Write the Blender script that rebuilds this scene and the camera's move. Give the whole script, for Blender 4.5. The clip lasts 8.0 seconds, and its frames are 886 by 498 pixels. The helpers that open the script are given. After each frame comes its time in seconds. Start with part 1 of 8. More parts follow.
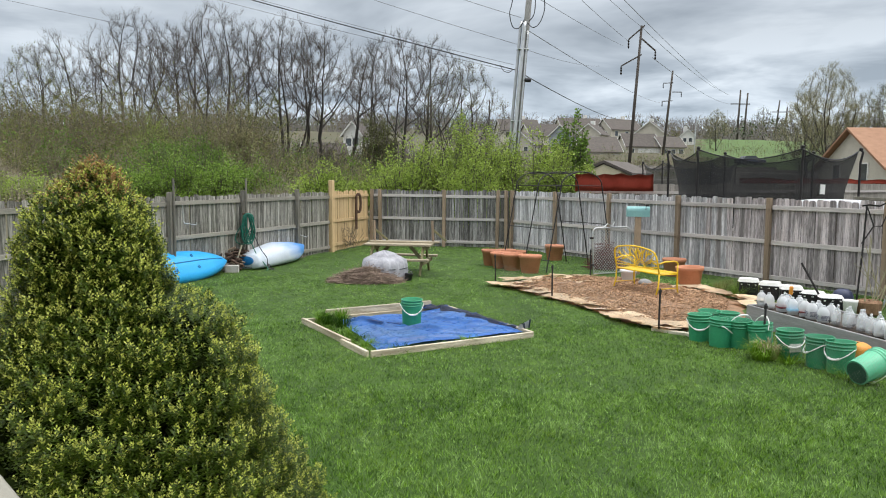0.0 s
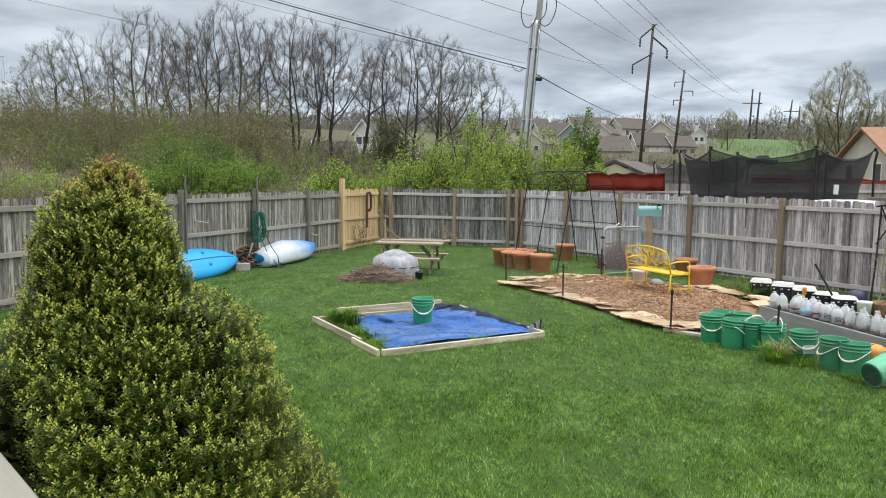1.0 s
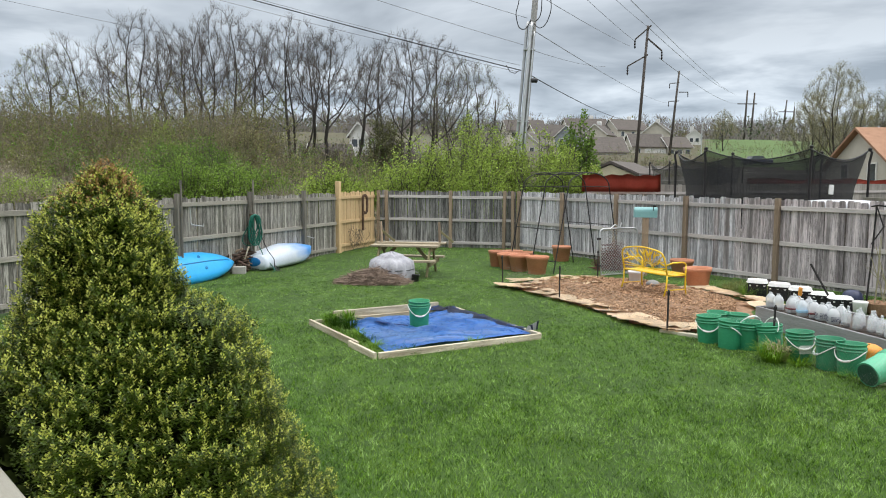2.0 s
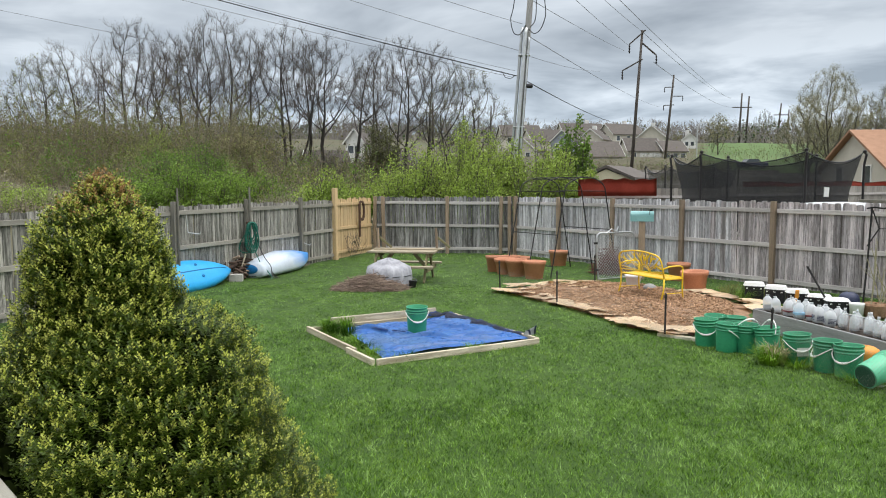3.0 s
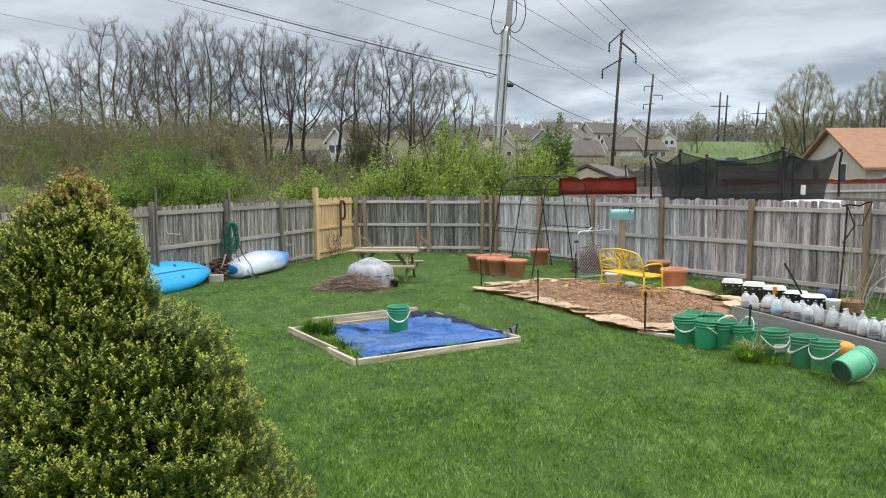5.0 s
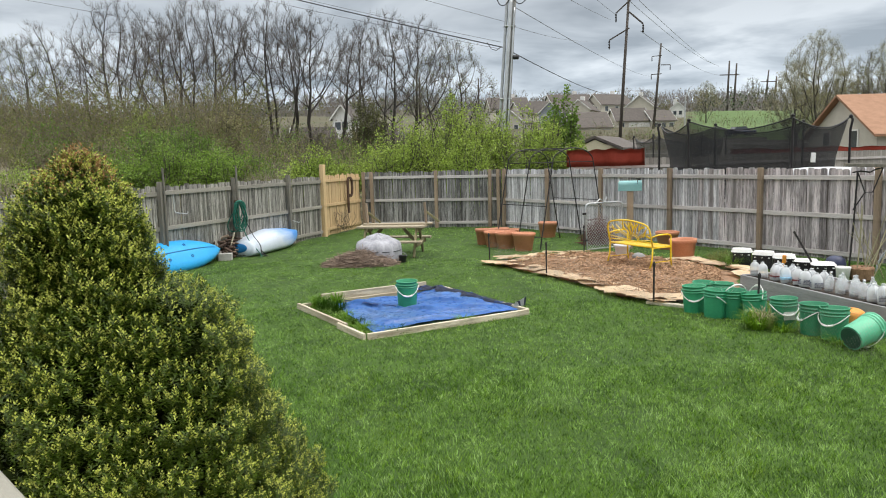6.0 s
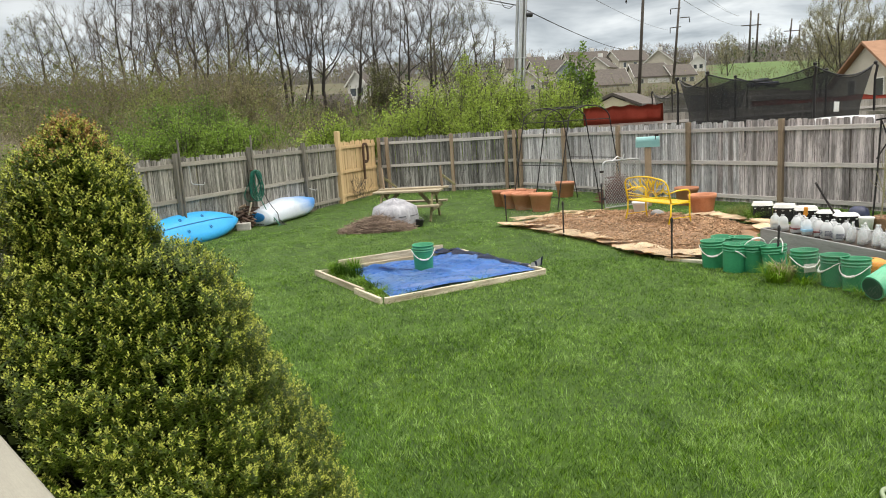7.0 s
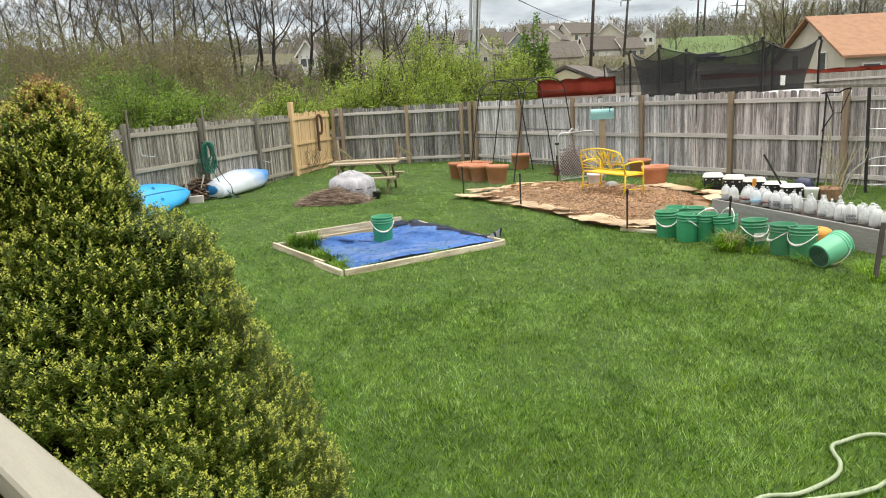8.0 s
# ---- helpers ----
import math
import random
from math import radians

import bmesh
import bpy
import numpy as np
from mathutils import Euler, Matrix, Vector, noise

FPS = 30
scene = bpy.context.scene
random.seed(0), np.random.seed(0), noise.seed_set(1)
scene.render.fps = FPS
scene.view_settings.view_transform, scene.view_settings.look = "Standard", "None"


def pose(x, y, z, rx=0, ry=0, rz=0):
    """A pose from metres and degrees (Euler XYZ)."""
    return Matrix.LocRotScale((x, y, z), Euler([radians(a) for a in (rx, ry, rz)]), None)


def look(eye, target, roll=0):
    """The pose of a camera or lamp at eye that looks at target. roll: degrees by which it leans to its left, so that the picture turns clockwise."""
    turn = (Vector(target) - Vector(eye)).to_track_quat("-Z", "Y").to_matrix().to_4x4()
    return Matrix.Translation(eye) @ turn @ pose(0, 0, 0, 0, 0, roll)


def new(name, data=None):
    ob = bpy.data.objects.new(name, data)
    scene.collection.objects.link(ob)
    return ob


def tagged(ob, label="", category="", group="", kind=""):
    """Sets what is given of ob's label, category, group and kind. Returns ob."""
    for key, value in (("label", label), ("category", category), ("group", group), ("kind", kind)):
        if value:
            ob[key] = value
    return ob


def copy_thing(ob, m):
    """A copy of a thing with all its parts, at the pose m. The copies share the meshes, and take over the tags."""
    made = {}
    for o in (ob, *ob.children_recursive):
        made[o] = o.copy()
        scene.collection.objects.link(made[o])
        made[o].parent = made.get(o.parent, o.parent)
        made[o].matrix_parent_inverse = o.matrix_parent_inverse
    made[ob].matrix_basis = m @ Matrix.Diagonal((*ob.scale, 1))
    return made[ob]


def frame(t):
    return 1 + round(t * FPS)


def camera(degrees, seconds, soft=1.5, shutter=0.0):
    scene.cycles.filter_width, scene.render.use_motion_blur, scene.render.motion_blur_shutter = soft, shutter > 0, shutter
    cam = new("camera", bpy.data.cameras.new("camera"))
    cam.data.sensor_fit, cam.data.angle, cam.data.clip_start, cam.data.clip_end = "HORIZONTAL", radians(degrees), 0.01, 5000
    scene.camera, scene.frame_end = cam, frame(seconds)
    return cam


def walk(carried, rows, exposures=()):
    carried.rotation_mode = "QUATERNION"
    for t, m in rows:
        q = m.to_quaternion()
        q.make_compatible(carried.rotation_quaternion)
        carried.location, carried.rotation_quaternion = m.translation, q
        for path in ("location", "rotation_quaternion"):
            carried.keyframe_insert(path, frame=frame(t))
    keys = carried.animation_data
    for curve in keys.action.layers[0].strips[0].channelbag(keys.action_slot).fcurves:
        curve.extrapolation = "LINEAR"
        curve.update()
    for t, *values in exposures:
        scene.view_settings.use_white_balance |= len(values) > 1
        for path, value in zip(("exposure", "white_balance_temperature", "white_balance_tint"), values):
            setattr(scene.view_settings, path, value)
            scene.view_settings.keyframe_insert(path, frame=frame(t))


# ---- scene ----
cam = camera(62.0, 8.0, soft=1.0)
PATH = [
    (0, (-0.022, 0.241, 2.159), (-0.043, 2.231, 1.968), 0.4),
    (0.5, (-0.039, 0.246, 2.16), (-0.076, 2.237, 1.966), 0.5),
    (1, (-0.043, 0.254, 2.163), (-0.09, 2.244, 1.968), 0.6),
    (1.5, (-0.042, 0.261, 2.166), (-0.088, 2.251, 1.972), 0.5),
    (1.7, (-0.042, 0.261, 2.167), (-0.084, 2.251, 1.974), 0.44),
    (2.8, (-0.045, 0.257, 2.167), (-0.074, 2.249, 1.991), -0.08),
    (3, (-0.045, 0.255, 2.168), (-0.074, 2.247, 1.994), -0.2),
    (3.5, (-0.045, 0.251, 2.174), (-0.071, 2.244, 2.005), -0.4),
    (4, (-0.037, 0.251, 2.17), (-0.051, 2.244, 2.005), -0.5),
    (4.5, (-0.032, 0.258, 2.168), (-0.025, 2.251, 2.0), -0.3),
    (4.7, (-0.031, 0.258, 2.168), (-0.016, 2.25, 1.998), -0.25),
    (5.8, (-0.021, 0.25, 2.154), (-0.011, 2.238, 1.93), -1.11),
    (6, (-0.015, 0.25, 2.147), (-0.02, 2.235, 1.905), -1.5),
    (6.25, (0.002, 0.253, 2.135), (-0.021, 2.235, 1.874), -1.9),
    (6.5, (0.027, 0.259, 2.123), (-0.021, 2.237, 1.834), -2.6),
    (7, (0.059, 0.272, 2.116), (-0.006, 2.243, 1.781), -3.5),
    (7.5, (-0.02, 0.262, 2.112), (-0.084, 2.226, 1.741), -3.8),
    (7.75, (-0.034, 0.254, 2.109), (-0.069, 2.216, 1.724), -3.69),
    (8, (-0.036, 0.245, 2.106), (0.022, 2.201, 1.692), -3.2),
]
walk(cam, [(t, look(eye, goal, roll)) for t, eye, goal, roll in PATH],
     [(0, -0.08, 6450, 10), (4.5, -0.07, 6450, 10), (6, -0.06, 6600, 10), (7, 0.04, 7050, 10), (7.5, 0.13, 7100, 10), (8, 0.20, 7100, 10)])

# ---- world, sun and exposure ----
scene.view_settings.exposure = 0.0
world = bpy.data.worlds.new("overcast_sky")
scene.world = world
world.use_nodes = True
wn, wl = world.node_tree.nodes, world.node_tree.links
wn.clear()
w_out = wn.new("ShaderNodeOutputWorld")
w_bg = wn.new("ShaderNodeBackground")
w_sky = wn.new("ShaderNodeTexSky")
w_sky.sky_type = "NISHITA"
w_sky.sun_disc = False
w_sky.sun_elevation = radians(60)
w_sky.sun_rotation = radians(102)
w_skyscale = wn.new("ShaderNodeVectorMath")
w_skyscale.operation = "SCALE"
w_skyscale.inputs["Scale"].default_value = 0.10
wl.new(w_sky.outputs[0], w_skyscale.inputs[0])
w_co = wn.new("ShaderNodeTexCoord")
w_sep = wn.new("ShaderNodeSeparateXYZ")
wl.new(w_co.outputs["Generated"], w_sep.inputs[0])


def wmath(op, a, b=None, c=None, clamp=False):
    n = wn.new("ShaderNodeMath")
    n.operation = op
    n.use_clamp = clamp
    for i, v in enumerate((a, b, c)):
        if v is None:
            continue
        if isinstance(v, (int, float)):
            n.inputs[i].default_value = v
        else:
            wl.new(v, n.inputs[i])
    return n.outputs[0]


# the cloud deck is a flat layer: directions are projected on it
w_up = wmath("MAXIMUM", w_sep.outputs[2], 0.0)
w_den = wmath("ADD", w_up, 0.10)
w_px = wmath("DIVIDE", w_sep.outputs[0], w_den)
w_py = wmath("DIVIDE", w_sep.outputs[1], w_den)
w_com = wn.new("ShaderNodeCombineXYZ")
wl.new(w_px, w_com.inputs[0])
wl.new(w_py, w_com.inputs[1])
w_n1 = wn.new("ShaderNodeTexNoise")
w_n1.inputs["Scale"].default_value = 0.95
w_n1.inputs["Detail"].default_value = 5.0
w_n1.inputs["Roughness"].default_value = 0.55
w_n1.inputs["Distortion"].default_value = 0.35
wl.new(w_com.outputs[0], w_n1.inputs["Vector"])
w_ramp = wn.new("ShaderNodeValToRGB")
w_ramp.color_ramp.elements[0].position = 0.37
w_ramp.color_ramp.elements[0].color = (0.245, 0.303, 0.37, 1)
w_ramp.color_ramp.elements[1].position = 0.63
w_ramp.color_ramp.elements[1].color = (0.68, 0.755, 0.83, 1)
w_mid = w_ramp.color_ramp.elements.new(0.5)
w_mid.color = (0.443, 0.512, 0.588, 1)
wl.new(w_n1.outputs[0], w_ramp.inputs[0])
# an overcast sky is brighter towards the zenith, with a thin light gap at the horizon
w_zen = wmath("MULTIPLY_ADD", wmath("MULTIPLY", w_up, w_up), 5.3, 0.98)
w_gap = wmath("MULTIPLY", wmath("SUBTRACT", 1.0, wmath("MULTIPLY", w_up, 5.5), clamp=True), 0.95)
w_gain = wmath("ADD", w_zen, w_gap)
w_cloud = wn.new("ShaderNodeVectorMath")
w_cloud.operation = "SCALE"
w_white = wn.new("ShaderNodeMix")
w_white.data_type = "RGBA"
w_white.inputs["B"].default_value = (0.585, 0.59, 0.585, 1)
wl.new(wmath("MULTIPLY", w_up, 1.3, clamp=True), w_white.inputs["Factor"])
wl.new(w_ramp.outputs[0], w_white.inputs["A"])
wl.new(w_white.outputs["Result"], w_cloud.inputs[0])
wl.new(w_gain, w_cloud.inputs["Scale"])
w_mix = wn.new("ShaderNodeMix")
w_mix.data_type = "RGBA"
w_mix.inputs["Factor"].default_value = 0.9
wl.new(w_skyscale.outputs[0], w_mix.inputs["A"])
wl.new(w_cloud.outputs[0], w_mix.inputs["B"])
wl.new(w_mix.outputs["Result"], w_bg.inputs["Color"])
w_bg.inputs["Strength"].default_value = 1.0
wl.new(w_bg.outputs[0], w_out.inputs[0])

sun_data = bpy.data.lights.new("sun", "SUN")
sun_data.energy = 1.5
sun_data.angle = radians(40)
sun_data.color = (1.0, 0.97, 0.93)
sun = new("sun", sun_data)
sun.matrix_basis = look((11.5, 3.5, 20.5), (0, 6, 0))


# ---- materials ----
def material(name, dark, light, scale=6.0, rough=0.7, bump=0.3, metal=0.0, fine=14.0, stretch=(1, 1, 1),
             vary=0.0, island=0.0, stain=None, spec=0.4, coat=0.0, sheen=0.0, trans=0.0, hard=0.16):
    """Two scales of noise between two colours, a stain colour on top, and fine relief."""
    m = bpy.data.materials.new(name)
    m.use_nodes = True
    n, l = m.node_tree.nodes, m.node_tree.links
    b = n["Principled BSDF"]
    co = n.new("ShaderNodeTexCoord")
    mp = n.new("ShaderNodeMapping")
    mp.inputs["Scale"].default_value = stretch
    l.new(co.outputs["Object"], mp.inputs[0])
    if vary:
        info = n.new("ShaderNodeObjectInfo")
        shift = n.new("ShaderNodeVectorMath")
        shift.operation = "MULTIPLY_ADD"
        shift.inputs[1].default_value = (1, 1, 1)
        l.new(mp.outputs[0], shift.inputs[0])
        k = n.new("ShaderNodeMath")
        k.operation = "MULTIPLY"
        k.inputs[1].default_value = 37.0
        l.new(info.outputs["Random"], k.inputs[0])
        l.new(k.outputs[0], shift.inputs[2])
        vec = shift.outputs[0]
    else:
        vec = mp.outputs[0]
    big = n.new("ShaderNodeTexNoise")
    big.inputs["Scale"].default_value = scale
    big.inputs["Detail"].default_value = 3
    l.new(vec, big.inputs["Vector"])
    small = n.new("ShaderNodeTexNoise")
    small.inputs["Scale"].default_value = scale * fine
    small.inputs["Detail"].default_value = 4
    l.new(vec, small.inputs["Vector"])
    add = n.new("ShaderNodeMath")
    add.operation = "MULTIPLY_ADD"
    add.inputs[1].default_value = 0.5
    l.new(small.outputs[0], add.inputs[0])
    half = n.new("ShaderNodeMath")
    half.operation = "MULTIPLY"
    half.inputs[1].default_value = 0.5
    l.new(big.outputs[0], half.inputs[0])
    l.new(half.outputs[0], add.inputs[2])
    rng = n.new("ShaderNodeMapRange")
    rng.inputs["From Min"].default_value = 0.5 - hard
    rng.inputs["From Max"].default_value = 0.5 + hard
    l.new(add.outputs[0], rng.inputs["Value"])
    mix = n.new("ShaderNodeMix")
    mix.data_type = "RGBA"
    mix.inputs["A"].default_value = (*dark, 1)
    mix.inputs["B"].default_value = (*light, 1)
    l.new(rng.outputs[0], mix.inputs["Factor"])
    col = mix.outputs["Result"]
    if stain:
        st = n.new("ShaderNodeTexNoise")
        st.inputs["Scale"].default_value = scale * 0.45
        st.inputs["Detail"].default_value = 5
        l.new(vec, st.inputs["Vector"])
        sr = n.new("ShaderNodeMapRange")
        sr.inputs["From Min"].default_value = 0.52
        sr.inputs["From Max"].default_value = 0.68
        sr.inputs["To Max"].default_value = 0.75
        l.new(st.outputs[0], sr.inputs["Value"])
        m2 = n.new("ShaderNodeMix")
        m2.data_type = "RGBA"
        m2.inputs["B"].default_value = (*stain, 1)
        l.new(sr.outputs[0], m2.inputs["Factor"])
        l.new(col, m2.inputs["A"])
        col = m2.outputs["Result"]
    if vary or island:
        hsv = n.new("ShaderNodeHueSaturation")
        vr = n.new("ShaderNodeMapRange")
        amount = vary or island
        vr.inputs["To Min"].default_value = 1 - amount
        vr.inputs["To Max"].default_value = 1 + amount
        if island:
            geo = n.new("ShaderNodeNewGeometry")
            l.new(geo.outputs["Random Per Island"], vr.inputs["Value"])
        else:
            l.new(info.outputs["Random"], vr.inputs["Value"])
        l.new(vr.outputs[0], hsv.inputs["Value"])
        l.new(col, hsv.inputs["Color"])
        col = hsv.outputs["Color"]
    l.new(col, b.inputs["Base Color"])
    rr = n.new("ShaderNodeMapRange")
    rr.inputs["To Min"].default_value = max(0.02, rough - 0.12)
    rr.inputs["To Max"].default_value = min(1.0, rough + 0.12)
    l.new(small.outputs[0], rr.inputs["Value"])
    l.new(rr.outputs[0], b.inputs["Roughness"])
    b.inputs["Metallic"].default_value = metal
    b.inputs["Specular IOR Level"].default_value = spec
    b.inputs["Coat Weight"].default_value = coat
    b.inputs["Sheen Weight"].default_value = sheen
    b.inputs["Transmission Weight"].default_value = trans
    if bump:
        bp = n.new("ShaderNodeBump")
        bp.inputs["Strength"].default_value = bump
        bp.inputs["Distance"].default_value = 0.02
        l.new(add.outputs[0], bp.inputs["Height"])
        l.new(bp.outputs[0], b.inputs["Normal"])
    return m


def leaf_material(name, dark, light, island=0.35, rough=0.55, through_light=0.35, patch=0.0, spec=0.3):
    """Thin leaves: a diffuse and glossy face that lets some light through."""
    m = material(name, dark, light, scale=0.7 if not patch else patch, rough=rough, bump=0, island=island, spec=spec)
    n, l = m.node_tree.nodes, m.node_tree.links
    b = n["Principled BSDF"]
    tr = n.new("ShaderNodeBsdfTranslucent")
    src = b.inputs["Base Color"].links[0].from_socket
    l.new(src, tr.inputs["Color"])
    ms = n.new("ShaderNodeMixShader")
    ms.inputs[0].default_value = through_light
    l.new(b.outputs[0], ms.inputs[1])
    l.new(tr.outputs[0], ms.inputs[2])
    l.new(ms.outputs[0], n["Material Output"].inputs["Surface"])
    return m


def net_material(name, colour, cover):
    """A fine dark mesh: part of it lets the view through."""
    m = bpy.data.materials.new(name)
    m.use_nodes = True
    n, l = m.node_tree.nodes, m.node_tree.links
    b = n["Principled BSDF"]
    b.inputs["Base Color"].default_value = (*colour, 1)
    b.inputs["Roughness"].default_value = 0.8
    tr = n.new("ShaderNodeBsdfTransparent")
    co = n.new("ShaderNodeTexCoord")
    ns = n.new("ShaderNodeTexNoise")
    ns.inputs["Scale"].default_value = 1.3
    l.new(co.outputs["Object"], ns.inputs["Vector"])
    rg = n.new("ShaderNodeMapRange")
    rg.inputs["To Min"].default_value = cover - 0.1
    rg.inputs["To Max"].default_value = cover + 0.1
    l.new(ns.outputs[0], rg.inputs["Value"])
    ms = n.new("ShaderNodeMixShader")
    l.new(rg.outputs[0], ms.inputs[0])
    l.new(tr.outputs[0], ms.inputs[1])
    l.new(b.outputs[0], ms.inputs[2])
    l.new(ms.outputs[0], n["Material Output"].inputs["Surface"])
    return m


GRAIN = (12, 12, 0.6)
# Ground under the grass; shade between the blades is put into its colour.
M_lawn = material("lawn_base_gap_shade", (0.018, 0.044, 0.004), (0.050, 0.104, 0.009), 1.2, 0.95, 0.6, fine=30)
M_field = material("field_floor", (0.06, 0.058, 0.03), (0.11, 0.095, 0.055), 0.12, 0.95, 0.4, fine=25, stain=(0.06, 0.085, 0.03))
M_blade = leaf_material("grass_blade", (0.106, 0.220, 0.011), (0.190, 0.342, 0.024), 0.4, 0.5, 0.3, spec=0.3)
M_blade_lime = leaf_material("grass_blade_lime", (0.125, 0.225, 0.008), (0.21, 0.335, 0.016), 0.4, 0.5, 0.3, spec=0.25)
M_blade_dark = leaf_material("grass_blade_dark", (0.018, 0.056, 0.004), (0.048, 0.112, 0.010), 0.35, 0.75, 0.25, spec=0.08)
# Pale blades: the sky's sheen on the grass is put into this colour.
M_blade_sheen = leaf_material("grass_blade_sky_sheen", (0.22, 0.38, 0.08), (0.42, 0.58, 0.22), 0.4, 0.4, 0.3)
M_picket = material("weathered_picket", (0.178, 0.157, 0.158), (0.55, 0.50, 0.504), 1.6, 0.85, 0.6, fine=7, stretch=GRAIN, vary=0.32, stain=(0.12, 0.112, 0.106), hard=0.085)
# Paler copy of the picket colours for the far panels.
M_picket_pale = material("pale_picket", (0.245, 0.242, 0.25), (0.70, 0.69, 0.708), 1.6, 0.85, 0.6, fine=7, stretch=GRAIN, vary=0.3, stain=(0.16, 0.152, 0.148), hard=0.085)
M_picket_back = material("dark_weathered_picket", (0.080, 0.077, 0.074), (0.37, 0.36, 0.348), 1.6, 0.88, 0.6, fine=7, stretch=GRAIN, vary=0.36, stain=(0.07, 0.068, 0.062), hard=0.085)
M_picket_dark = material("weathered_picket_mossy", (0.100, 0.093, 0.081), (0.43, 0.41, 0.364), 1.6, 0.88, 0.6, fine=7, stretch=GRAIN, vary=0.36, stain=(0.075, 0.076, 0.06), hard=0.085)
M_rail = material("weathered_rail", (0.365, 0.335, 0.318), (0.62, 0.58, 0.56), 2.0, 0.85, 0.4, fine=9, stretch=(0.7, 9, 9), vary=0.15)
M_post = material("weathered_post", (0.20, 0.15, 0.105), (0.36, 0.27, 0.19), 2.0, 0.85, 0.4, fine=9, stretch=GRAIN, vary=0.2)
M_post_grey = material("grey_post", (0.12, 0.11, 0.092), (0.235, 0.215, 0.18), 2.0, 0.85, 0.4, fine=9, stretch=GRAIN, vary=0.2)
M_newwood = material("new_pine", (0.47, 0.32, 0.165), (0.66, 0.48, 0.27), 1.5, 0.7, 0.25, fine=9, stretch=GRAIN, vary=0.1)
M_lumber = material("sandbox_lumber", (0.34, 0.285, 0.20), (0.68, 0.61, 0.48), 2.2, 0.75, 0.3, fine=9, stretch=(0.8, 9, 9), vary=0.12, stain=(0.27, 0.22, 0.155), hard=0.12)
M_table = material("table_lumber", (0.23, 0.19, 0.125), (0.43, 0.37, 0.27), 2.2, 0.75, 0.3, fine=9, stretch=(0.8, 9, 9), vary=0.1)
M_tableleg = material("table_leg_lumber", (0.13, 0.115, 0.055), (0.25, 0.225, 0.12), 2.2, 0.8, 0.3, vary=0.1)
M_tarp = material("blue_tarp", (0.035, 0.165, 0.53), (0.065, 0.245, 0.66), 1.5, 0.30, 0.08, fine=9, spec=0.7, stain=(0.15, 0.28, 0.52))
# Tarp blue darkened to hold the shade inside folds.
M_tarp_shaded = material("shaded_tarp_blue", (0.012, 0.04, 0.16), (0.02, 0.07, 0.25), 3, 0.4, 0.1)
M_tarp_dark = material("black_tarp_underside", (0.012, 0.018, 0.045), (0.03, 0.042, 0.10), 3, 0.4, 0.2)
M_bucket = material("green_plastic", (0.022, 0.22, 0.105), (0.04, 0.30, 0.15), 3, 0.4, 0.04, spec=0.5, vary=0.12)
M_bucket_light = material("light_green_plastic", (0.09, 0.40, 0.23), (0.13, 0.5, 0.3), 3, 0.4, 0.04, spec=0.5)
M_white = material("white_plastic", (0.66, 0.66, 0.64), (0.82, 0.82, 0.80), 5, 0.45, 0.05)
M_black = material("black_plastic", (0.015, 0.015, 0.017), (0.035, 0.035, 0.04), 6, 0.45, 0.1)
M_navy = material("navy_plastic", (0.02, 0.025, 0.06), (0.045, 0.055, 0.11), 6, 0.4, 0.1)
M_terra = material("terracotta_plastic", (0.42, 0.165, 0.085), (0.57, 0.25, 0.145), 3, 0.65, 0.15, vary=0.12, stain=(0.50, 0.25, 0.16))
M_yellow = material("yellow_paint", (0.72, 0.46, 0.01), (0.84, 0.58, 0.02), 5, 0.35, 0.05, coat=0.2)
M_teal = material("teal_paint", (0.17, 0.36, 0.37), (0.25, 0.47, 0.47), 5, 0.4, 0.05)
M_iron = material("dark_iron", (0.018, 0.017, 0.018), (0.05, 0.045, 0.045), 9, 0.6, 0.2, metal=0.4)
M_rust = material("rusty_iron", (0.055, 0.03, 0.02), (0.11, 0.06, 0.035), 9, 0.8, 0.3)
M_galv = material("galvanised_steel", (0.42, 0.43, 0.44), (0.60, 0.61, 0.62), 4, 0.45, 0.1, metal=0.6, vary=0.1)
M_kayak = material("blue_kayak_plastic", (0.02, 0.33, 0.72), (0.035, 0.42, 0.84), 2, 0.35, 0.05, spec=0.5)
# Deep blue of the stern panel; also seam and hole shade put into colour.
M_kayak_dark = material("deep_blue_and_groove_shade", (0.01, 0.14, 0.38), (0.02, 0.2, 0.46), 2, 0.4, 0.05)
M_cover = material("grey_vinyl_cover", (0.25, 0.25, 0.28), (0.43, 0.43, 0.465), 3, 0.5, 0.35, fine=6)
M_stick = material("dry_twig", (0.15, 0.105, 0.08), (0.34, 0.26, 0.205), 4, 0.9, 0.2, island=0.35)
M_hose = material("green_hose", (0.01, 0.10, 0.07), (0.02, 0.17, 0.12), 6, 0.45, 0.05)
M_hosepale = material("pale_green_hose", (0.22, 0.27, 0.17), (0.33, 0.39, 0.26), 6, 0.5, 0.08)
M_concrete = material("concrete", (0.34, 0.32, 0.29), (0.5, 0.48, 0.44), 8, 0.9, 0.4)
M_chip = material("wood_chip", (0.27, 0.15, 0.08), (0.56, 0.37, 0.23), 5, 0.9, 0.2, island=0.4)
M_chicken = material("dull_wire", (0.26, 0.25, 0.22), (0.42, 0.40, 0.36), 6, 0.6, 0.0)
M_mulch = material("mulch_floor", (0.13, 0.07, 0.038), (0.33, 0.20, 0.12), 9, 0.95, 0.8, fine=5)
M_card = material("cardboard", (0.64, 0.50, 0.34), (0.84, 0.70, 0.52), 2.5, 0.85, 0.2, vary=0.12, stain=(0.40, 0.27, 0.17))
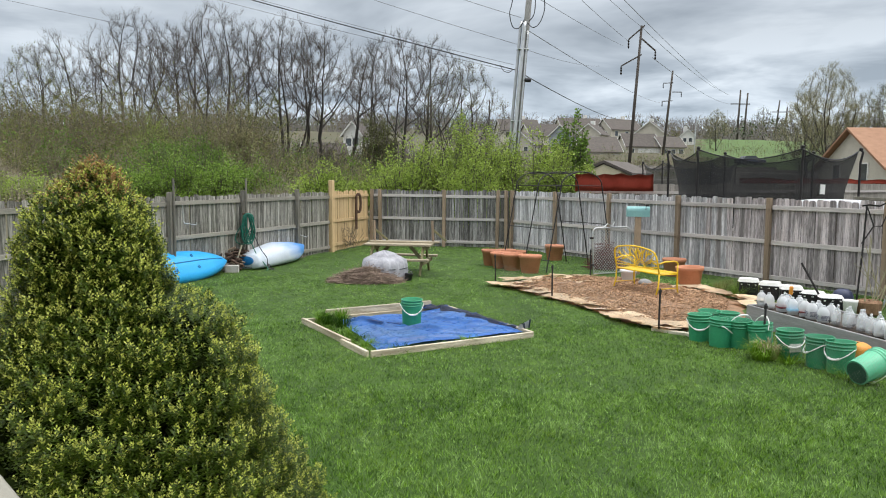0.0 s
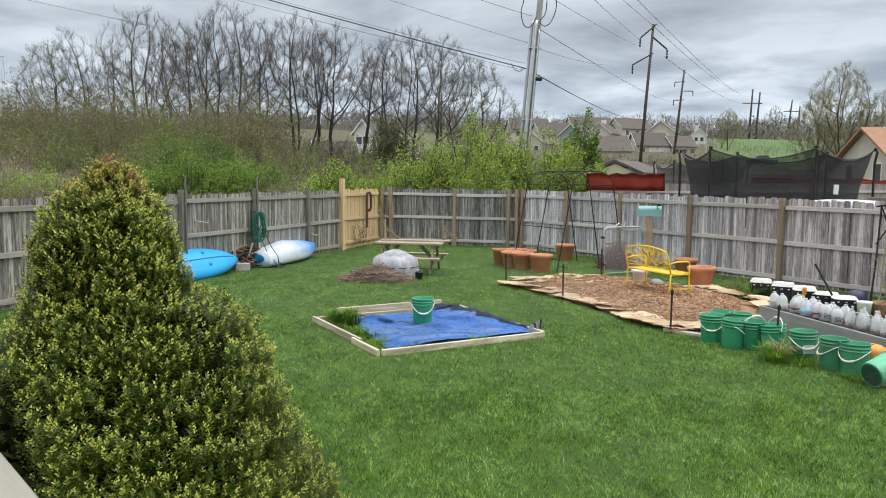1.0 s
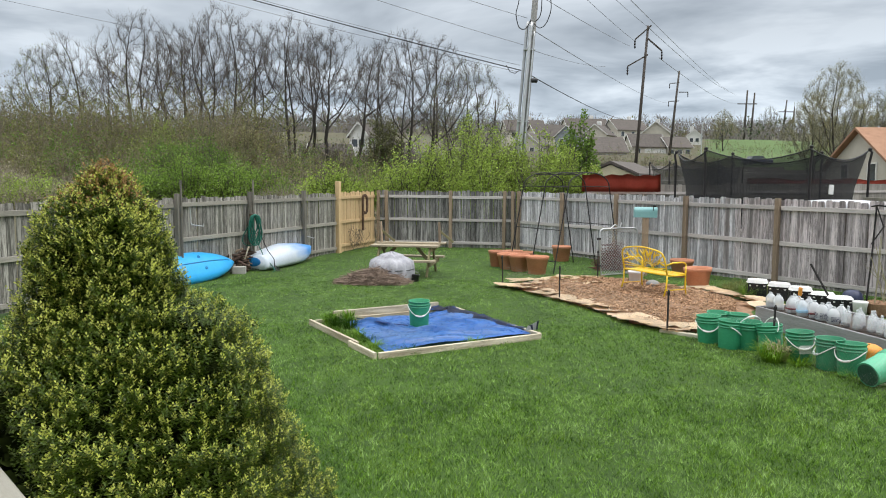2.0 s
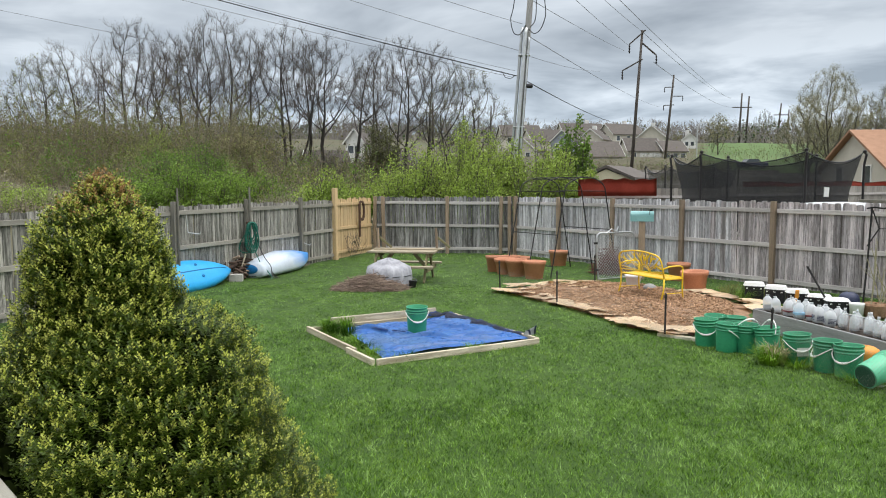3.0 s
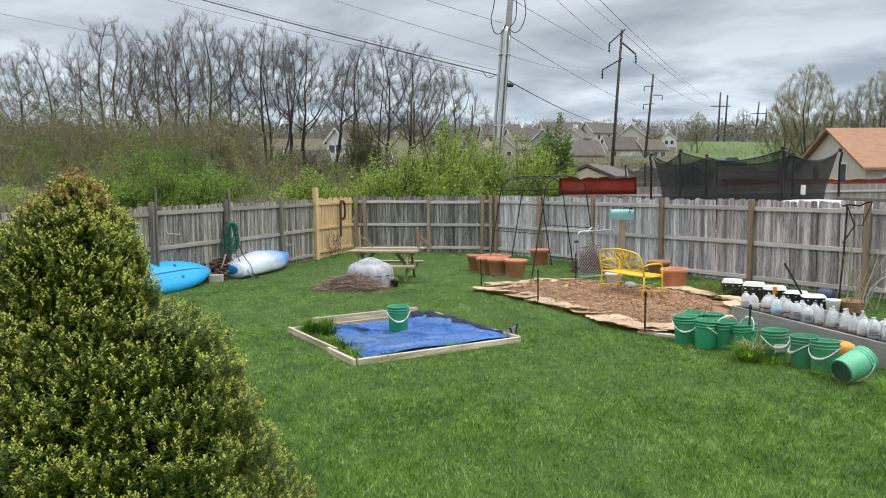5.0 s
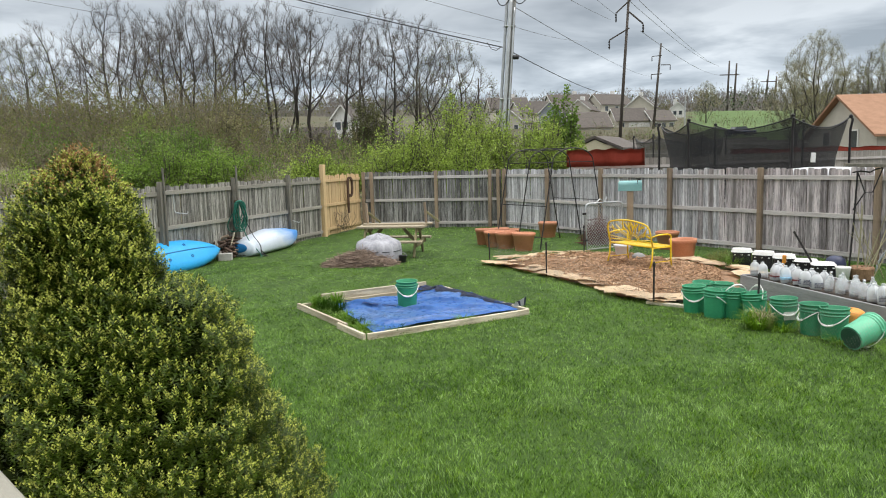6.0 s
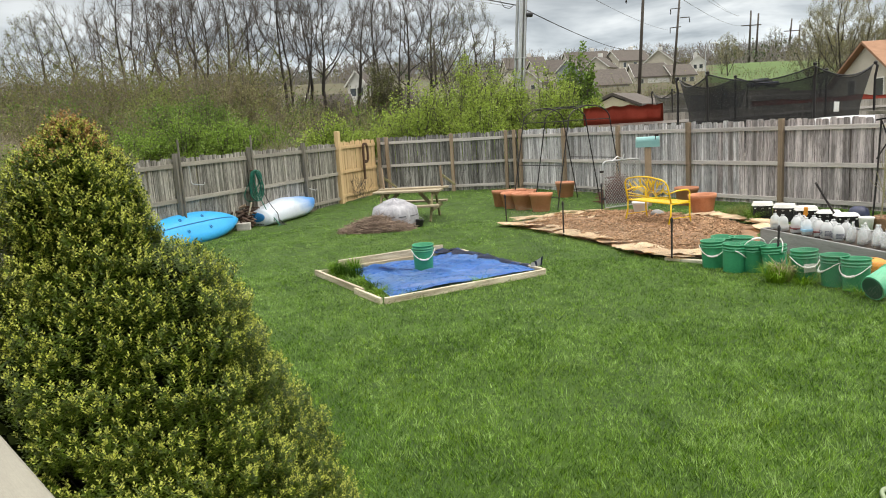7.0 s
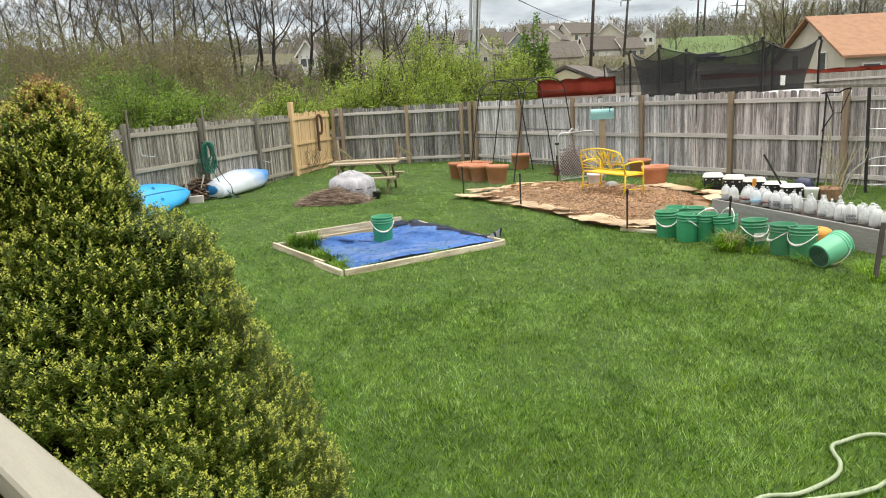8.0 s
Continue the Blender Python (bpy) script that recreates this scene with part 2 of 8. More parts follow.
M_bedboard = material("grey_bed_board", (0.20, 0.20, 0.20), (0.33, 0.33, 0.33), 2, 0.8, 0.35, fine=9, stretch=(0.8, 9, 9), stain=(0.16, 0.155, 0.15))
M_cane = material("dry_cane", (0.22, 0.205, 0.12), (0.37, 0.335, 0.21), 4, 0.7, 0.1)
M_soil = material("potting_soil", (0.035, 0.026, 0.02), (0.08, 0.06, 0.045), 12, 0.95, 0.8)
M_orange = material("orange_plastic", (0.62, 0.24, 0.03), (0.75, 0.33, 0.06), 5, 0.5, 0.05)
M_rail_paint = material("cream_paint", (0.225, 0.214, 0.18), (0.315, 0.302, 0.256), 5, 0.6, 0.15, stain=(0.21, 0.198, 0.16), stretch=(1, 7, 7), hard=0.2)
M_needle = leaf_material("yew_needle", (0.046, 0.084, 0.005), (0.086, 0.130, 0.011), 0.4, 0.42, 0.2, 2.5, spec=0.35)
M_needle_new = leaf_material("yew_new_growth", (0.32, 0.365, 0.045), (0.50, 0.53, 0.12), 0.4, 0.42, 0.3, 2.5, spec=0.4)
# Near-black needles: the shade inside the shrub is put into this colour.
M_needle_inner_shade = leaf_material("yew_inner_shade_needle", (0.012, 0.020, 0.004), (0.034, 0.046, 0.010), 0.4, 0.85, 0.1, 2.5, spec=0.05)
M_needle_bronze = leaf_material("yew_bronze_tip", (0.20, 0.105, 0.035), (0.42, 0.25, 0.10), 0.3, 0.5, 0.3, 2.5)
M_bark = material("grey_bark", (0.022, 0.019, 0.016), (0.055, 0.048, 0.040), 1.5, 0.92, 0.4, fine=8, stretch=(4, 4, 1))
M_twig = material("bare_twig", (0.052, 0.045, 0.039), (0.12, 0.105, 0.088), 1.5, 0.92, 0.0, island=0.2)
M_brush = material("brown_brush", (0.13, 0.109, 0.078), (0.255, 0.218, 0.158), 0.2, 0.92, 0.0, island=0.4)
M_jug = net_material("milky_plastic", (0.82, 0.85, 0.87), 0.46)
M_jug.node_tree.nodes["Principled BSDF"].inputs["Roughness"].default_value = 0.3
M_clear = net_material("clear_plastic", (0.80, 0.83, 0.85), 0.27)
M_clear.node_tree.nodes["Principled BSDF"].inputs["Roughness"].default_value = 0.15
M_leaf_spring = leaf_material("spring_leaf", (0.20, 0.295, 0.045), (0.36, 0.455, 0.095), 0.35, 0.55, 0.4)
M_leaf_mid = leaf_material("thicket_leaf", (0.085, 0.160, 0.022), (0.19, 0.30, 0.05), 0.4, 0.55, 0.35)
M_leaf_fresh = leaf_material("fresh_leaf", (0.13, 0.225, 0.03), (0.25, 0.37, 0.065), 0.4, 0.55, 0.38)
M_leaf_olive = leaf_material("olive_bud", (0.125, 0.15, 0.042), (0.235, 0.25, 0.08), 0.35, 0.6, 0.35)
M_leaf_dark = leaf_material("evergreen_leaf", (0.035, 0.07, 0.018), (0.07, 0.12, 0.03), 0.35, 0.6, 0.2)
M_drystem = material("dry_stem", (0.21, 0.18, 0.13), (0.36, 0.32, 0.24), 0.3, 0.92, 0.0, island=0.35)
M_leaf_ivy = leaf_material("dull_olive_leaf", (0.07, 0.078, 0.028), (0.13, 0.138, 0.05), 0.35, 0.6, 0.25)
M_leaf_tan = leaf_material("pale_bud", (0.24, 0.235, 0.11), (0.40, 0.38, 0.20), 0.35, 0.6, 0.35)
M_cream = material("cream_board", (0.56, 0.50, 0.35), (0.68, 0.62, 0.46), 2, 0.7, 0.1)
M_straw = leaf_material("dry_straw", (0.32, 0.28, 0.17), (0.46, 0.41, 0.27), 0.3, 0.7, 0.3)
# Paler than the near twigs: distance haze is put into this colour.
M_hazed_twig = material("hazed_bare_twig", (0.17, 0.155, 0.145), (0.25, 0.23, 0.215), 0.05, 0.95, 0.0, island=0.2)
M_pole_grey = material("grey_pole_wood", (0.22, 0.215, 0.21), (0.36, 0.35, 0.335), 1.2, 0.85, 0.3, stretch=(5, 5, 0.6))
M_pole = material("utility_pole_wood", (0.05, 0.042, 0.037), (0.10, 0.086, 0.075), 1.2, 0.9, 0.3, stretch=(5, 5, 0.6))
M_conduit = material("grey_conduit", (0.30, 0.32, 0.34), (0.44, 0.46, 0.49), 2, 0.5, 0.05)
M_wire = material("black_wire", (0.03, 0.03, 0.033), (0.05, 0.05, 0.055), 2, 0.6, 0.0)
M_wire_far = material("aluminium_wire", (0.13, 0.135, 0.145), (0.18, 0.185, 0.2), 2, 0.5, 0.0)
M_siding = material("cream_siding", (0.47, 0.435, 0.365), (0.58, 0.54, 0.46), 1.5, 0.7, 0.1, vary=0.1)
M_siding_blue = material("grey_blue_siding", (0.24, 0.265, 0.30), (0.32, 0.345, 0.38), 1.5, 0.7, 0.1, vary=0.1)
M_shingle = material("brown_shingle", (0.07, 0.061, 0.055), (0.125, 0.108, 0.096), 2.5, 0.9, 0.3, vary=0.15)
M_shingle_or = material("orange_brown_shingle", (0.25, 0.135, 0.08), (0.36, 0.205, 0.13), 2.5, 0.9, 0.3)
M_trim = material("white_trim", (0.62, 0.61, 0.58), (0.75, 0.74, 0.71), 3, 0.6, 0.05)
M_pane = material("window_pane", (0.03, 0.035, 0.04), (0.06, 0.07, 0.08), 1, 0.12, 0.0, spec=0.7)
M_red = material("red_fabric", (0.30, 0.05, 0.03), (0.40, 0.075, 0.045), 1.2, 0.8, 0.2)
M_net = net_material("black_net", (0.012, 0.013, 0.015), 0.70)
M_net_thin = net_material("thin_net", (0.03, 0.033, 0.03), 0.45)
M_pinkwhite = material("white_cloth", (0.68, 0.66, 0.66), (0.8, 0.78, 0.78), 4, 0.6, 0.1)


# ---- mesh helpers ----
def part(name, bm, mat, parent=None, label="", smooth=False):
    me = bpy.data.meshes.new(name)
    bm.to_mesh(me)
    bm.free()
    for m in (mat if isinstance(mat, (list, tuple)) else [mat]):
        me.materials.append(m)
    if smooth:
        me.shade_smooth()
    ob = new(name, me)
    if parent is not None:
        ob.parent = parent
    if label:
        ob["label"] = label
    return ob


def thing(name, label, category, group="", kind="", m=None):
    ob = new(name)
    if m is not None:
        ob.matrix_basis = m
    return tagged(ob, label, category, group, kind)


def box(bm, sx, sy, sz, m=None, bevel=0.0):
    g = bmesh.ops.create_cube(bm, size=1, matrix=(m or Matrix()) @ Matrix.Diagonal((sx, sy, sz, 1)))
    if bevel:
        edges = list({e for v in g["verts"] for e in v.link_edges})
        bmesh.ops.bevel(bm, geom=edges, offset=bevel, segments=1, affect="EDGES")


def beam(bm, a, b, wide, thick, bevel=0.0):
    """A squared bar from a to b; wide lies level, thick upright (or across, for an upright bar)."""
    a, b = Vector(a), Vector(b)
    d = b - a
    q = d.to_track_quat("X", "Z")
    m = Matrix.Translation((a + b) / 2) @ q.to_matrix().to_4x4()
    box(bm, d.length, wide, thick, m, bevel)


def tube(bm, pts, r, seg=8, closed=False, cap=True):
    """A round bar along the points; r is one radius or one for each point."""
    pts = [Vector(p) for p in pts]
    n = len(pts)
    rs = r if isinstance(r, (list, tuple)) else [r] * n
    rings = []
    side = None
    for i, p in enumerate(pts):
        if closed:
            d = pts[(i + 1) % n] - pts[i - 1]
        else:
            d = pts[min(i + 1, n - 1)] - pts[max(i - 1, 0)]
        d.normalize()
        if side is None:
            side = d.orthogonal().normalized()
        else:
            side = (side - d * side.dot(d)).normalized()
        other = d.cross(side)
        rings.append([bm.verts.new(p + (side * math.cos(a) + other * math.sin(a)) * rs[i])
                      for a in (2 * math.pi * k / seg for k in range(seg))])
    for i in range(n if closed else n - 1):
        u, v = rings[i], rings[(i + 1) % n]
        for k in range(seg):
            bm.faces.new((u[k], u[(k + 1) % seg], v[(k + 1) % seg], v[k]))
    if cap and not closed:
        bm.faces.new(rings[0][::-1])
        bm.faces.new(rings[-1])


def lathe(bm, profile, seg=24, m=None, cap_first=False, cap_last=False, squash=None):
    """Turns (radius, height) pairs round the z axis."""
    m = m or Matrix()
    rings = []
    for r, z in profile:
        ring = []
        for k in range(seg):
            a = 2 * math.pi * k / seg
            f = squash(a) if squash else 1.0
            ring.append(bm.verts.new(m @ Vector((r * f * math.cos(a), r * f * math.sin(a), z))))
        rings.append(ring)
    for u, v in zip(rings, rings[1:]):
        for k in range(seg):
            bm.faces.new((u[k], u[(k + 1) % seg], v[(k + 1) % seg], v[k]))
    if cap_first:
        bm.faces.new(rings[0][::-1])
    if cap_last:
        bm.faces.new(rings[-1])


def arc(cx, cy, r, a0, a1, n, z=0.0, axis="z"):
    out = []
    for i in range(n):
        a = radians(a0 + (a1 - a0) * i / (n - 1))
        u, v = cx + r * math.cos(a), cy + r * math.sin(a)
        out.append({"z": (u, v, z), "y": (u, z, v), "x": (z, u, v)}[axis])
    return out


def smooth_line(pts, n=6):
    """A rounded line through the points."""
    P = [Vector(p) for p in pts]
    out = []
    for i in range(len(P) - 1):
        a, b, c, d = P[max(i - 1, 0)], P[i], P[i + 1], P[min(i + 2, len(P) - 1)]
        for k in range(n):
            t = k / n
            out.append(0.5 * (2 * b + (c - a) * t + (2 * a - 5 * b + 4 * c - d) * t * t + (3 * b - a - 3 * c + d) * t ** 3))
    return out + [P[-1]]


def raw_mesh(name, verts, tris, mats, mat_index=None, smooth=False):
    """A mesh from arrays: tris is (n, 3) or quads (n, 4)."""
    me = bpy.data.meshes.new(name)
    verts = np.asarray(verts, dtype=np.float32)
    tris = np.asarray(tris, dtype=np.int32)
    k = tris.shape[1]
    me.vertices.add(len(verts))
    me.vertices.foreach_set("co", verts.ravel())
    me.loops.add(tris.size)
    me.loops.foreach_set("vertex_index", tris.ravel())
    me.polygons.add(len(tris))
    me.polygons.foreach_set("loop_start", np.arange(0, tris.size, k, dtype=np.int32))
    for m in mats:
        me.materials.append(m)
    if mat_index is not None:
        me.polygons.foreach_set("material_index", np.asarray(mat_index, dtype=np.int32))
    me.update(calc_edges=True)
    if smooth:
        me.shade_smooth()
    return me


def bars_mesh(p0, p1, r0, r1, seg=4):
    """Arrays of open tapered bars between the points p0 and p1."""
    p0, p1, r0, r1 = (np.asarray(a, dtype=np.float64) for a in (p0, p1, r0, r1))
    d = p1 - p0
    d /= np.linalg.norm(d, axis=1)[:, None] + 1e-9
    ref = np.where(np.abs(d[:, 2:3]) > 0.9, np.array([[1.0, 0, 0]]), np.array([[0, 0, 1.0]]))
    u = np.cross(d, ref)
    u /= np.linalg.norm(u, axis=1)[:, None] + 1e-9
    v = np.cross(d, u)
    rows = []
    for k in range(seg):
        a = 2 * math.pi * k / seg
        o = u * math.cos(a) + v * math.sin(a)
        rows.append(p0 + o * r0[:, None])
    for k in range(seg):
        a = 2 * math.pi * k / seg
        o = u * math.cos(a) + v * math.sin(a)
        rows.append(p1 + o * r1[:, None])
    verts = np.stack(rows, axis=1).reshape(-1, 3)
    base = np.arange(len(p0))[:, None] * (2 * seg)
    faces = [np.concatenate([base + k, base + (k + 1) % seg, base + seg + (k + 1) % seg, base + seg + k], axis=1) for k in range(seg)]
    return verts, np.concatenate(faces)


def leaves_mesh(centres, size, rng, upright=0.0, long=1.5):
    """Small two-sided leaf quads (pointed) round the centres; size is one value for each."""
    n = len(centres)
    d = rng.normal(size=(n, 3))
    d[:, 2] = d[:, 2] * (1 - upright) + upright * 1.2
    d /= np.linalg.norm(d, axis=1)[:, None]
    e = np.cross(d, rng.normal(size=(n, 3)))
    e /= np.linalg.norm(e, axis=1)[:, None] + 1e-9
    s = np.asarray(size)[:, None]
    a = centres - d * s * 0.5 * long
    b = centres + e * s * 0.5
    c = centres + d * s * 0.5 * long
    f = centres - e * s * 0.5
    verts = np.stack([a, b, c, f], axis=1).reshape(-1, 3)
    faces = np.arange(n * 4).reshape(-1, 4)
    return verts, faces


def inside(px, py, poly):
    """Which of the points lie in the polygon."""
    hit = np.zeros(len(px), dtype=bool)
    n = len(poly)
    for i in range(n):
        x0, y0 = poly[i]
        x1, y1 = poly[(i + 1) % n]
        cross = ((y0 > py) != (y1 > py))
        xx = (x1 - x0) * (py - y0) / ((y1 - y0) or 1e-9) + x0
        hit ^= cross & (px < xx)
    return hit


# ---- ground ----
L0, L1 = (-3.46, 21.45), (-8.95, 6.2)       # the side fence, from the gate towards the house
GATE_END = (-2.62, 23.8)
BACK_END = (1.78, 22.95)
R0, RDIR = (1.78, 22.95), (0.5515, -0.8342)  # the other side fence and its direction


def beyond(x, y):
    """How far a place lies outside the yard's fences."""
    dl = -((x + 3.46) * 0.9409 - (y - 21.45) * 0.3387)
    db = y - 23.6
    dr = (x - 6.65) * 0.8342 + (y - 15.8) * 0.5515
    return np.maximum(np.maximum(dl, db), dr)


def height(x, y):
    """Level yard, a low rise behind the side fence, and a hillside far beyond."""
    x, y = np.asarray(x, dtype=float), np.asarray(y, dtype=float)
    d = np.maximum(beyond(x, y), 0) * (y > 4)
    far = np.minimum(np.log1p(np.exp(np.clip((d - 32) / 8, -20, 60))) * 0.63, 27.0 + 0.004 * d)
    left = np.clip((4 - x) / 14, 0, 1)
    t = np.clip((d - 2) / 22, 0, 1)
    roll = 0.35 * np.sin(x * 0.045 + 1.0) * np.sin(y * 0.05) * np.clip((d - 30) / 60, 0, 6)
    return far + left * 1.8 * t * t * (3 - 2 * t) + roll


def spaced(n, fine, reach):
    u = np.linspace(-1, 1, n)
    k = np.arcsinh(reach / fine)
    return np.sinh(u * k) * fine


gx = spaced(190, 14.0, 2500.0)
gy = spaced(190, 14.0, 2500.0) + 12.0
GX, GY = np.meshgrid(gx, gy)
GZ = height(GX, GY)
gv = np.stack([GX, GY, GZ], axis=-1).reshape(-1, 3)
ng = len(gx)
gi = (np.arange(ng - 1)[:, None] * ng + np.arange(ng - 1)[None, :]).reshape(-1, 1)
gf = np.concatenate([gi, gi + 1, gi + ng + 1, gi + ng], axis=1)
gc = gv[gf].mean(axis=1)
is_field = (beyond(gc[:, 0], gc[:, 1]) > 0.4) & (gc[:, 1] > 3)
green_hill = (gc[:, 1] > 100) & (gc[:, 0] > 0.33 * gc[:, 1]) & (gc[:, 0] < 0.5 * gc[:, 1]) & (gc[:, 1] < 245)
ground = new("ground", raw_mesh("ground", gv, gf, [M_lawn, M_field, material("far_meadow", (0.06, 0.105, 0.026), (0.088, 0.145, 0.038), 0.05, 0.95, 0.2, fine=30)],
                                np.where(green_hill, 2, np.where(is_field, 1, 0)), True))
tagged(ground, "mown green lawn running out to a rough spring hillside", "ground", kind="structure")


# ---- fences ----
def picket_mesh(name, h, mat, ear=0.03, w=0.132):
    bm = bmesh.new()
    prof = [(-w / 2, 0.03), (w / 2, 0.03), (w / 2, h - ear), (w / 2 - ear, h), (-w / 2 + ear, h), (-w / 2, h - ear)]
    f = [bm.verts.new((x, -0.008, z)) for x, z in prof]
    b = [bm.verts.new((x, 0.008, z)) for x, z in prof]
    bm.faces.new(f)
    bm.faces.new(b[::-1])
    for i in range(6):
        j = (i + 1) % 6
        bm.faces.new((f[i], b[i], b[j], f[j]))
    bmesh.ops.recalc_face_normals(bm, faces=bm.faces)
    me = bpy.data.meshes.new(name)
    bm.to_mesh(me)
    bm.free()
    me.materials.append(mat)
    return me


def post_mesh(name, h, mat, s=0.095):
    bm = bmesh.new()
    box(bm, s, s, h, Matrix.Translation((0, 0, h / 2)), 0.006)
    me = bpy.data.meshes.new(name)
    bm.to_mesh(me)
    bm.free()
    me.materials.append(mat)
    return me


FENCE_RND = random.Random(4)


def fence(label, a, b, posts, mat, post_mat, h=1.78, rails=(0.16, 0.88, 1.6), outside=1, ear=0.03, post_h=1.8, ends=True, rail_mat=None, category="fence", pale=0.0):
    """A board fence from a to b: its posts stand at the given distances from a, the pickets on the outer side."""
    ob = thing("fence", label, category)
    a, b = Vector((*a, 0)), Vector((*b, 0))
    d = b - a
    ang = math.degrees(math.atan2(d.y, d.x))
    ob.matrix_basis = pose(a.x, a.y, 0, 0, 0, ang)
    length = d.length
    meshes = [picket_mesh("picket", h + k, mat, ear) for k in (-0.015, 0.0, 0.012, 0.022)]
    pale_meshes = [picket_mesh("picket", h + k, M_picket_pale, ear) for k in (-0.015, 0.0, 0.012, 0.022)] if pale else meshes
    step = 0.1425
    n = int(length / step)
    for i in range(n):
        o = new("picket", FENCE_RND.choice(pale_meshes if (i + 0.5) * length / n < pale + FENCE_RND.uniform(-0.6, 0.6) else meshes))
        o.parent = ob
        o.matrix_basis = pose((i + 0.5) * length / n, outside * (0.068 + FENCE_RND.uniform(-0.005, 0.005)), FENCE_RND.uniform(-0.014, 0.014),
                              FENCE_RND.uniform(-0.5, 0.5), FENCE_RND.uniform(-0.5, 0.5), FENCE_RND.uniform(-4, 4))
    pm = post_mesh("post", post_h, post_mat)
    for p in posts:
        o = new("post", pm)
        o.parent = ob
        o.matrix_basis = pose(p, -outside * 0.008, 0, FENCE_RND.uniform(-0.6, 0.6), FENCE_RND.uniform(-0.8, 0.8), 0)
    edges = sorted(set([0.0, length] + [p for p in posts if 0.3 < p < length - 0.3]))
    for u, v in zip(edges, edges[1:]):
        for z in rails:
            bm = bmesh.new()
            dz = FENCE_RND.uniform(-0.015, 0.015)
            box(bm, v - u - 0.1, 0.038, 0.088, Matrix.Translation(((u + v) / 2, outside * 0.038, z + dz)), 0.004)
            part("rail", bm, rail_mat or M_rail, ob)
    return ob


side_len = math.dist(L0, L1)
fence("weathered grey board fence with mossy pickets along the yard's side", L0, L1, [1.85, 4.25, 6.7, 9.14, 11.58, 14.0], M_picket_dark, M_post_grey, outside=-1, ear=0.012, post_h=1.84, h=1.74, rail_mat=material("mossy_rail", (0.21, 0.195, 0.165), (0.38, 0.355, 0.305), 2.0, 0.85, 0.4, stretch=(0.7, 9, 9), vary=0.15))
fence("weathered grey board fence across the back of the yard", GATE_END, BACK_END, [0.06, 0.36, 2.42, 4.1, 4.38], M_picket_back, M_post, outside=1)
for d0 in (4.25, 6.7):
    sx, sy = L0[0] + (L1[0] - L0[0]) * d0 / side_len, L0[1] + (L1[1] - L0[1]) * d0 / side_len
    bm = bmesh.new()
    tube(bm, [(0, 0, 0), (0.01, 0, 1.2), (0.0, 0.01, 2.12)], 0.022, 7)
    o = part("fence_pole", bm, M_post_grey, None)
    o.matrix_basis = pose(sx + 0.09, sy - 0.02, 0)
    tagged(o, "thin grey pole standing against a side fence post", "pole", "fence poles")
R_END = (R0[0] + RDIR[0] * 17.4, R0[1] + RDIR[1] * 17.4)
fence("weathered grey dog-eared board fence with brown posts", R0, R_END, [0.1, 2.1, 4.15, 6.4, 8.74, 11.1, 13.5, 15.9], M_picket, M_post, outside=1, ear=0.024, pale=7.4)
gate = fence("new unpainted pine gate in the grey board fence", L0, GATE_END, [], M_newwood, M_newwood, outside=1, rails=(0.2, 0.9, 1.62), rail_mat=M_newwood, h=1.76, category="gate")
gate.name = "wooden_gate"
bm = bmesh.new()
box(bm, 0.15, 0.12, 2.08, Matrix.Translation((0, 0, 1.04)), 0.008)
part("gate_post", bm, M_newwood, gate)


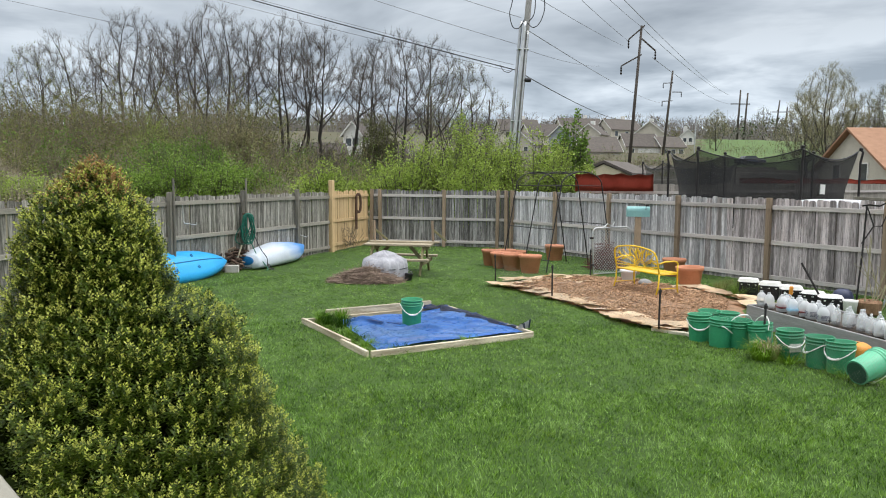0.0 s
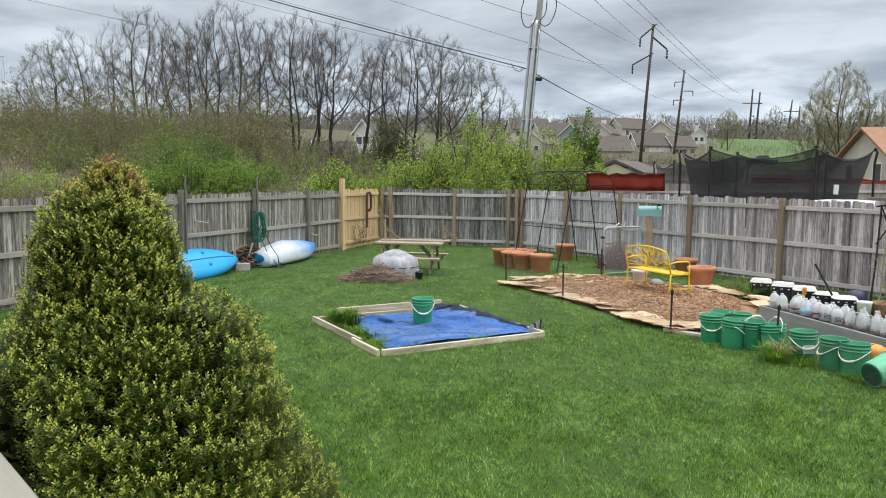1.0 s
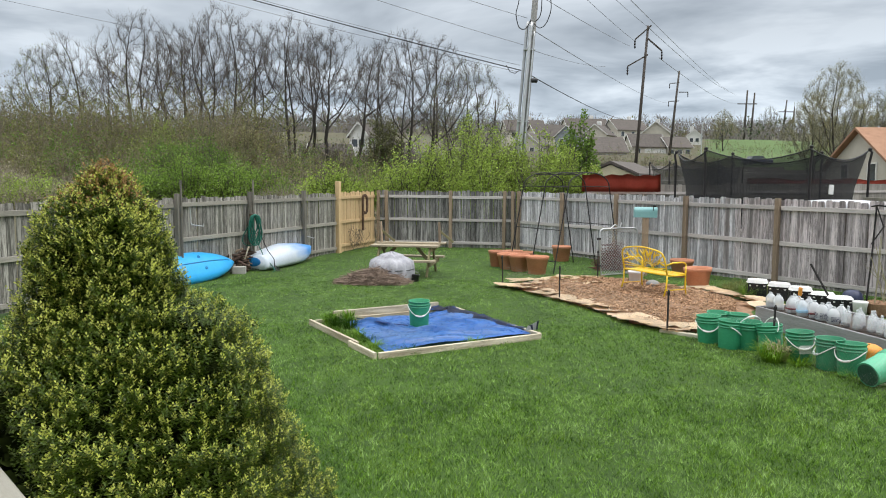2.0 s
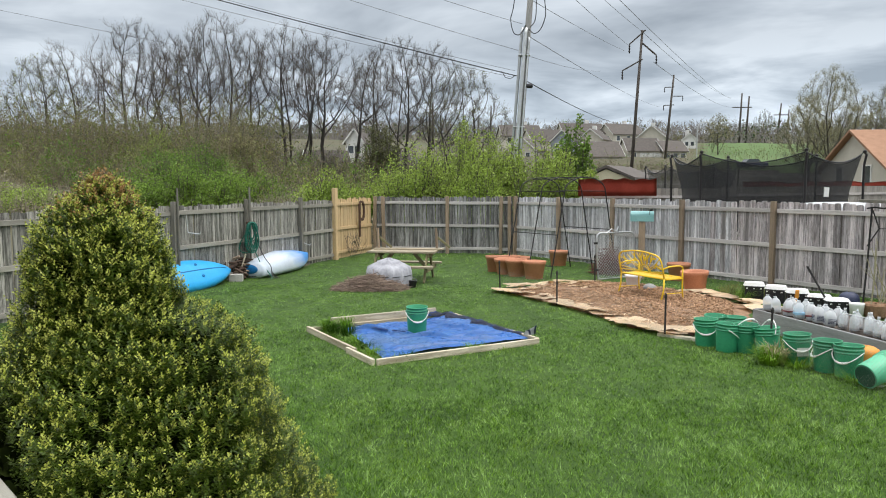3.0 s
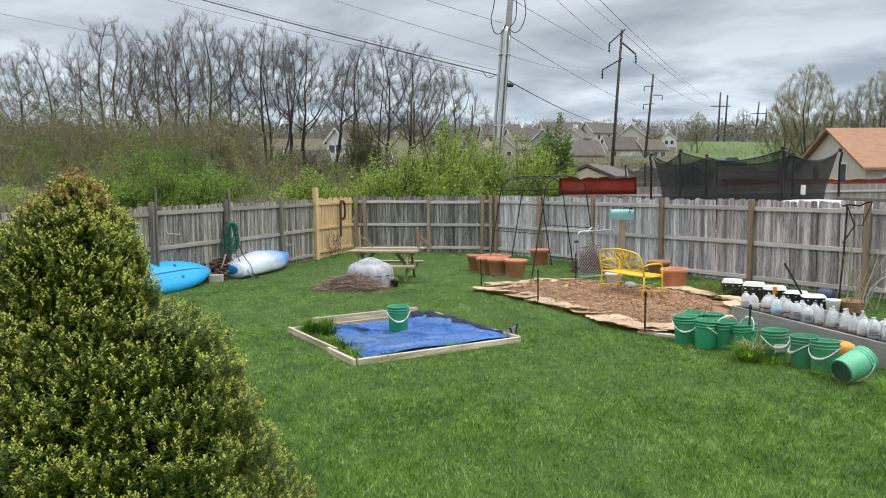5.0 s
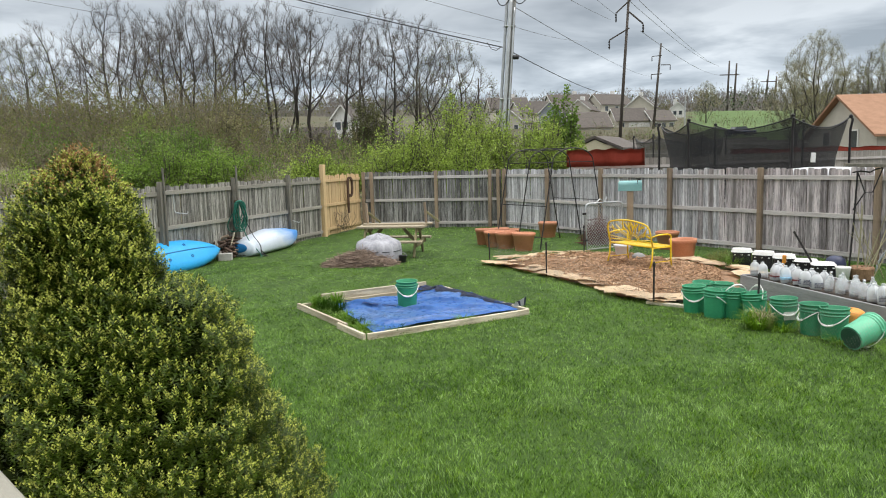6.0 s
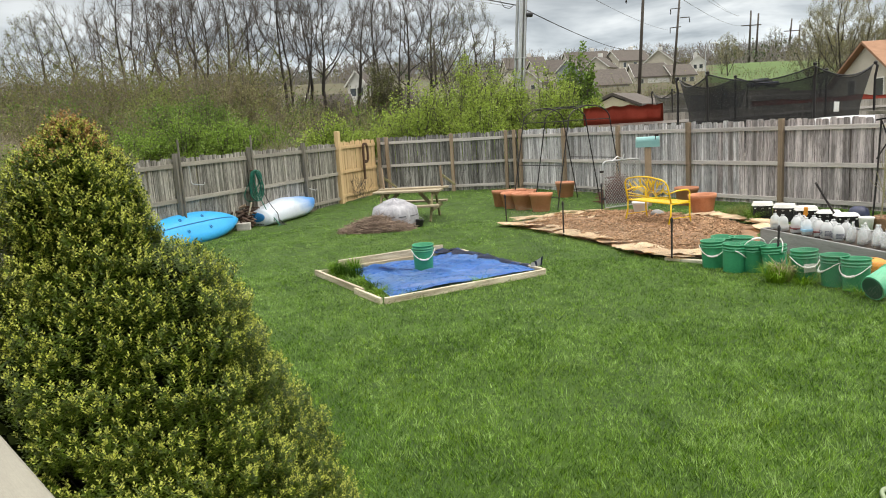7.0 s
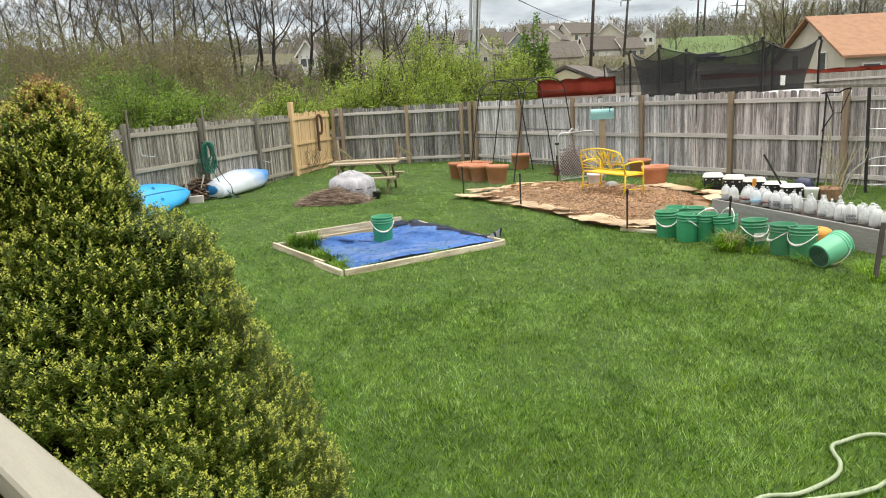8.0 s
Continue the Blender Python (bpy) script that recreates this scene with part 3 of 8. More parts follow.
# ---- woody plants ----
def grow(seed, tall, stems=2, spread=0.35, levels=5, r0=0.13, twig=0.011, fork=(1, 3)):
    """Tapered limbs of a bare tree: arrays of start, end and radii."""
    rnd = random.Random(seed)
    P0, P1, A, B = [], [], [], []

    def limb(p, d, length, r, level):
        n = 4 if level == 0 else 3 if level < 4 else 2
        end = r * (0.74 if level < levels else 0.5)
        for i in range(n):
            ra, rb = r + (end - r) * i / n, r + (end - r) * (i + 1) / n
            wob = 0.07 + 0.035 * level
            d = (d + Vector((rnd.gauss(0, wob), rnd.gauss(0, wob), rnd.gauss(0, wob * 0.5) + 0.035))).normalized()
            q = p + d * (length / n)
            P0.append(tuple(p)), P1.append(tuple(q)), A.append(ra), B.append(rb)
            p = q
            if 0 < level < levels and rnd.random() < 0.14:
                fork_off(p, d, length * 0.62, max(twig, rb * 0.5), level + 1, rnd.uniform(0.5, 0.95))
        if level < levels:
            k = 2 if rnd.random() < 0.78 else 3
            turn = rnd.uniform(0, 2 * math.pi)
            for c in range(k):
                fork_off(p, d, length * rnd.uniform(0.66, 0.86), max(twig, end * rnd.uniform(0.66, 0.85)), level + 1, rnd.uniform(0.2, 0.42) if level == 0 else rnd.uniform(0.25, 0.6), turn + c * 2 * math.pi / k)
        else:
            for _ in range(rnd.randint(*fork)):
                fork_off(p, d, length * rnd.uniform(0.5, 0.9), twig * 0.8, 99, rnd.uniform(0.3, 0.8))

    def fork_off(p, d, length, r, level, tilt, turn=None):
        s = d.orthogonal().normalized()
        s.rotate(Matrix.Rotation(rnd.uniform(0, 2 * math.pi) if turn is None else turn, 3, d))
        nd = (d + s * tilt + Vector((0, 0, 0.10))).normalized()
        if level == 99:
            P0.append(tuple(p)), P1.append(tuple(p + nd * length)), A.append(r), B.append(r * 0.6)
        else:
            limb(p, nd, length, r, level)

    for k in range(stems):
        a = rnd.uniform(0, 2 * math.pi)
        lean = spread * rnd.uniform(0.3, 1.0) if stems > 1 else spread * 0.25
        d = Vector((math.cos(a) * lean, math.sin(a) * lean, 1)).normalized()
        limb(Vector((math.cos(a) * 0.15 * (stems > 1), math.sin(a) * 0.15 * (stems > 1), -0.3)), d, tall * rnd.uniform(0.32, 0.44), r0 * rnd.uniform(0.75, 1.1), 0)
    P0, P1, A, B = np.array(P0), np.array(P1), np.array(A), np.array(B)
    k = tall / P1[:, 2].max()
    return P0 * k, P1 * k, A, B


def grow_crown(seed, tall, wide=0.17, low=0.24, stems=1, count=900, lean=0.12, bend=(0.0, 0.0)):
    """Limbs that reach for points scattered through a rounded crown, thickened by what they carry, with fine twigs at the ends."""
    rng = np.random.default_rng(seed)
    step = 0.26
    h = np.clip(rng.beta(1.7, 1.25, count * 3), 0, 0.985)
    env = np.sin(math.pi * np.clip(h, 0, 1) ** 1.35) ** 0.55
    q = rng.uniform(0, 1, count * 3) ** 0.36
    a = rng.uniform(0, 2 * math.pi, count * 3)
    lump = 1 + 0.25 * np.sin(3 * a + seed + 4 * h) + 0.15 * np.sin(5 * a - 9 * h)
    r = env * q * wide * tall * lump
    top = low * tall + h * tall * (1 - low) * (1 - 0.16 * (r / (wide * tall)) ** 2)
    cloud = np.stack([np.cos(a) * r + bend[0] * tall * h, np.sin(a) * r + bend[1] * tall * h, top], axis=1)[:count]
    pts, par = [], []
    for k in range(stems):
        ang = rng.uniform(0, 2 * math.pi)
        d = np.array([math.cos(ang) * lean, math.sin(ang) * lean, 1.0])
        p = np.array([0.0, 0.0, -0.3])
        last = -1
        for _ in range(int((low * tall * rng.uniform(0.7, 1.0) + 0.3) / step)):
            pts.append(p.copy()), par.append(last)
            last = len(pts) - 1
            d = d + rng.normal(0, 0.07, 3) * np.array([1, 1, 0.2])
            p = p + d / np.linalg.norm(d) * step
    pts, par = np.array(pts), list(par)
    dist = np.linalg.norm(cloud[:, None] - pts[None], axis=2)
    near, best = dist.argmin(1), dist.min(1)
    for _ in range(90):
        live = best > 0.5
        if live.sum() < 8 or len(pts) > 4200:
            break
        cloud, near, best = cloud[live], near[live], best[live]
        ids = np.unique(near)
        pull = cloud - pts[near]
        pull /= np.linalg.norm(pull, axis=1)[:, None] + 1e-9
        d = np.zeros((len(pts), 3))
        np.add.at(d, near, pull)
        d = d[ids]
        back = np.array([pts[i] - pts[par[i]] if par[i] >= 0 else (0, 0, step) for i in ids]) / step
        d = d / (np.linalg.norm(d, axis=1)[:, None] + 1e-9) + 1.15 * back + rng.normal(0, 0.11, (len(ids), 3)) + np.array([[0, 0, 0.03]])
        d /= np.linalg.norm(d, axis=1)[:, None]
        fresh = pts[ids] + d * step
        base = len(pts)
        pts = np.concatenate([pts, fresh])
        par += [int(i) for i in ids]
        dist = np.linalg.norm(cloud[:, None] - fresh[None], axis=2)
        m = dist.min(1)
        closer = m < best
        near = np.where(closer, base + dist.argmin(1), near)
        best = np.where(closer, m, best)
    n = len(pts)
    par = np.array(par)
    load = np.zeros(n)
    kids = np.bincount(par[par >= 0], minlength=n)
    load[kids == 0] = 1.0
    for i in range(n - 1, -1, -1):
        if par[i] >= 0:
            load[par[i]] += load[i]
    rad = 0.0095 * np.maximum(load, 1) ** 0.54
    own = np.flatnonzero(par >= 0)
    P0, P1, A, B = pts[par[own]], pts[own], np.minimum(rad[par[own]], rad[own] * 1.25), rad[own]
    # fine twigs, mostly upright, on the thin outer wood
    thin = np.flatnonzero(load < 5)
    w = rng.choice(thin, len(thin) * 5)
    out = pts[w] - np.array([[0, 0, low * tall]])
    out /= np.linalg.norm(out, axis=1)[:, None] + 1e-9
    along = pts[w] - pts[np.maximum(par[w], 0)]
    along /= np.linalg.norm(along, axis=1)[:, None] + 1e-9
    d = along * 0.25 + out * 0.65 + rng.normal(0, 0.42, (len(w), 3)) + np.array([[0, 0, 0.18]])
    d /= np.linalg.norm(d, axis=1)[:, None]
    ln = rng.uniform(0.14, 0.40, len(w))[:, None]
    mid = pts[w] + d * ln
    d2 = d + rng.normal(0, 0.3, (len(w), 3)) + np.array([[0, 0, 0.2]])
    d2 /= np.linalg.norm(d2, axis=1)[:, None]
    tip = mid + d2 * ln * 0.8
    P0, P1 = np.concatenate([P0, pts[w], mid]), np.concatenate([P1, mid, tip])
    t = np.full(len(w), 0.0050)
    A, B = np.concatenate([A, t, t * 0.85]), np.concatenate([B, t * 0.85, t * 0.5])
    k = tall / P1[:, 2].max()
    return P0 * k, P1 * k, A, B


def bare_tree(name, seed, tall, label, buds=0, bud_mat=None, bud_size=(0.04, 0.085), group="bare trees behind the yard", **kw):
    """A leafless tree: trunk and limbs in one part, the fine crown of twigs (and buds) in another."""
    ob = thing(name, label, "tree", group)
    P0, P1, A, B = grow_crown(seed, tall, **kw)
    thick = A > 0.022
    v, f = bars_mesh(P0[thick], P1[thick], A[thick], B[thick], 6)
    t = new("trunk", raw_mesh("trunk", v, f, [M_bark], smooth=True))
    t.parent = ob
    v, f = bars_mesh(P0[~thick], P1[~thick], A[~thick], B[~thick], 3)
    mats, idx = [M_twig], np.zeros(len(f), dtype=int)
    if buds:
        rng = np.random.default_rng(seed)
        ends = P1[A < 0.02]
        c = ends[rng.integers(0, len(ends), buds)] + rng.normal(0, 0.12, (buds, 3))
        lv, lf = leaves_mesh(c, rng.uniform(*bud_size, buds), rng)
        f = np.concatenate([f, lf + len(v)])
        v = np.concatenate([v, lv])
        mats.append(bud_mat or M_leaf_olive)
        idx = np.concatenate([idx, np.ones(len(lf), dtype=int)])
    c = new("crown", raw_mesh("crown", v, f, mats, idx))
    c.parent = ob
    return ob


def px_place(px, depth):
    return (px - 784) * depth / 1305


TREE_KINDS = [
    bare_tree("bare_tree", 11, 12.0, "tall bare grey-barked tree with forking limbs and a fine crown", wide=0.27, low=0.30, stems=2, lean=0.20, count=1000),
    bare_tree("bare_tree", 12, 12.0, "tall bare grey-barked tree with a thin twiggy crown", wide=0.22, low=0.40, count=700),
    bare_tree("bare_tree", 13, 12.0, "tall bare grey-barked tree with several forking stems", wide=0.30, low=0.26, stems=3, lean=0.22, count=1150),
    bare_tree("bare_tree", 14, 12.0, "slender bare tree with dark limbs", wide=0.20, low=0.42, bend=(0.05, 0.0), count=560),
    bare_tree("bare_tree", 15, 12.0, "slender leaning bare tree with dark limbs", wide=0.22, low=0.38, bend=(-0.14, 0.0), lean=0.2, count=680),
    bare_tree("budding_tree", 16, 12.0, "pale budding tree with a rounded olive crown", wide=0.31, low=0.20, stems=2, lean=0.22, buds=3600, bud_size=(0.035, 0.07), count=1000),
]
# picture column at mid walk, depth, height of the top above eye level in parts of the depth, kind, turn
TREE_ROWS = [
    (60, 52, 0.168, 5, 0), (128, 54, 0.185, 4, 0), (172, 57, 0.172, 3, 120), (228, 54, 0.214, 2, 40), (262, 60, 0.185, 1, 80), (300, 56, 0.195, 0, 10), (338, 60, 0.20, 1, 330),
    (372, 54, 0.222, 2, 200), (432, 55, 0.198, 0, 140), (495, 55, 0.208, 2, 300), (526, 60, 0.19, 1, 20), (562, 56, 0.195, 0, 250), (612, 54, 0.175, 4, 170), (642, 60, 0.172, 3, 75),
    (690, 52, 0.190, 2, 120), (748, 55, 0.182, 0, 190), (800, 48, 0.152, 5, 60),
]
used = set()
for px, depth, up, kind, turn in TREE_ROWS:
    x = px_place(px, depth)
    z = float(height(x, depth)) - 0.1
    k = (2.17 + up * 1.06 * depth - z) / 12.0
    src = TREE_KINDS[kind]
    ob = src if kind not in used else copy_thing(src, Matrix())
    used.add(kind)
    ob.matrix_basis = pose(x, depth, z, 0, 0, turn) @ Matrix.Scale(k, 4)

# trees on the other side, beside the neighbour's house
R_KINDS = [bare_tree("budding_tree", 21, 11.0, "rounded budding tree behind the neighbour's house", buds=22000, bud_mat=M_leaf_tan, bud_size=(0.028, 0.055), wide=0.27, low=0.16, stems=2, lean=0.2, count=1200, group="trees by the house"),
           bare_tree("bare_tree", 22, 9.0, "brown bare tree in a hedgerow", buds=2500, bud_size=(0.035, 0.075), wide=0.30, low=0.12, stems=3, lean=0.3, group="trees by the house")]
for i, (px, depth, up, kind, turn) in enumerate([(1436, 72, 0.158, 0, 0), (1400, 78, 0.12, 0, 80), (1490, 80, 0.115, 1, 30), (1530, 76, 0.135, 1, 150), (1568, 82, 0.15, 0, 210), (1605, 80, 0.14, 1, 300), (1460, 76, 0.10, 1, 100), (1400, 70, 0.085, 1, 260), (1660, 78, 0.15, 0, 40), (1245, 170, 0.095, 0, 10), (1235, 180, 0.07, 1, 90), (1325, 260, 0.10, 1, 200)]):
    x = px_place(px, depth)
    z = float(height(x, depth)) - 0.1
    k = (2.17 + up * depth - z) / (11.0 if kind == 0 else 9.0)
    ob = R_KINDS[kind] if i in (0, 2) else copy_thing(R_KINDS[kind], Matrix())
    ob.matrix_basis = pose(x, depth, z, 0, 0, turn) @ Matrix.Scale(k, 4)


def shrub(name, seed, at, radius, tall, n, mat, label, leaf=0.075, stems=40, group="", stem_mat=None, upright=0.2):
    """A leafy shrub: many thin stems with small leaves in clumps round them, open and uneven."""
    rng = np.random.default_rng(seed)
    ob = thing(name, label, "shrub", group)
    z0 = float(height(at[0], at[1])) - 0.05
    ob.matrix_basis = pose(at[0], at[1], z0)
    ang = rng.uniform(0, 2 * math.pi, stems)
    lean = np.sqrt(rng.uniform(0, 1, stems))
    tip = np.stack([np.cos(ang) * lean * radius, np.sin(ang) * lean * radius, tall * (1.02 - 0.45 * lean ** 2) * rng.uniform(0.72, 1.08, stems)], axis=1)
    foot = tip * np.array([[0.25, 0.25, 0]])
    mid = foot + (tip - foot) * 0.5 + rng.normal(0, 0.06 * radius, (stems, 3))
    p0, p1 = np.concatenate([foot, mid]), np.concatenate([mid, tip])
    # side twigs
    k = stems * 7
    w = rng.integers(0, stems, k)
    t = rng.uniform(0.25, 0.95, k)[:, None]
    s0 = np.where(t < 0.5, foot[w] + (mid[w] - foot[w]) * t * 2, mid[w] + (tip[w] - mid[w]) * (t * 2 - 1))
    s1 = s0 + rng.normal(0, 1, (k, 3)) * np.array([[0.2, 0.2, 0.12]]) * radius * 0.8 + np.array([[0, 0, 0.12 * tall]])
    r = np.concatenate([np.full(stems, 0.022), np.full(stems, 0.014), np.full(k, 0.008)])
    v, f = bars_mesh(np.concatenate([p0, s0]), np.concatenate([p1, s1]), r, r * 0.6, 3)
    o = new("branchwork", raw_mesh("branchwork", v, f, [stem_mat or M_twig]))
    o.parent = ob
    q = rng.integers(0, k, n)
    u = rng.uniform(0.15, 1.1, n)[:, None]
    c = s0[q] + (s1[q] - s0[q]) * u + rng.normal(0, 0.07 * radius, (n, 3))
    c[:, 2] = np.maximum(c[:, 2], 0.05)
    v, f = leaves_mesh(c, rng.uniform(0.6, 1.3, n) * leaf, rng, upright)
    o = new("foliage", raw_mesh("foliage", v, f, [mat]))
    o.parent = ob
    return ob


HEDGE = [(-1.6, 27.5, 1.5, 3.3), (0.0, 28.2, 1.6, 4.2), (1.3, 29.0, 1.6, 4.2), (2.9, 28.0, 1.5, 3.9), (4.0, 28.6, 1.3, 3.6), (5.0, 28.2, 0.9, 2.5), (-4.6, 27.8, 1.3, 2.6), (0.8, 26.6, 1.2, 2.8), (-2.6, 28.6, 1.2, 2.6)]
for i, (x, y, r, h) in enumerate(HEDGE):
    shrub("shrub", 40 + i, (x, y), r, h, 13500, M_leaf_spring, "bright yellow-green spring shrub behind the back fence", 0.054, 60, "spring shrubs")
shrub("evergreen_shrub", 60, (5.75, 36.0), 0.95, 5.1, 8000, M_leaf_mid, "dense dark green upright tree by the houses", 0.09, 50)
for i, (x, y, r, h) in enumerate([(-12.2, 28.0, 1.5, 2.0), (-10.6, 29.0, 1.6, 2.6), (-9.3, 29.5, 1.5, 2.6), (-12.9, 33, 1.8, 2.9), (-15.4, 26.6, 1.7, 1.1), (-20.5, 29, 2.2, 3.0), (-8.2, 31, 1.4, 2.4), (-11.4, 33, 1.8, 3.2)]):
    shrub("shrub", 70 + i, (x, y), r, h, 14000, M_leaf_spring if i == 4 else M_leaf_fresh if i in (0, 1, 2, 6) else M_leaf_mid, "leafy green wild shrub on the rough slope", 0.05, 70, "wild shrubs")
for i, (x, y, r, h) in enumerate([(-18.3, 45.0, 1.5, 3.6), (-13.2, 46.0, 1.5, 3.9)]):
    shrub("shrub", 90 + i, (x, y), r, h, 9000, M_leaf_spring if i == 0 else M_leaf_tan, "rounded yellow-green budding shrub under the bare trees", 0.06, 50, "budding shrubs")


shrub("evergreen_shrub", 61, (-4.75, 48.0), 1.25, 5.0, 9000, M_leaf_ivy, "dull olive evergreen shrub among bare trunks", 0.075, 60)
shrub("shrub", 62, (-5.2, 29.5), 1.5, 2.0, 9000, M_leaf_spring, "low bright green shrub behind the gate", 0.05, 40, "spring shrubs")


# the thicket of dry stems and half-open buds on the slope
def thicket(name, seed, n_stem, n_leaf, area, tall, mats, label, stem=1.25, leaf=(0.05, 0.15)):
    rng = np.random.default_rng(seed)
    (u0, u1), (d0, d1) = area
    depth = d0 + (d1 - d0) * rng.uniform(0, 1, n_stem) ** 0.8
    x = rng.uniform(u0, u1, n_stem) * depth
    z = height(x, depth)
    clump = 0.55 + 0.9 * np.abs(np.sin(x * 0.55 + 1.3 * np.sin(depth * 0.4)) * np.cos(depth * 0.5 + x * 0.23))
    h = tall * clump * rng.uniform(0.5, 1.1, n_stem)
    p0 = np.stack([x, depth, z - 0.1], axis=1)
    lean = rng.normal(0, 0.13, (n_stem, 2))
    pm = p0 + np.stack([lean[:, 0] * h * 0.5, lean[:, 1] * h * 0.5, h * 0.55], axis=1)
    p1 = pm + np.stack([(lean[:, 0] + rng.normal(0, 0.2, n_stem)) * h * 0.5, lean[:, 1] * h * 0.5, h * 0.45], axis=1)
    k = n_stem * 3
    w = rng.integers(0, n_stem, k)
    s0 = pm[w] + (p1[w] - pm[w]) * rng.uniform(-0.4, 0.8, (k, 1))
    s1 = s0 + rng.normal(0, 1, (k, 3)) * (h[w] * 0.17)[:, None] + np.array([[0, 0, 0.12]]) * h[w][:, None]
    r = np.concatenate([np.full(n_stem, 0.016), np.full(n_stem, 0.011), np.full(k, 0.007)]) * stem
    v, f = bars_mesh(np.concatenate([p0, pm, s0]), np.concatenate([pm, p1, s1]), r, r * 0.6, 3)
    q = rng.integers(0, k, n_leaf)
    c = s0[q] + (s1[q] - s0[q]) * rng.uniform(0, 1.2, (n_leaf, 1)) + rng.normal(0, 0.1, (n_leaf, 3))
    lv, lf = leaves_mesh(c, rng.uniform(*leaf, n_leaf), rng)
    idx = np.concatenate([np.zeros(len(f), dtype=int), np.where(np.sin(c[:, 0] * 0.4 + c[:, 1] * 0.3) > 0.1, 1, 2)])
    me = raw_mesh(name, np.concatenate([v, lv]), np.concatenate([f, lf + len(v)]), mats, idx)
    return tagged(new(name, me), label, "undergrowth", kind="stuff")


def mounds(name, seed, n, area, size, mats, weights, label, leaves=230, leaf=(0.05, 0.12), S=22, twig=1.0):
    """A slope of rounded bare and budding bushes that grow into one another."""
    rng = np.random.default_rng(seed)
    (u0, u1), (d0, d1) = area
    depth = d0 + (d1 - d0) * rng.uniform(0, 1, n) ** 0.75
    x = rng.uniform(u0, u1, n) * depth
    z = height(x, depth)
    R = rng.uniform(*size, n)
    H = R * rng.uniform(1.1, 1.75, n)
    kind = rng.choice(len(weights), n, p=np.array(weights) / sum(weights))
    who = np.repeat(np.arange(n), S)
    m = n * S
    a, q = rng.uniform(0, 2 * math.pi, m), np.sqrt(rng.uniform(0, 1, m))
    foot = np.stack([x[who] + np.cos(a) * q * R[who] * 0.3, depth[who] + np.sin(a) * q * R[who] * 0.3, z[who] - 0.1], axis=1)
    tip = np.stack([x[who] + np.cos(a) * q * R[who], depth[who] + np.sin(a) * q * R[who], z[who] + H[who] * np.sqrt(np.clip(1.05 - q ** 2, 0.05, 1)) * rng.uniform(0.75, 1.1, m)], axis=1)
    mid = (foot + tip) / 2 + rng.normal(0, 0.12, (m, 3))
    k = m * 6
    w = rng.integers(0, m, k)
    s0 = mid[w] + (tip[w] - mid[w]) * rng.uniform(-0.3, 1.0, (k, 1))
    s1 = s0 + rng.normal(0, 1, (k, 3)) * (R[who][w] * 0.17)[:, None] + np.array([[0, 0, 0.12]]) * H[who][w][:, None]
    r = np.concatenate([np.full(m, 0.015), np.full(m, 0.010), np.full(k, 0.0065)]) * twig
    v, f = bars_mesh(np.concatenate([foot, mid, s0]), np.concatenate([mid, tip, s1]), r, r * 0.5, 3)
    count = np.array([0.25, 0.7, 1.0, 1.3])[np.minimum(kind, 3)] * leaves
    lw = np.repeat(np.arange(n), count.astype(int))
    c_n = len(lw)
    # leaves sit on side twigs of their own bush
    order = np.argsort(who[w], kind="stable")
    start = np.searchsorted(who[w][order], np.arange(n))
    size_of = np.bincount(who[w], minlength=n)
    pick = order[np.minimum(start[lw] + (rng.uniform(0, 1, c_n) * np.maximum(size_of[lw], 1)).astype(int), k - 1)]
    c = s0[pick] + (s1[pick] - s0[pick]) * rng.uniform(0.2, 1.3, (c_n, 1)) + rng.normal(0, 0.05, (c_n, 3))
    lv, lf = leaves_mesh(c, rng.uniform(*leaf, c_n), rng)
    idx = np.concatenate([np.zeros(len(f), dtype=int), 1 + np.minimum(kind[lw], len(mats) - 2)])
    me = raw_mesh(name, np.concatenate([v, lv]), np.concatenate([f, lf + len(v)]), mats, idx)
    return tagged(new(name, me), label, "undergrowth", kind="stuff")


M_leaf_brown = leaf_material("bud_brown", (0.135, 0.118, 0.05), (0.235, 0.205, 0.088), 0.35, 0.7, 0.3)
mounds("undergrowth", 5, 300, ((-0.78, 0.03), (30, 62)), (1.0, 2.1), [M_brush, M_leaf_brown, M_leaf_olive, M_leaf_mid], (0.28, 0.40, 0.32), "tangled brown undergrowth with opening buds on the slope", 620, (0.035, 0.085), 14)
mounds("undergrowth", 25, 210, ((-0.80, -0.26), (62, 120)), (1.8, 3.0), [M_brush, M_leaf_brown, M_leaf_dark], (0.65, 0.35), "dark leafless scrub filling the hollow behind the trees", 110, (0.10, 0.2), 9, 1.7)
mounds("undergrowth", 45, 170, ((-0.70, -0.27), (42, 53)), (2.5, 4.0), [M_brush, M_leaf_brown, M_leaf_olive], (0.5, 0.5), "tall brown brush with opening buds under the bare trees", 1000, (0.04, 0.10), 13, 1.2)
mounds("undergrowth", 55, 40, ((-0.26, 0.0), (50, 62)), (1.5, 2.7), [M_twig, M_leaf_brown, M_leaf_dark], (0.75, 0.25), "dark tangled brush between the bare trunks", 160, (0.06, 0.12))
thicket("dry_weeds", 6, 5200, 9000, ((-0.68, -0.10), (24.5, 30)), 1.25, [M_drystem, M_straw, M_leaf_olive], "pale dry weeds and grass behind the side fence", 0.55, (0.025, 0.07))
thicket("undergrowth", 8, 3200, 7000, ((0.05, 0.37), (66, 118)), 1.3, [M_brush, M_leaf_olive, M_leaf_dark], "brown scrub in front of the far houses")
thicket("undergrowth", 7, 1700, 8000, ((0.0, 0.78), (95, 200)), 2.2, [M_brush, M_leaf_olive, M_leaf_mid], "brown hedgerow scrub between the far houses")


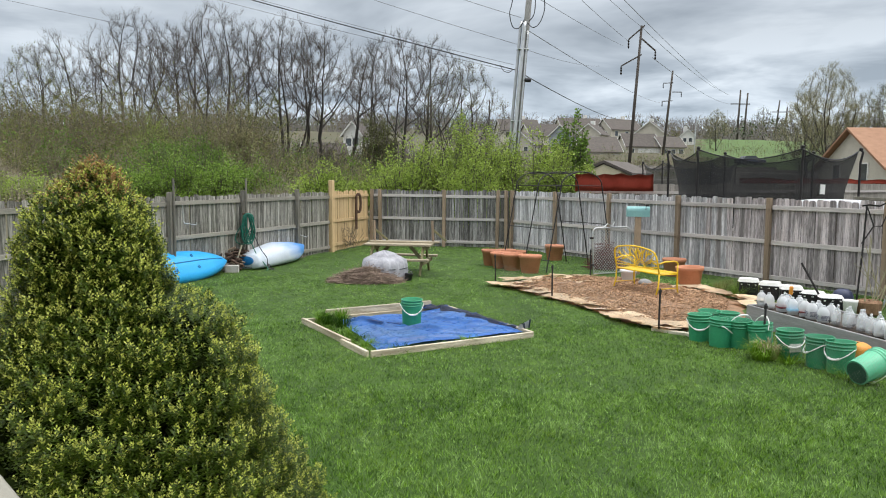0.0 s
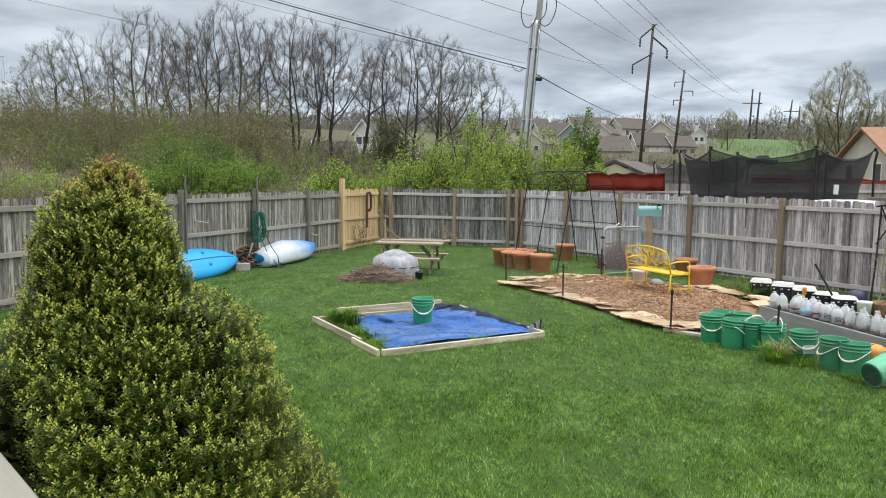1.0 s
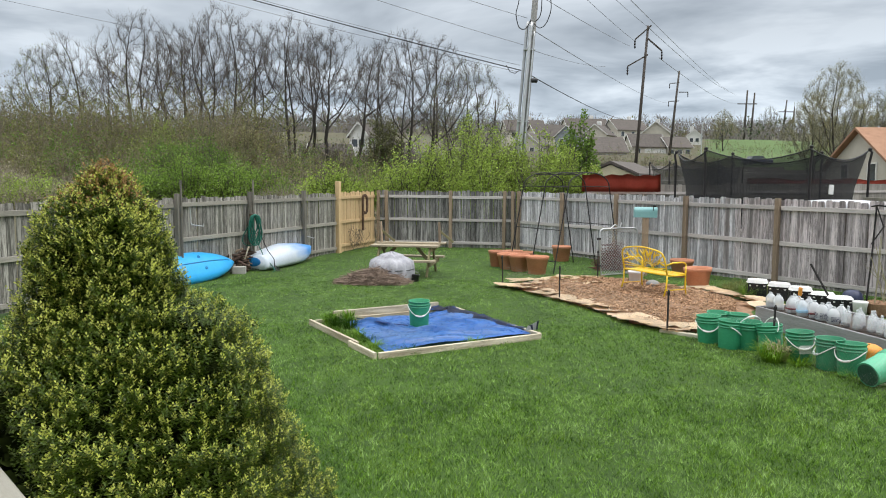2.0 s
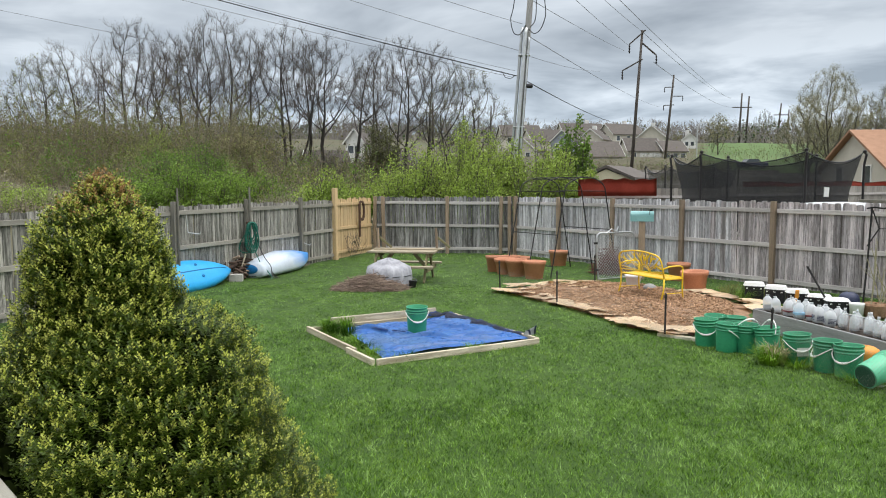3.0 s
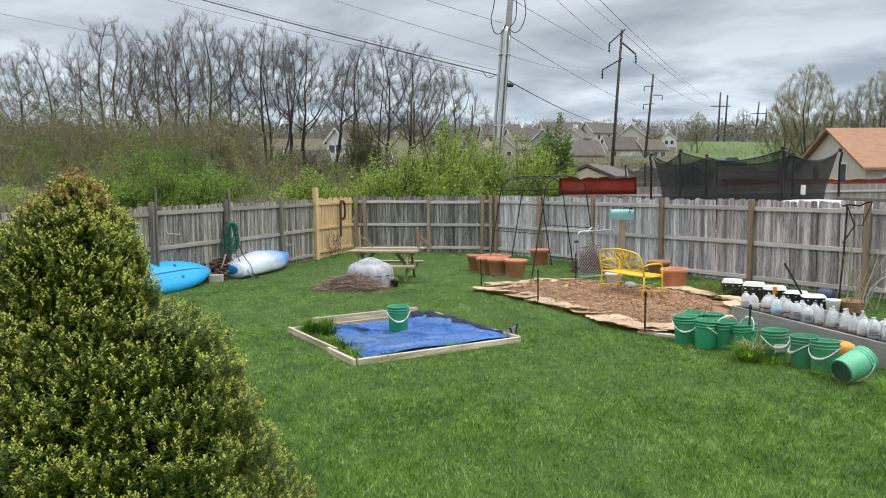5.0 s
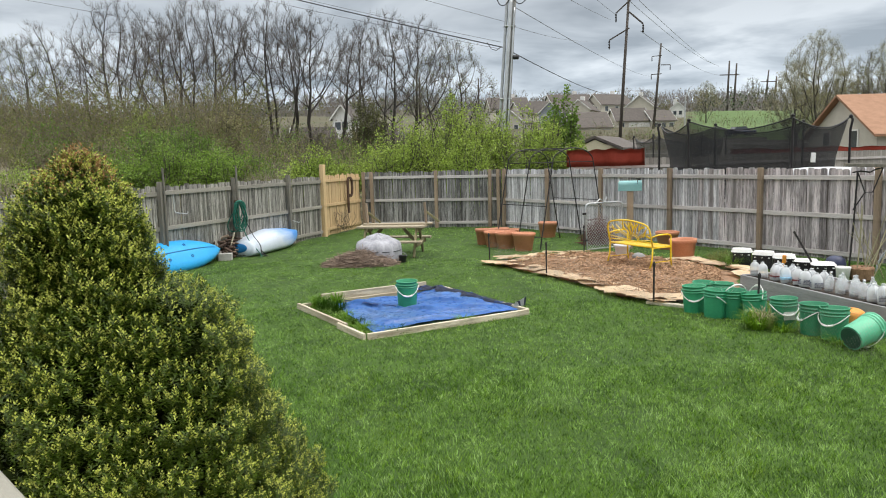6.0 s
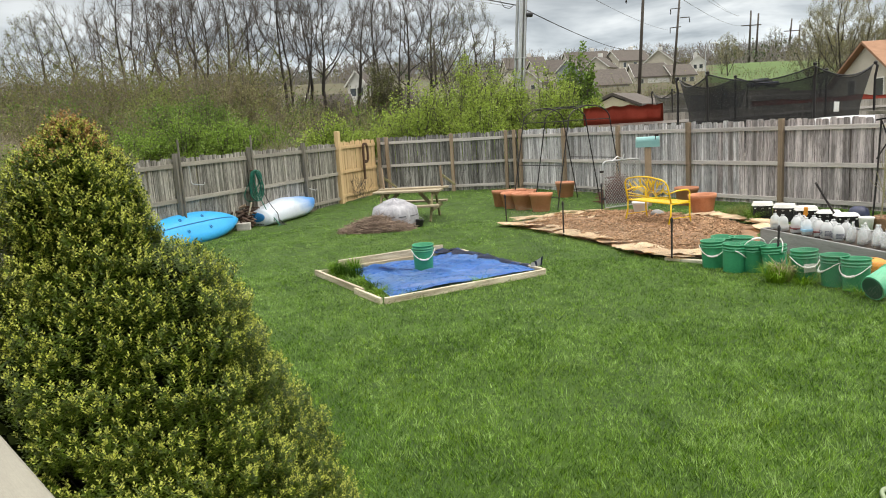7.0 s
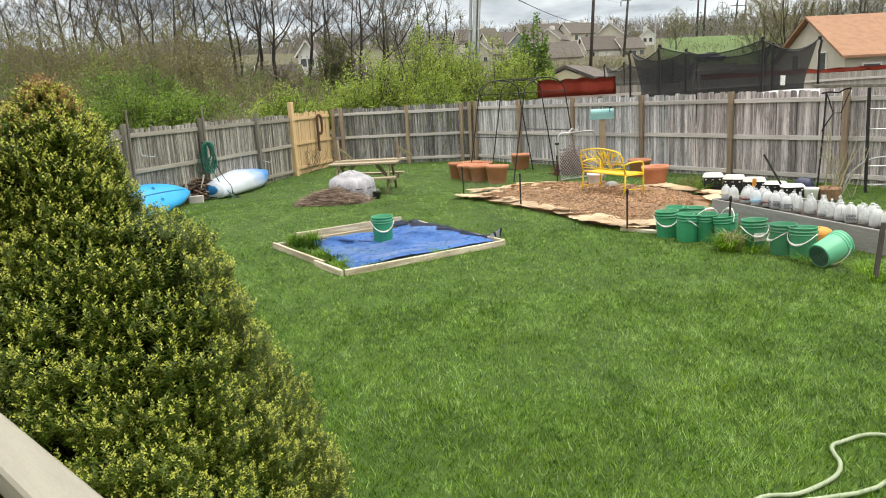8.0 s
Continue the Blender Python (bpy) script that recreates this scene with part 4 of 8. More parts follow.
# woods along the far ridge
def far_woods():
    rng = np.random.default_rng(9)
    kinds = [grow(90 + i, 9.0, stems=2, spread=0.4, levels=2, r0=0.17, twig=0.06, fork=(2, 3)) for i in range(4)]
    V, F, off = [], [], 0
    for i in range(640):
        P0, P1, A, B = kinds[i % 4]
        y = rng.uniform(255, 400)
        x = rng.uniform(-0.62, 0.62) * y
        z = float(height(x, y)) - 0.3
        a, s = rng.uniform(0, 6.28), rng.uniform(0.5, 1.05)
        R = np.array([[math.cos(a), -math.sin(a), 0], [math.sin(a), math.cos(a), 0], [0, 0, 1]]) * s
        v, f = bars_mesh(P0 @ R.T + [x, y, z], P1 @ R.T + [x, y, z], A, B, 3)
        V.append(v), F.append(f + off)
        off += len(v)
    return tagged(new("far_woods", raw_mesh("far_woods", np.concatenate(V), np.concatenate(F), [M_hazed_twig])), "leafless brown woods along the far ridge", "woods", kind="stuff")


far_woods()
mounds("far_woods", 35, 230, ((-0.32, 0.52), (212, 300)), (3.0, 5.2), [M_hazed_twig, M_leaf_brown, M_leaf_olive, M_leaf_dark], (0.60, 0.25, 0.15), "dense brown hedgerows below the far ridge", 60, (0.3, 0.6), 10, 6.0)


# ---- houses ----
def house(x, y, turn, w, d, eave, rise, wall_mat, roof_mat, label, base=None, chimney=False, garage=False, wins=3, rakes=True, gable=1.1, over=0.35):
    """A gabled house; the ridge runs along its local x, the gables face -x and +x."""
    z = float(height(x, y)) - 1.7 if base is None else base
    ob = thing("house", label, "house", "houses of the estate", m=pose(x, y, z, 0, 0, turn))
    bm = bmesh.new()
    lo = [bm.verts.new((sx * w / 2, sy * d / 2, 0)) for sx, sy in ((-1, -1), (1, -1), (1, 1), (-1, 1))]
    hi = [bm.verts.new((sx * w / 2, sy * d / 2, eave)) for sx, sy in ((-1, -1), (1, -1), (1, 1), (-1, 1))]
    ga, gb = bm.verts.new((-w / 2, 0, eave + rise)), bm.verts.new((w / 2, 0, eave + rise))
    bm.faces.new((lo[0], lo[1], hi[1], hi[0]))
    bm.faces.new((lo[2], lo[3], hi[3], hi[2]))
    bm.faces.new((lo[1], lo[2], hi[2], gb, hi[1]))
    bm.faces.new((lo[3], lo[0], hi[0], ga, hi[3]))
    part("wall", bm, wall_mat, ob)
    o = over
    slope = rise / (d / 2)
    bm = bmesh.new()
    for s in (-1, 1):
        e = (s * (d / 2 + o), eave - slope * o + 0.06)
        pts = [(-w / 2 - o, *e), (w / 2 + o, *e), (w / 2 + o, 0, eave + rise + 0.06), (-w / 2 - o, 0, eave + rise + 0.06)]
        low = [bm.verts.new(p) for p in pts]
        top = [bm.verts.new((p[0], p[1], p[2] + 0.14)) for p in pts]
        bm.faces.new(top)
        bm.faces.new(low[::-1])
        for i in range(4):
            j = (i + 1) % 4
            bm.faces.new((low[i], low[j], top[j], top[i]))
    bmesh.ops.recalc_face_normals(bm, faces=bm.faces)
    roof = part("roof", bm, roof_mat, ob)
    # rake boards on the gables
    for sx in (-1, 1) if rakes else ():
        for s in (-1, 1):
            bm = bmesh.new()
            beam(bm, (sx * (w / 2 + o + 0.02), s * (d / 2 + o), eave - slope * o + 0.08), (sx * (w / 2 + o + 0.02), 0, eave + rise + 0.08), 0.04, 0.2)
            part("rake_board", bm, M_trim, roof)
    if chimney:
        bm = bmesh.new()
        box(bm, 0.9, 0.9, 1.6, Matrix.Translation((w * 0.18, d * 0.1, eave + rise + 0.3)), 0.03)
        part("chimney", bm, M_trim, roof)

    def window(cx, cy, cz, ww, wh, turnz):
        f = new("window")
        f.parent = ob
        f.matrix_basis = pose(cx, cy, cz, 0, 0, turnz)
        bm = bmesh.new()
        for sgn in (-1, 1):
            box(bm, 0.09, 0.1, wh + 0.16, Matrix.Translation((sgn * (ww / 2 + 0.04), 0, 0)))
            box(bm, ww, 0.1, 0.08, Matrix.Translation((0, 0, sgn * (wh / 2 + 0.04))))
        part("window_frame", bm, M_trim, f)
        bm = bmesh.new()
        box(bm, ww, 0.04, wh)
        part("pane", bm, M_pane, f)

    for i in range(wins):
        window(-w / 2 + (i + 0.5) * w / wins, -d / 2 - 0.02, eave - 1.15, 0.95, 1.25, 0)
    window(-w / 2 - 0.02, -d * 0.2, eave - gable, 0.8, 1.0, 90)
    window(-w / 2 - 0.02, d * 0.2, eave - gable, 0.8, 1.0, 90)
    if garage:
        bm = bmesh.new()
        box(bm, 4.4, 0.08, 2.1, Matrix.Translation((w * 0.2, -d / 2 - 0.03, eave - 1.55)), 0.02)
        part("garage_door", bm, M_trim, ob)
    return ob


house(23.9 + 6.0, 45.0, 0, 12.0, 7.6, 2.55, 2.25, M_siding, M_shingle_or, "cream-sided house with an orange-brown shingle roof", base=0.35, wins=4, rakes=False, gable=0.25)
# column, ridge above eye level in parts of the depth, depth, turn, length, width, eave, rise, walls, roof, chimney, garage
for px, up, y, turn, w, d, e, r, wm, rm, ch, ga in [
    (1134, 0.0752, 172, 66, 11, 7.6, 2.7, 2.4, M_siding, M_shingle, True, False), (1108, 0.0600, 150, 8, 8.5, 7, 2.5, 2.4, M_siding, M_shingle, False, True),
    (1031, 0.0715, 168, 64, 10, 6.6, 2.6, 2.1, M_siding, M_shingle, True, False), (1040, 0.0555, 142, 10, 8.5, 8, 2.4, 2.7, M_siding, M_shingle, False, True),
    (983, 0.0700, 165, 62, 9, 6.4, 2.6, 2.2, M_siding_blue, M_shingle, False, True), (1194, 0.0660, 200, 78, 6, 4.6, 4.0, 1.6, M_trim, M_shingle, True, False),
    (1160, 0.0560, 150, 15, 6.5, 6, 2.4, 1.9, M_siding, M_shingle, False, False), (945, 0.0720, 178, 20, 13, 9, 2.9, 2.8, M_siding, M_shingle, False, False),
    (915, 0.0600, 150, 66, 9, 6.5, 2.6, 2.2, M_siding, M_shingle, False, False), (1005, 0.0800, 205, 12, 15, 9, 3.2, 2.8, M_siding, M_shingle, True, False),
    (1075, 0.0790, 205, 25, 13, 9, 3.2, 2.8, M_siding, M_shingle, True, False), (898, 0.0780, 195, 10, 13, 9, 3.0, 2.8, M_siding, M_shingle, True, False),
    (560, 0.0440, 80, 24, 5.4, 5.0, 3.0, 2.3, M_siding, M_shingle, False, False), (620, 0.0720, 104, 80, 7, 3.2, 4.3, 1.6, M_trim, M_shingle, False, False),
    (660, 0.0480, 110, 15, 9, 6.0, 3.0, 2.3, M_siding, M_shingle, False, False)]:
    house(px_place(px, y), y, turn, w * 0.78, d * 0.78, e + 3.0, r, wm, rm, "far cream house with a grey-brown shingle roof", base=2.17 + up * y - r - e - 3.0, chimney=ch, garage=ga)

# cream shed behind the red screen
shed = house(8.9, 40.5, 62, 4.6, 2.8, 1.9, 0.6, M_cream, M_shingle, "small cream garden shed with a dark roof", base=float(height(8.9, 40.5)) + 0.35, wins=1, rakes=False, over=0.1)
shed.name = "shed"
tagged(shed, category="shed", group="sheds")


# ---- the neighbour's fences, screens and trampolines ----
def plain_fence(label, a, b, h, base=0.0):
    ob = thing("neighbour_fence", label, "fence")
    d = Vector((b[0] - a[0], b[1] - a[1], 0))
    ob.matrix_basis = pose(a[0], a[1], base, 0, 0, math.degrees(math.atan2(d.y, d.x)))
    bm = bmesh.new()
    n = int(d.length / 0.15)
    for i in range(n):
        box(bm, 0.14, 0.018, h + FENCE_RND.uniform(-0.02, 0.02), Matrix.Translation(((i + 0.5) * d.length / n, 0, h / 2)))
    tagged(part("boarding", bm, M_picket_far, ob), kind="stuff")
    for z in (0.3, h - 0.3):
        bm = bmesh.new()
        box(bm, d.length, 0.05, 0.09, Matrix.Translation((d.length / 2, -0.03, z)))
        part("rail", bm, M_rail, ob)
    return ob


M_picket_far = material("far_picket", (0.21, 0.195, 0.175), (0.36, 0.335, 0.30), 1.2, 0.85, 0.2, stretch=(5, 5, 0.7), island=0.2)
plain_fence("grey board fence of the neighbouring yard", (4.6, 27.3), (9.6, 27.1), 1.95, 0.05)
plain_fence("grey board fence of the neighbouring yard", (9.6, 27.1), (31.0, 37.5), 2.0, 0.05)
plain_fence("dark board fence below the far houses", (8.0, 62.0), (24.0, 66.0), 1.8, float(height(14, 64)) - 0.2)
plain_fence("dark board fence below the far houses", (24.0, 66.0), (44.0, 80.0), 1.8, float(height(34, 73)) - 0.4)
plain_fence("dark board fence below the far houses", (12.0, 84.0), (40.0, 92.0), 1.8, float(height(26, 88)) - 0.4)


def screen(label, a, b, z0, z1, mat, name="fabric_screen", sag=0.05):
    """A hanging length of cloth with a wavy edge."""
    bm = bmesh.new()
    n = 24
    rows = []
    for i in range(n + 1):
        f = i / n
        w = 0.05 * math.sin(f * 17) + 0.03 * math.sin(f * 41)
        x, y = a[0] + (b[0] - a[0]) * f, a[1] + (b[1] - a[1]) * f
        top = z1 + sag * math.sin(f * 13 + 1) - 0.03 * math.sin(f * 29)
        rows.append([bm.verts.new((x, y + w * (1 - k / 3), z0 + (top - z0) * k / 3)) for k in range(4)])
    for u, v in zip(rows, rows[1:]):
        for k in range(3):
            bm.faces.new((u[k], v[k], v[k + 1], u[k + 1]))
    bmesh.ops.solidify(bm, geom=bm.faces[:], thickness=0.012)
    o = part(name, bm, mat, None, smooth=True)
    return tagged(o, label, "screen")


screen("dull red fabric screen along the neighbour's fence", (4.45, 27.0), (7.20, 26.8), 1.74, 2.34, M_red, sag=0.018)
screen("dull red fabric strip on top of the neighbour's fence", (11.8, 30.75), (20.5, 33.7), 2.02, 2.24, M_red, sag=0.03)
screen("dull red fabric strip on top of the neighbour's fence", (20.5, 33.7), (30.5, 37.1), 2.02, 2.24, M_red, sag=0.03)


def trampoline(x, y, r, mat_z, top_z, label, n_post=6, turn=0.0, mesh=M_net):
    ob = thing("trampoline", label, "trampoline", m=pose(x, y, 0, 0, 0, turn))
    bm = bmesh.new()
    tube(bm, arc(0, 0, r, 0, 350, 36, mat_z), 0.04, 6, closed=True)
    part("ring", bm, M_iron, ob)
    bm = bmesh.new()
    lathe(bm, [(0.01, mat_z - 0.03), (r * 0.86, mat_z - 0.02), (r * 0.86, mat_z), (0.01, mat_z - 0.01)], 36)
    part("jump_mat", bm, M_black, ob)
    bm = bmesh.new()
    lathe(bm, [(r * 0.86, mat_z + 0.01), (r * 0.93, mat_z + 0.05), (r * 1.02, mat_z + 0.03), (r * 1.02, mat_z - 0.02)], 36)
    part("spring_pad", bm, M_black, ob)
    for i in range(n_post):
        a = 2 * math.pi * i / n_post
        bm = bmesh.new()
        c, s = math.cos(a), math.sin(a)
        tube(bm, [(c * r * 1.04, s * r * 1.04, 0), (c * r * 1.04, s * r * 1.04, top_z - 0.35), (c * r * 1.06, s * r * 1.06, top_z - 0.05), (c * r * 1.03, s * r * 1.03, top_z + 0.02)], 0.033, 8)
        part("enclosure_post", bm, M_iron, ob)
        bm = bmesh.new()
        lathe(bm, [(0.05, top_z), (0.055, top_z + 0.05), (0.02, top_z + 0.08)], 8, Matrix.Translation((c * r * 1.04, s * r * 1.04, 0)), cap_first=True, cap_last=True)
        part("post_cap", bm, M_iron, ob)
    bm = bmesh.new()
    rows = []
    m = n_post * 8
    for i in range(m):
        a = 2 * math.pi * i / m
        f = (i % 8) / 8
        dip = 1 - (2 * f - 1) ** 2
        rows.append([bm.verts.new((math.cos(a) * rr * r, math.sin(a) * rr * r, z)) for rr, z in
                     ((0.87, mat_z), (0.91 - 0.03 * dip, (mat_z + top_z) / 2), (1.02 - 0.1 * dip, top_z - 0.02 - 0.27 * dip))])
    for i in range(m):
        u, v = rows[i], rows[(i + 1) % m]
        for k in range(2):
            bm.faces.new((u[k], v[k], v[k + 1], u[k + 1]))
    net = part("safety_net", bm, mesh, ob, smooth=True)
    bm = bmesh.new()
    tube(bm, [(math.cos(2 * math.pi * i / m) * (1.02 - 0.1 * (1 - (2 * (i % 8) / 8 - 1) ** 2)) * r, math.sin(2 * math.pi * i / m) * (1.02 - 0.1 * (1 - (2 * (i % 8) / 8 - 1) ** 2)) * r,
              top_z - 0.02 - 0.27 * (1 - (2 * (i % 8) / 8 - 1) ** 2)) for i in range(m)], 0.018, 5, closed=True)
    part("net_hem", bm, M_black, net)
    return ob


tramp = trampoline(9.2, 22.6, 2.55, 0.9, 3.02, "large round trampoline with a black safety net", 6, -29)
bm = bmesh.new()
box(bm, 0.17, 0.02, 0.26, None, 0.004)
part("paper_notice", bm, M_white, tramp, "white paper notice on the net").matrix_basis = pose(1.80, -1.51, 1.93, 0, 4, 50)
trampoline(11.2, 35.5, 2.0, 0.9, 2.95, "smaller trampoline with a dark net in the far yard", 6, 40, M_net_thin)

# white curved cover behind the fence; what it covers is not known
M_cover_white = material("white_curved_cover", (0.42, 0.42, 0.44), (0.55, 0.55, 0.57), 3, 0.6, 0.1)
bm = bmesh.new()
lathe(bm, [(1.06, 1.60), (1.05, 1.68), (0.92, 1.75), (0.5, 1.80), (0.02, 1.815)], 40, Matrix.Diagonal((1.15, 0.6, 1, 1)))
ob = thing("covered_tub", "", "")
part("cover", bm, M_cover_white, ob, "taut white cover", smooth=True)
# dark drum added below the cover so that the picket gaps stay dark
bm = bmesh.new()
lathe(bm, [(1.0, 0.0), (1.03, 0.8), (1.02, 1.64)], 40, Matrix.Diagonal((1.15, 0.6, 1, 1)), cap_first=True)
part("wall", bm, M_pole, ob, smooth=True)
ob.matrix_basis = pose(8.75, 17.0, -0.065, 0, 0, -56) @ Matrix.Diagonal((1.1, 1.0, 1.0, 1))
tagged(ob, "white curved cover behind the fence on an added dark drum", "tub")


# ---- poles and wires ----
def utility_pole(label, base, top, r=0.15, mat=M_pole):
    ob = thing("utility_pole", label, "pole", "utility poles")
    b, t = Vector(base), Vector(top)
    ob.matrix_basis = Matrix.Translation(b)
    d = t - b
    bm = bmesh.new()
    tube(bm, [(0, 0, -0.2), d * 0.5, d], [r * 1.25, r * 1.05, r * 0.8], 12)
    part("pole", bm, mat, ob, smooth=True)
    return ob, d


PX, PY = 2.30, 30.0
up, upd = utility_pole("weathered grey utility pole with steel conduits", (PX, PY, float(height(PX, PY))), (3.36, PY, 14.5), 0.12, M_pole_grey)
u = upd.normalized()
for k, (off, dy, r, top) in enumerate(((-0.10, -0.18, 0.075, 8.25), (-0.25, -0.06, 0.06, 8.3), (0.06, -0.20, 0.035, 7.9))):
    bm = bmesh.new()
    tube(bm, [Vector((off, dy, 0.0)), Vector((off, dy, 0)) + u * (top * 0.5), Vector((off * 0.95, dy, 0)) + u * (top - 0.2), Vector((off * 0.8, dy * 0.9, 0)) + u * top], r, 10)
    part("conduit", bm, M_galv, up, smooth=True)
for h in (1.6, 4.4, 7.2):
    bm = bmesh.new()
    box(bm, 0.46, 0.40, 0.035, Matrix.Translation(u * h + Vector((-0.08, -0.03, 0))), 0.01)
    part("bracket", bm, M_galv, up)
bm = bmesh.new()
lathe(bm, [(0.04, -0.13), (0.09, -0.10), (0.09, 0.10), (0.04, 0.13)], 12, Matrix.Translation(u * 6.0 + Vector((0.22, -0.2, 0))) @ pose(0, 0, 0, 0, 90, 0), cap_first=True, cap_last=True)
part("splice_case", bm, M_black, up)
# loops of slack cable round the conduit heads: sideways offset and height above the foot
for pts in (((-0.55, 10.2), (-0.66, 9.0), (-0.72, 8.55), (-0.56, 8.05), (-0.30, 8.0), (-0.12, 8.35)), ((0.36, 10.2), (0.56, 9.2), (0.62, 8.7), (0.48, 8.2), (0.24, 8.02), (0.0, 8.2)), ((0.12, 10.2), (0.24, 9.0), (0.22, 8.5), (0.05, 8.25))):
    bm = bmesh.new()
    tube(bm, smooth_line([u * z + Vector((x, -0.22, 0)) for x, z in pts]), 0.018, 6)
    part("cable_loop", bm, M_wire, up, smooth=True)

HP = [("tall wooden transmission pole with slanted cross-arms", (18.9, 80.0), 1.0, 18.3), ("tall wooden transmission pole with small cross-arms", (39.6, 140.0), 1.3, 22.3)]
for i, (lab, (x, y), lean, top) in enumerate(HP):
    ob, d = utility_pole(lab, (x, y, float(height(x, y))), (x + lean, y, top), 0.15 + 0.05 * i)
    arms = ((-1.35, 0.3, -1.45, 0.0), (0.0, 1.5, -1.35, -2.6), (-2.05, 0.05, -4.2, -3.0)) if i == 0 else ((-1.7, 0.1, -2.3, -2.2), (0, 1.7, -3.9, -3.9), (-1.8, 0.1, -5.6, -5.5))
    for x0, x1, z0, z1 in arms:
        bm = bmesh.new()
        beam(bm, d + Vector((x0, -0.1, z0)), d + Vector((x1, -0.1, z1)), 0.14, 0.14)
        part("cross_arm", bm, M_pole, ob)
        end = d + Vector(((x0 if abs(x0) > abs(x1) else x1), -0.1, (z0 if abs(x0) > abs(x1) else z1)))
        bm = bmesh.new()
        lathe(bm, [(0.03, 0), (0.11, -0.2), (0.05, -0.3), (0.11, -0.45), (0.05, -0.6), (0.11, -0.75), (0.03, -0.95)], 8, Matrix.Translation(end), cap_first=True, cap_last=True)
        part("insulator", bm, M_iron, ob)
for x, y, lean, top, arm in ((95.2, 250, 0.6, 32.0, 3.2), (98.2, 252, 0.8, 31.3, 0), (129.5, 300, 1.2, 34.0, 3.0), (135.5, 305, 0.6, 32.0, 0), (14.9, 300, 0.2, 33.5, 0), (-5.6, 200, 0.0, 24.0, 0)):
    ob, d = utility_pole("distant wooden pole on the hillside", (x, y, float(height(x, y))), (x + lean, y, top), 0.3)
    if arm:
        bm = bmesh.new()
        beam(bm, d + Vector((-arm, -0.2, -4.6)), d + Vector((arm, -0.2, -4.6)), 0.3, 0.3)
        part("cross_arm", bm, M_pole, ob)


def wire(label, a, b, sag, r, mat):
    a, b = Vector(a), Vector(b)
    bm = bmesh.new()
    n = 26
    tube(bm, [a.lerp(b, i / n) - Vector((0, 0, sag * 4 * (i / n) * (1 - i / n))) for i in range(n + 1)], r, 5)
    return tagged(part("overhead_wire", bm, mat, None), label, "wire", "overhead wires")


wire("thick black cable running to the utility pole", (-15.9, 30.5, 11.35), (2.45, 29.8, 6.42), 0.08, 0.021, M_wire)
wire("thick black cable running to the utility pole", (2.6, 29.8, 6.35), (17.76, 80.0, 8.5), 0.25, 0.021, M_wire)
bm = bmesh.new()
tube(bm, [(1.85, 29.8, 6.62), (2.0, 29.75, 6.36), (2.2, 29.75, 6.30), (2.4, 29.8, 6.45)], 0.014, 6)
tagged(part("overhead_wire", bm, M_wire, None, smooth=True), "slack loop of black cable beside the utility pole", "wire", "overhead wires")
# near wires that meet the grey pole
for a, b, s, r in (((-14.0, 31.2, 10.5), (2.36, 30.2, 6.42), 0.1, 0.008), ((-12.0, 31.2, 10.5), (2.42, 30.2, 6.68), 0.1, 0.008), ((-6.1, 27.4, 9.55), (2.53, 30.0, 7.44), 0.05, 0.009),
                   ((-3.3, 26.0, 9.4), (2.66, 30.0, 8.47), 0.04, 0.010), ((2.75, 30.0, 8.1), (38.8, 140.0, 16.4), 0.5, 0.016), ((2.7, 30.0, 7.3), (13.6, 70.0, 12.6), 0.2, 0.010)):
    wire("thin overhead wire meeting the grey utility pole", a, b, s, r, M_wire_far)
wire("thin overhead wire against the clouds", (-45.0, 62.0, 18.2), (-9.3, 62.0, 11.1), 0.1, 0.016, M_wire_far)
# the transmission line: over the yard to the tall pole, and on towards the hillside poles
for a, b, s, r in (((-9.0, 1.0, 8.0), (18.02, 80.0, 16.2), 0.4, 0.016), ((1.5, 31.0, 12.8), (18.55, 80.0, 16.7), 0.2, 0.018), ((2.3, 30.0, 12.7), (19.72, 80.0, 18.3), 0.2, 0.018), ((3.0, 30.0, 12.7), (92.2, 250.0, 30.2), 1.0, 0.024),
                   ((19.72, 80.0, 18.3), (92.2, 250.0, 30.6), 1.2, 0.030), ((21.14, 80.0, 15.0), (93.2, 250.0, 27.4), 1.2, 0.030)):
    wire("thin overhead wire between the tall poles", a, b, s, r, M_wire_far)


# ---- street lamp and parked car far off ----
lx, ly = px_place(1208, 150), 150.0
lz = float(height(lx, ly))
lamp = thing("street_lamp", "pale curved street lamp among the far houses", "lamp", m=pose(lx, ly, lz))
bm = bmesh.new()
tube(bm, [(0, 0, 0), (0, 0, 5.2), (0.2, 0, 6.2), (0.8, 0, 6.9), (1.5, 0, 7.0)], 0.11, 8)
part("lamp_post", bm, M_galv, lamp)
bm = bmesh.new()
box(bm, 0.9, 0.4, 0.18, Matrix.Translation((1.8, 0, 6.98)), 0.05)
part("lamp_head", bm, M_galv, lamp)

cx, cy = px_place(1305, 112), 112.0
car = thing("car", "dark parked car on the green slope", "car", m=pose(cx, cy, float(height(cx, cy)) - 0.05, 0, 0, 8))
bm = bmesh.new()
box(bm, 4.3, 1.75, 0.62, Matrix.Translation((0, 0, 0.62)), 0.14)
part("body", bm, M_navy, car, smooth=False)
bm = bmesh.new()
prof = [(-1.5, 0.9), (-1.0, 1.42), (0.45, 1.45), (1.15, 0.92)]
va = [bm.verts.new((x, -0.76, z)) for x, z in prof]
vb = [bm.verts.new((x, 0.76, z)) for x, z in prof]
bm.faces.new(va)
bm.faces.new(vb[::-1])
for i in range(4):
    j = (i + 1) % 4
    bm.faces.new((va[i], vb[i], vb[j], va[j]))
bmesh.ops.recalc_face_normals(bm, faces=bm.faces)
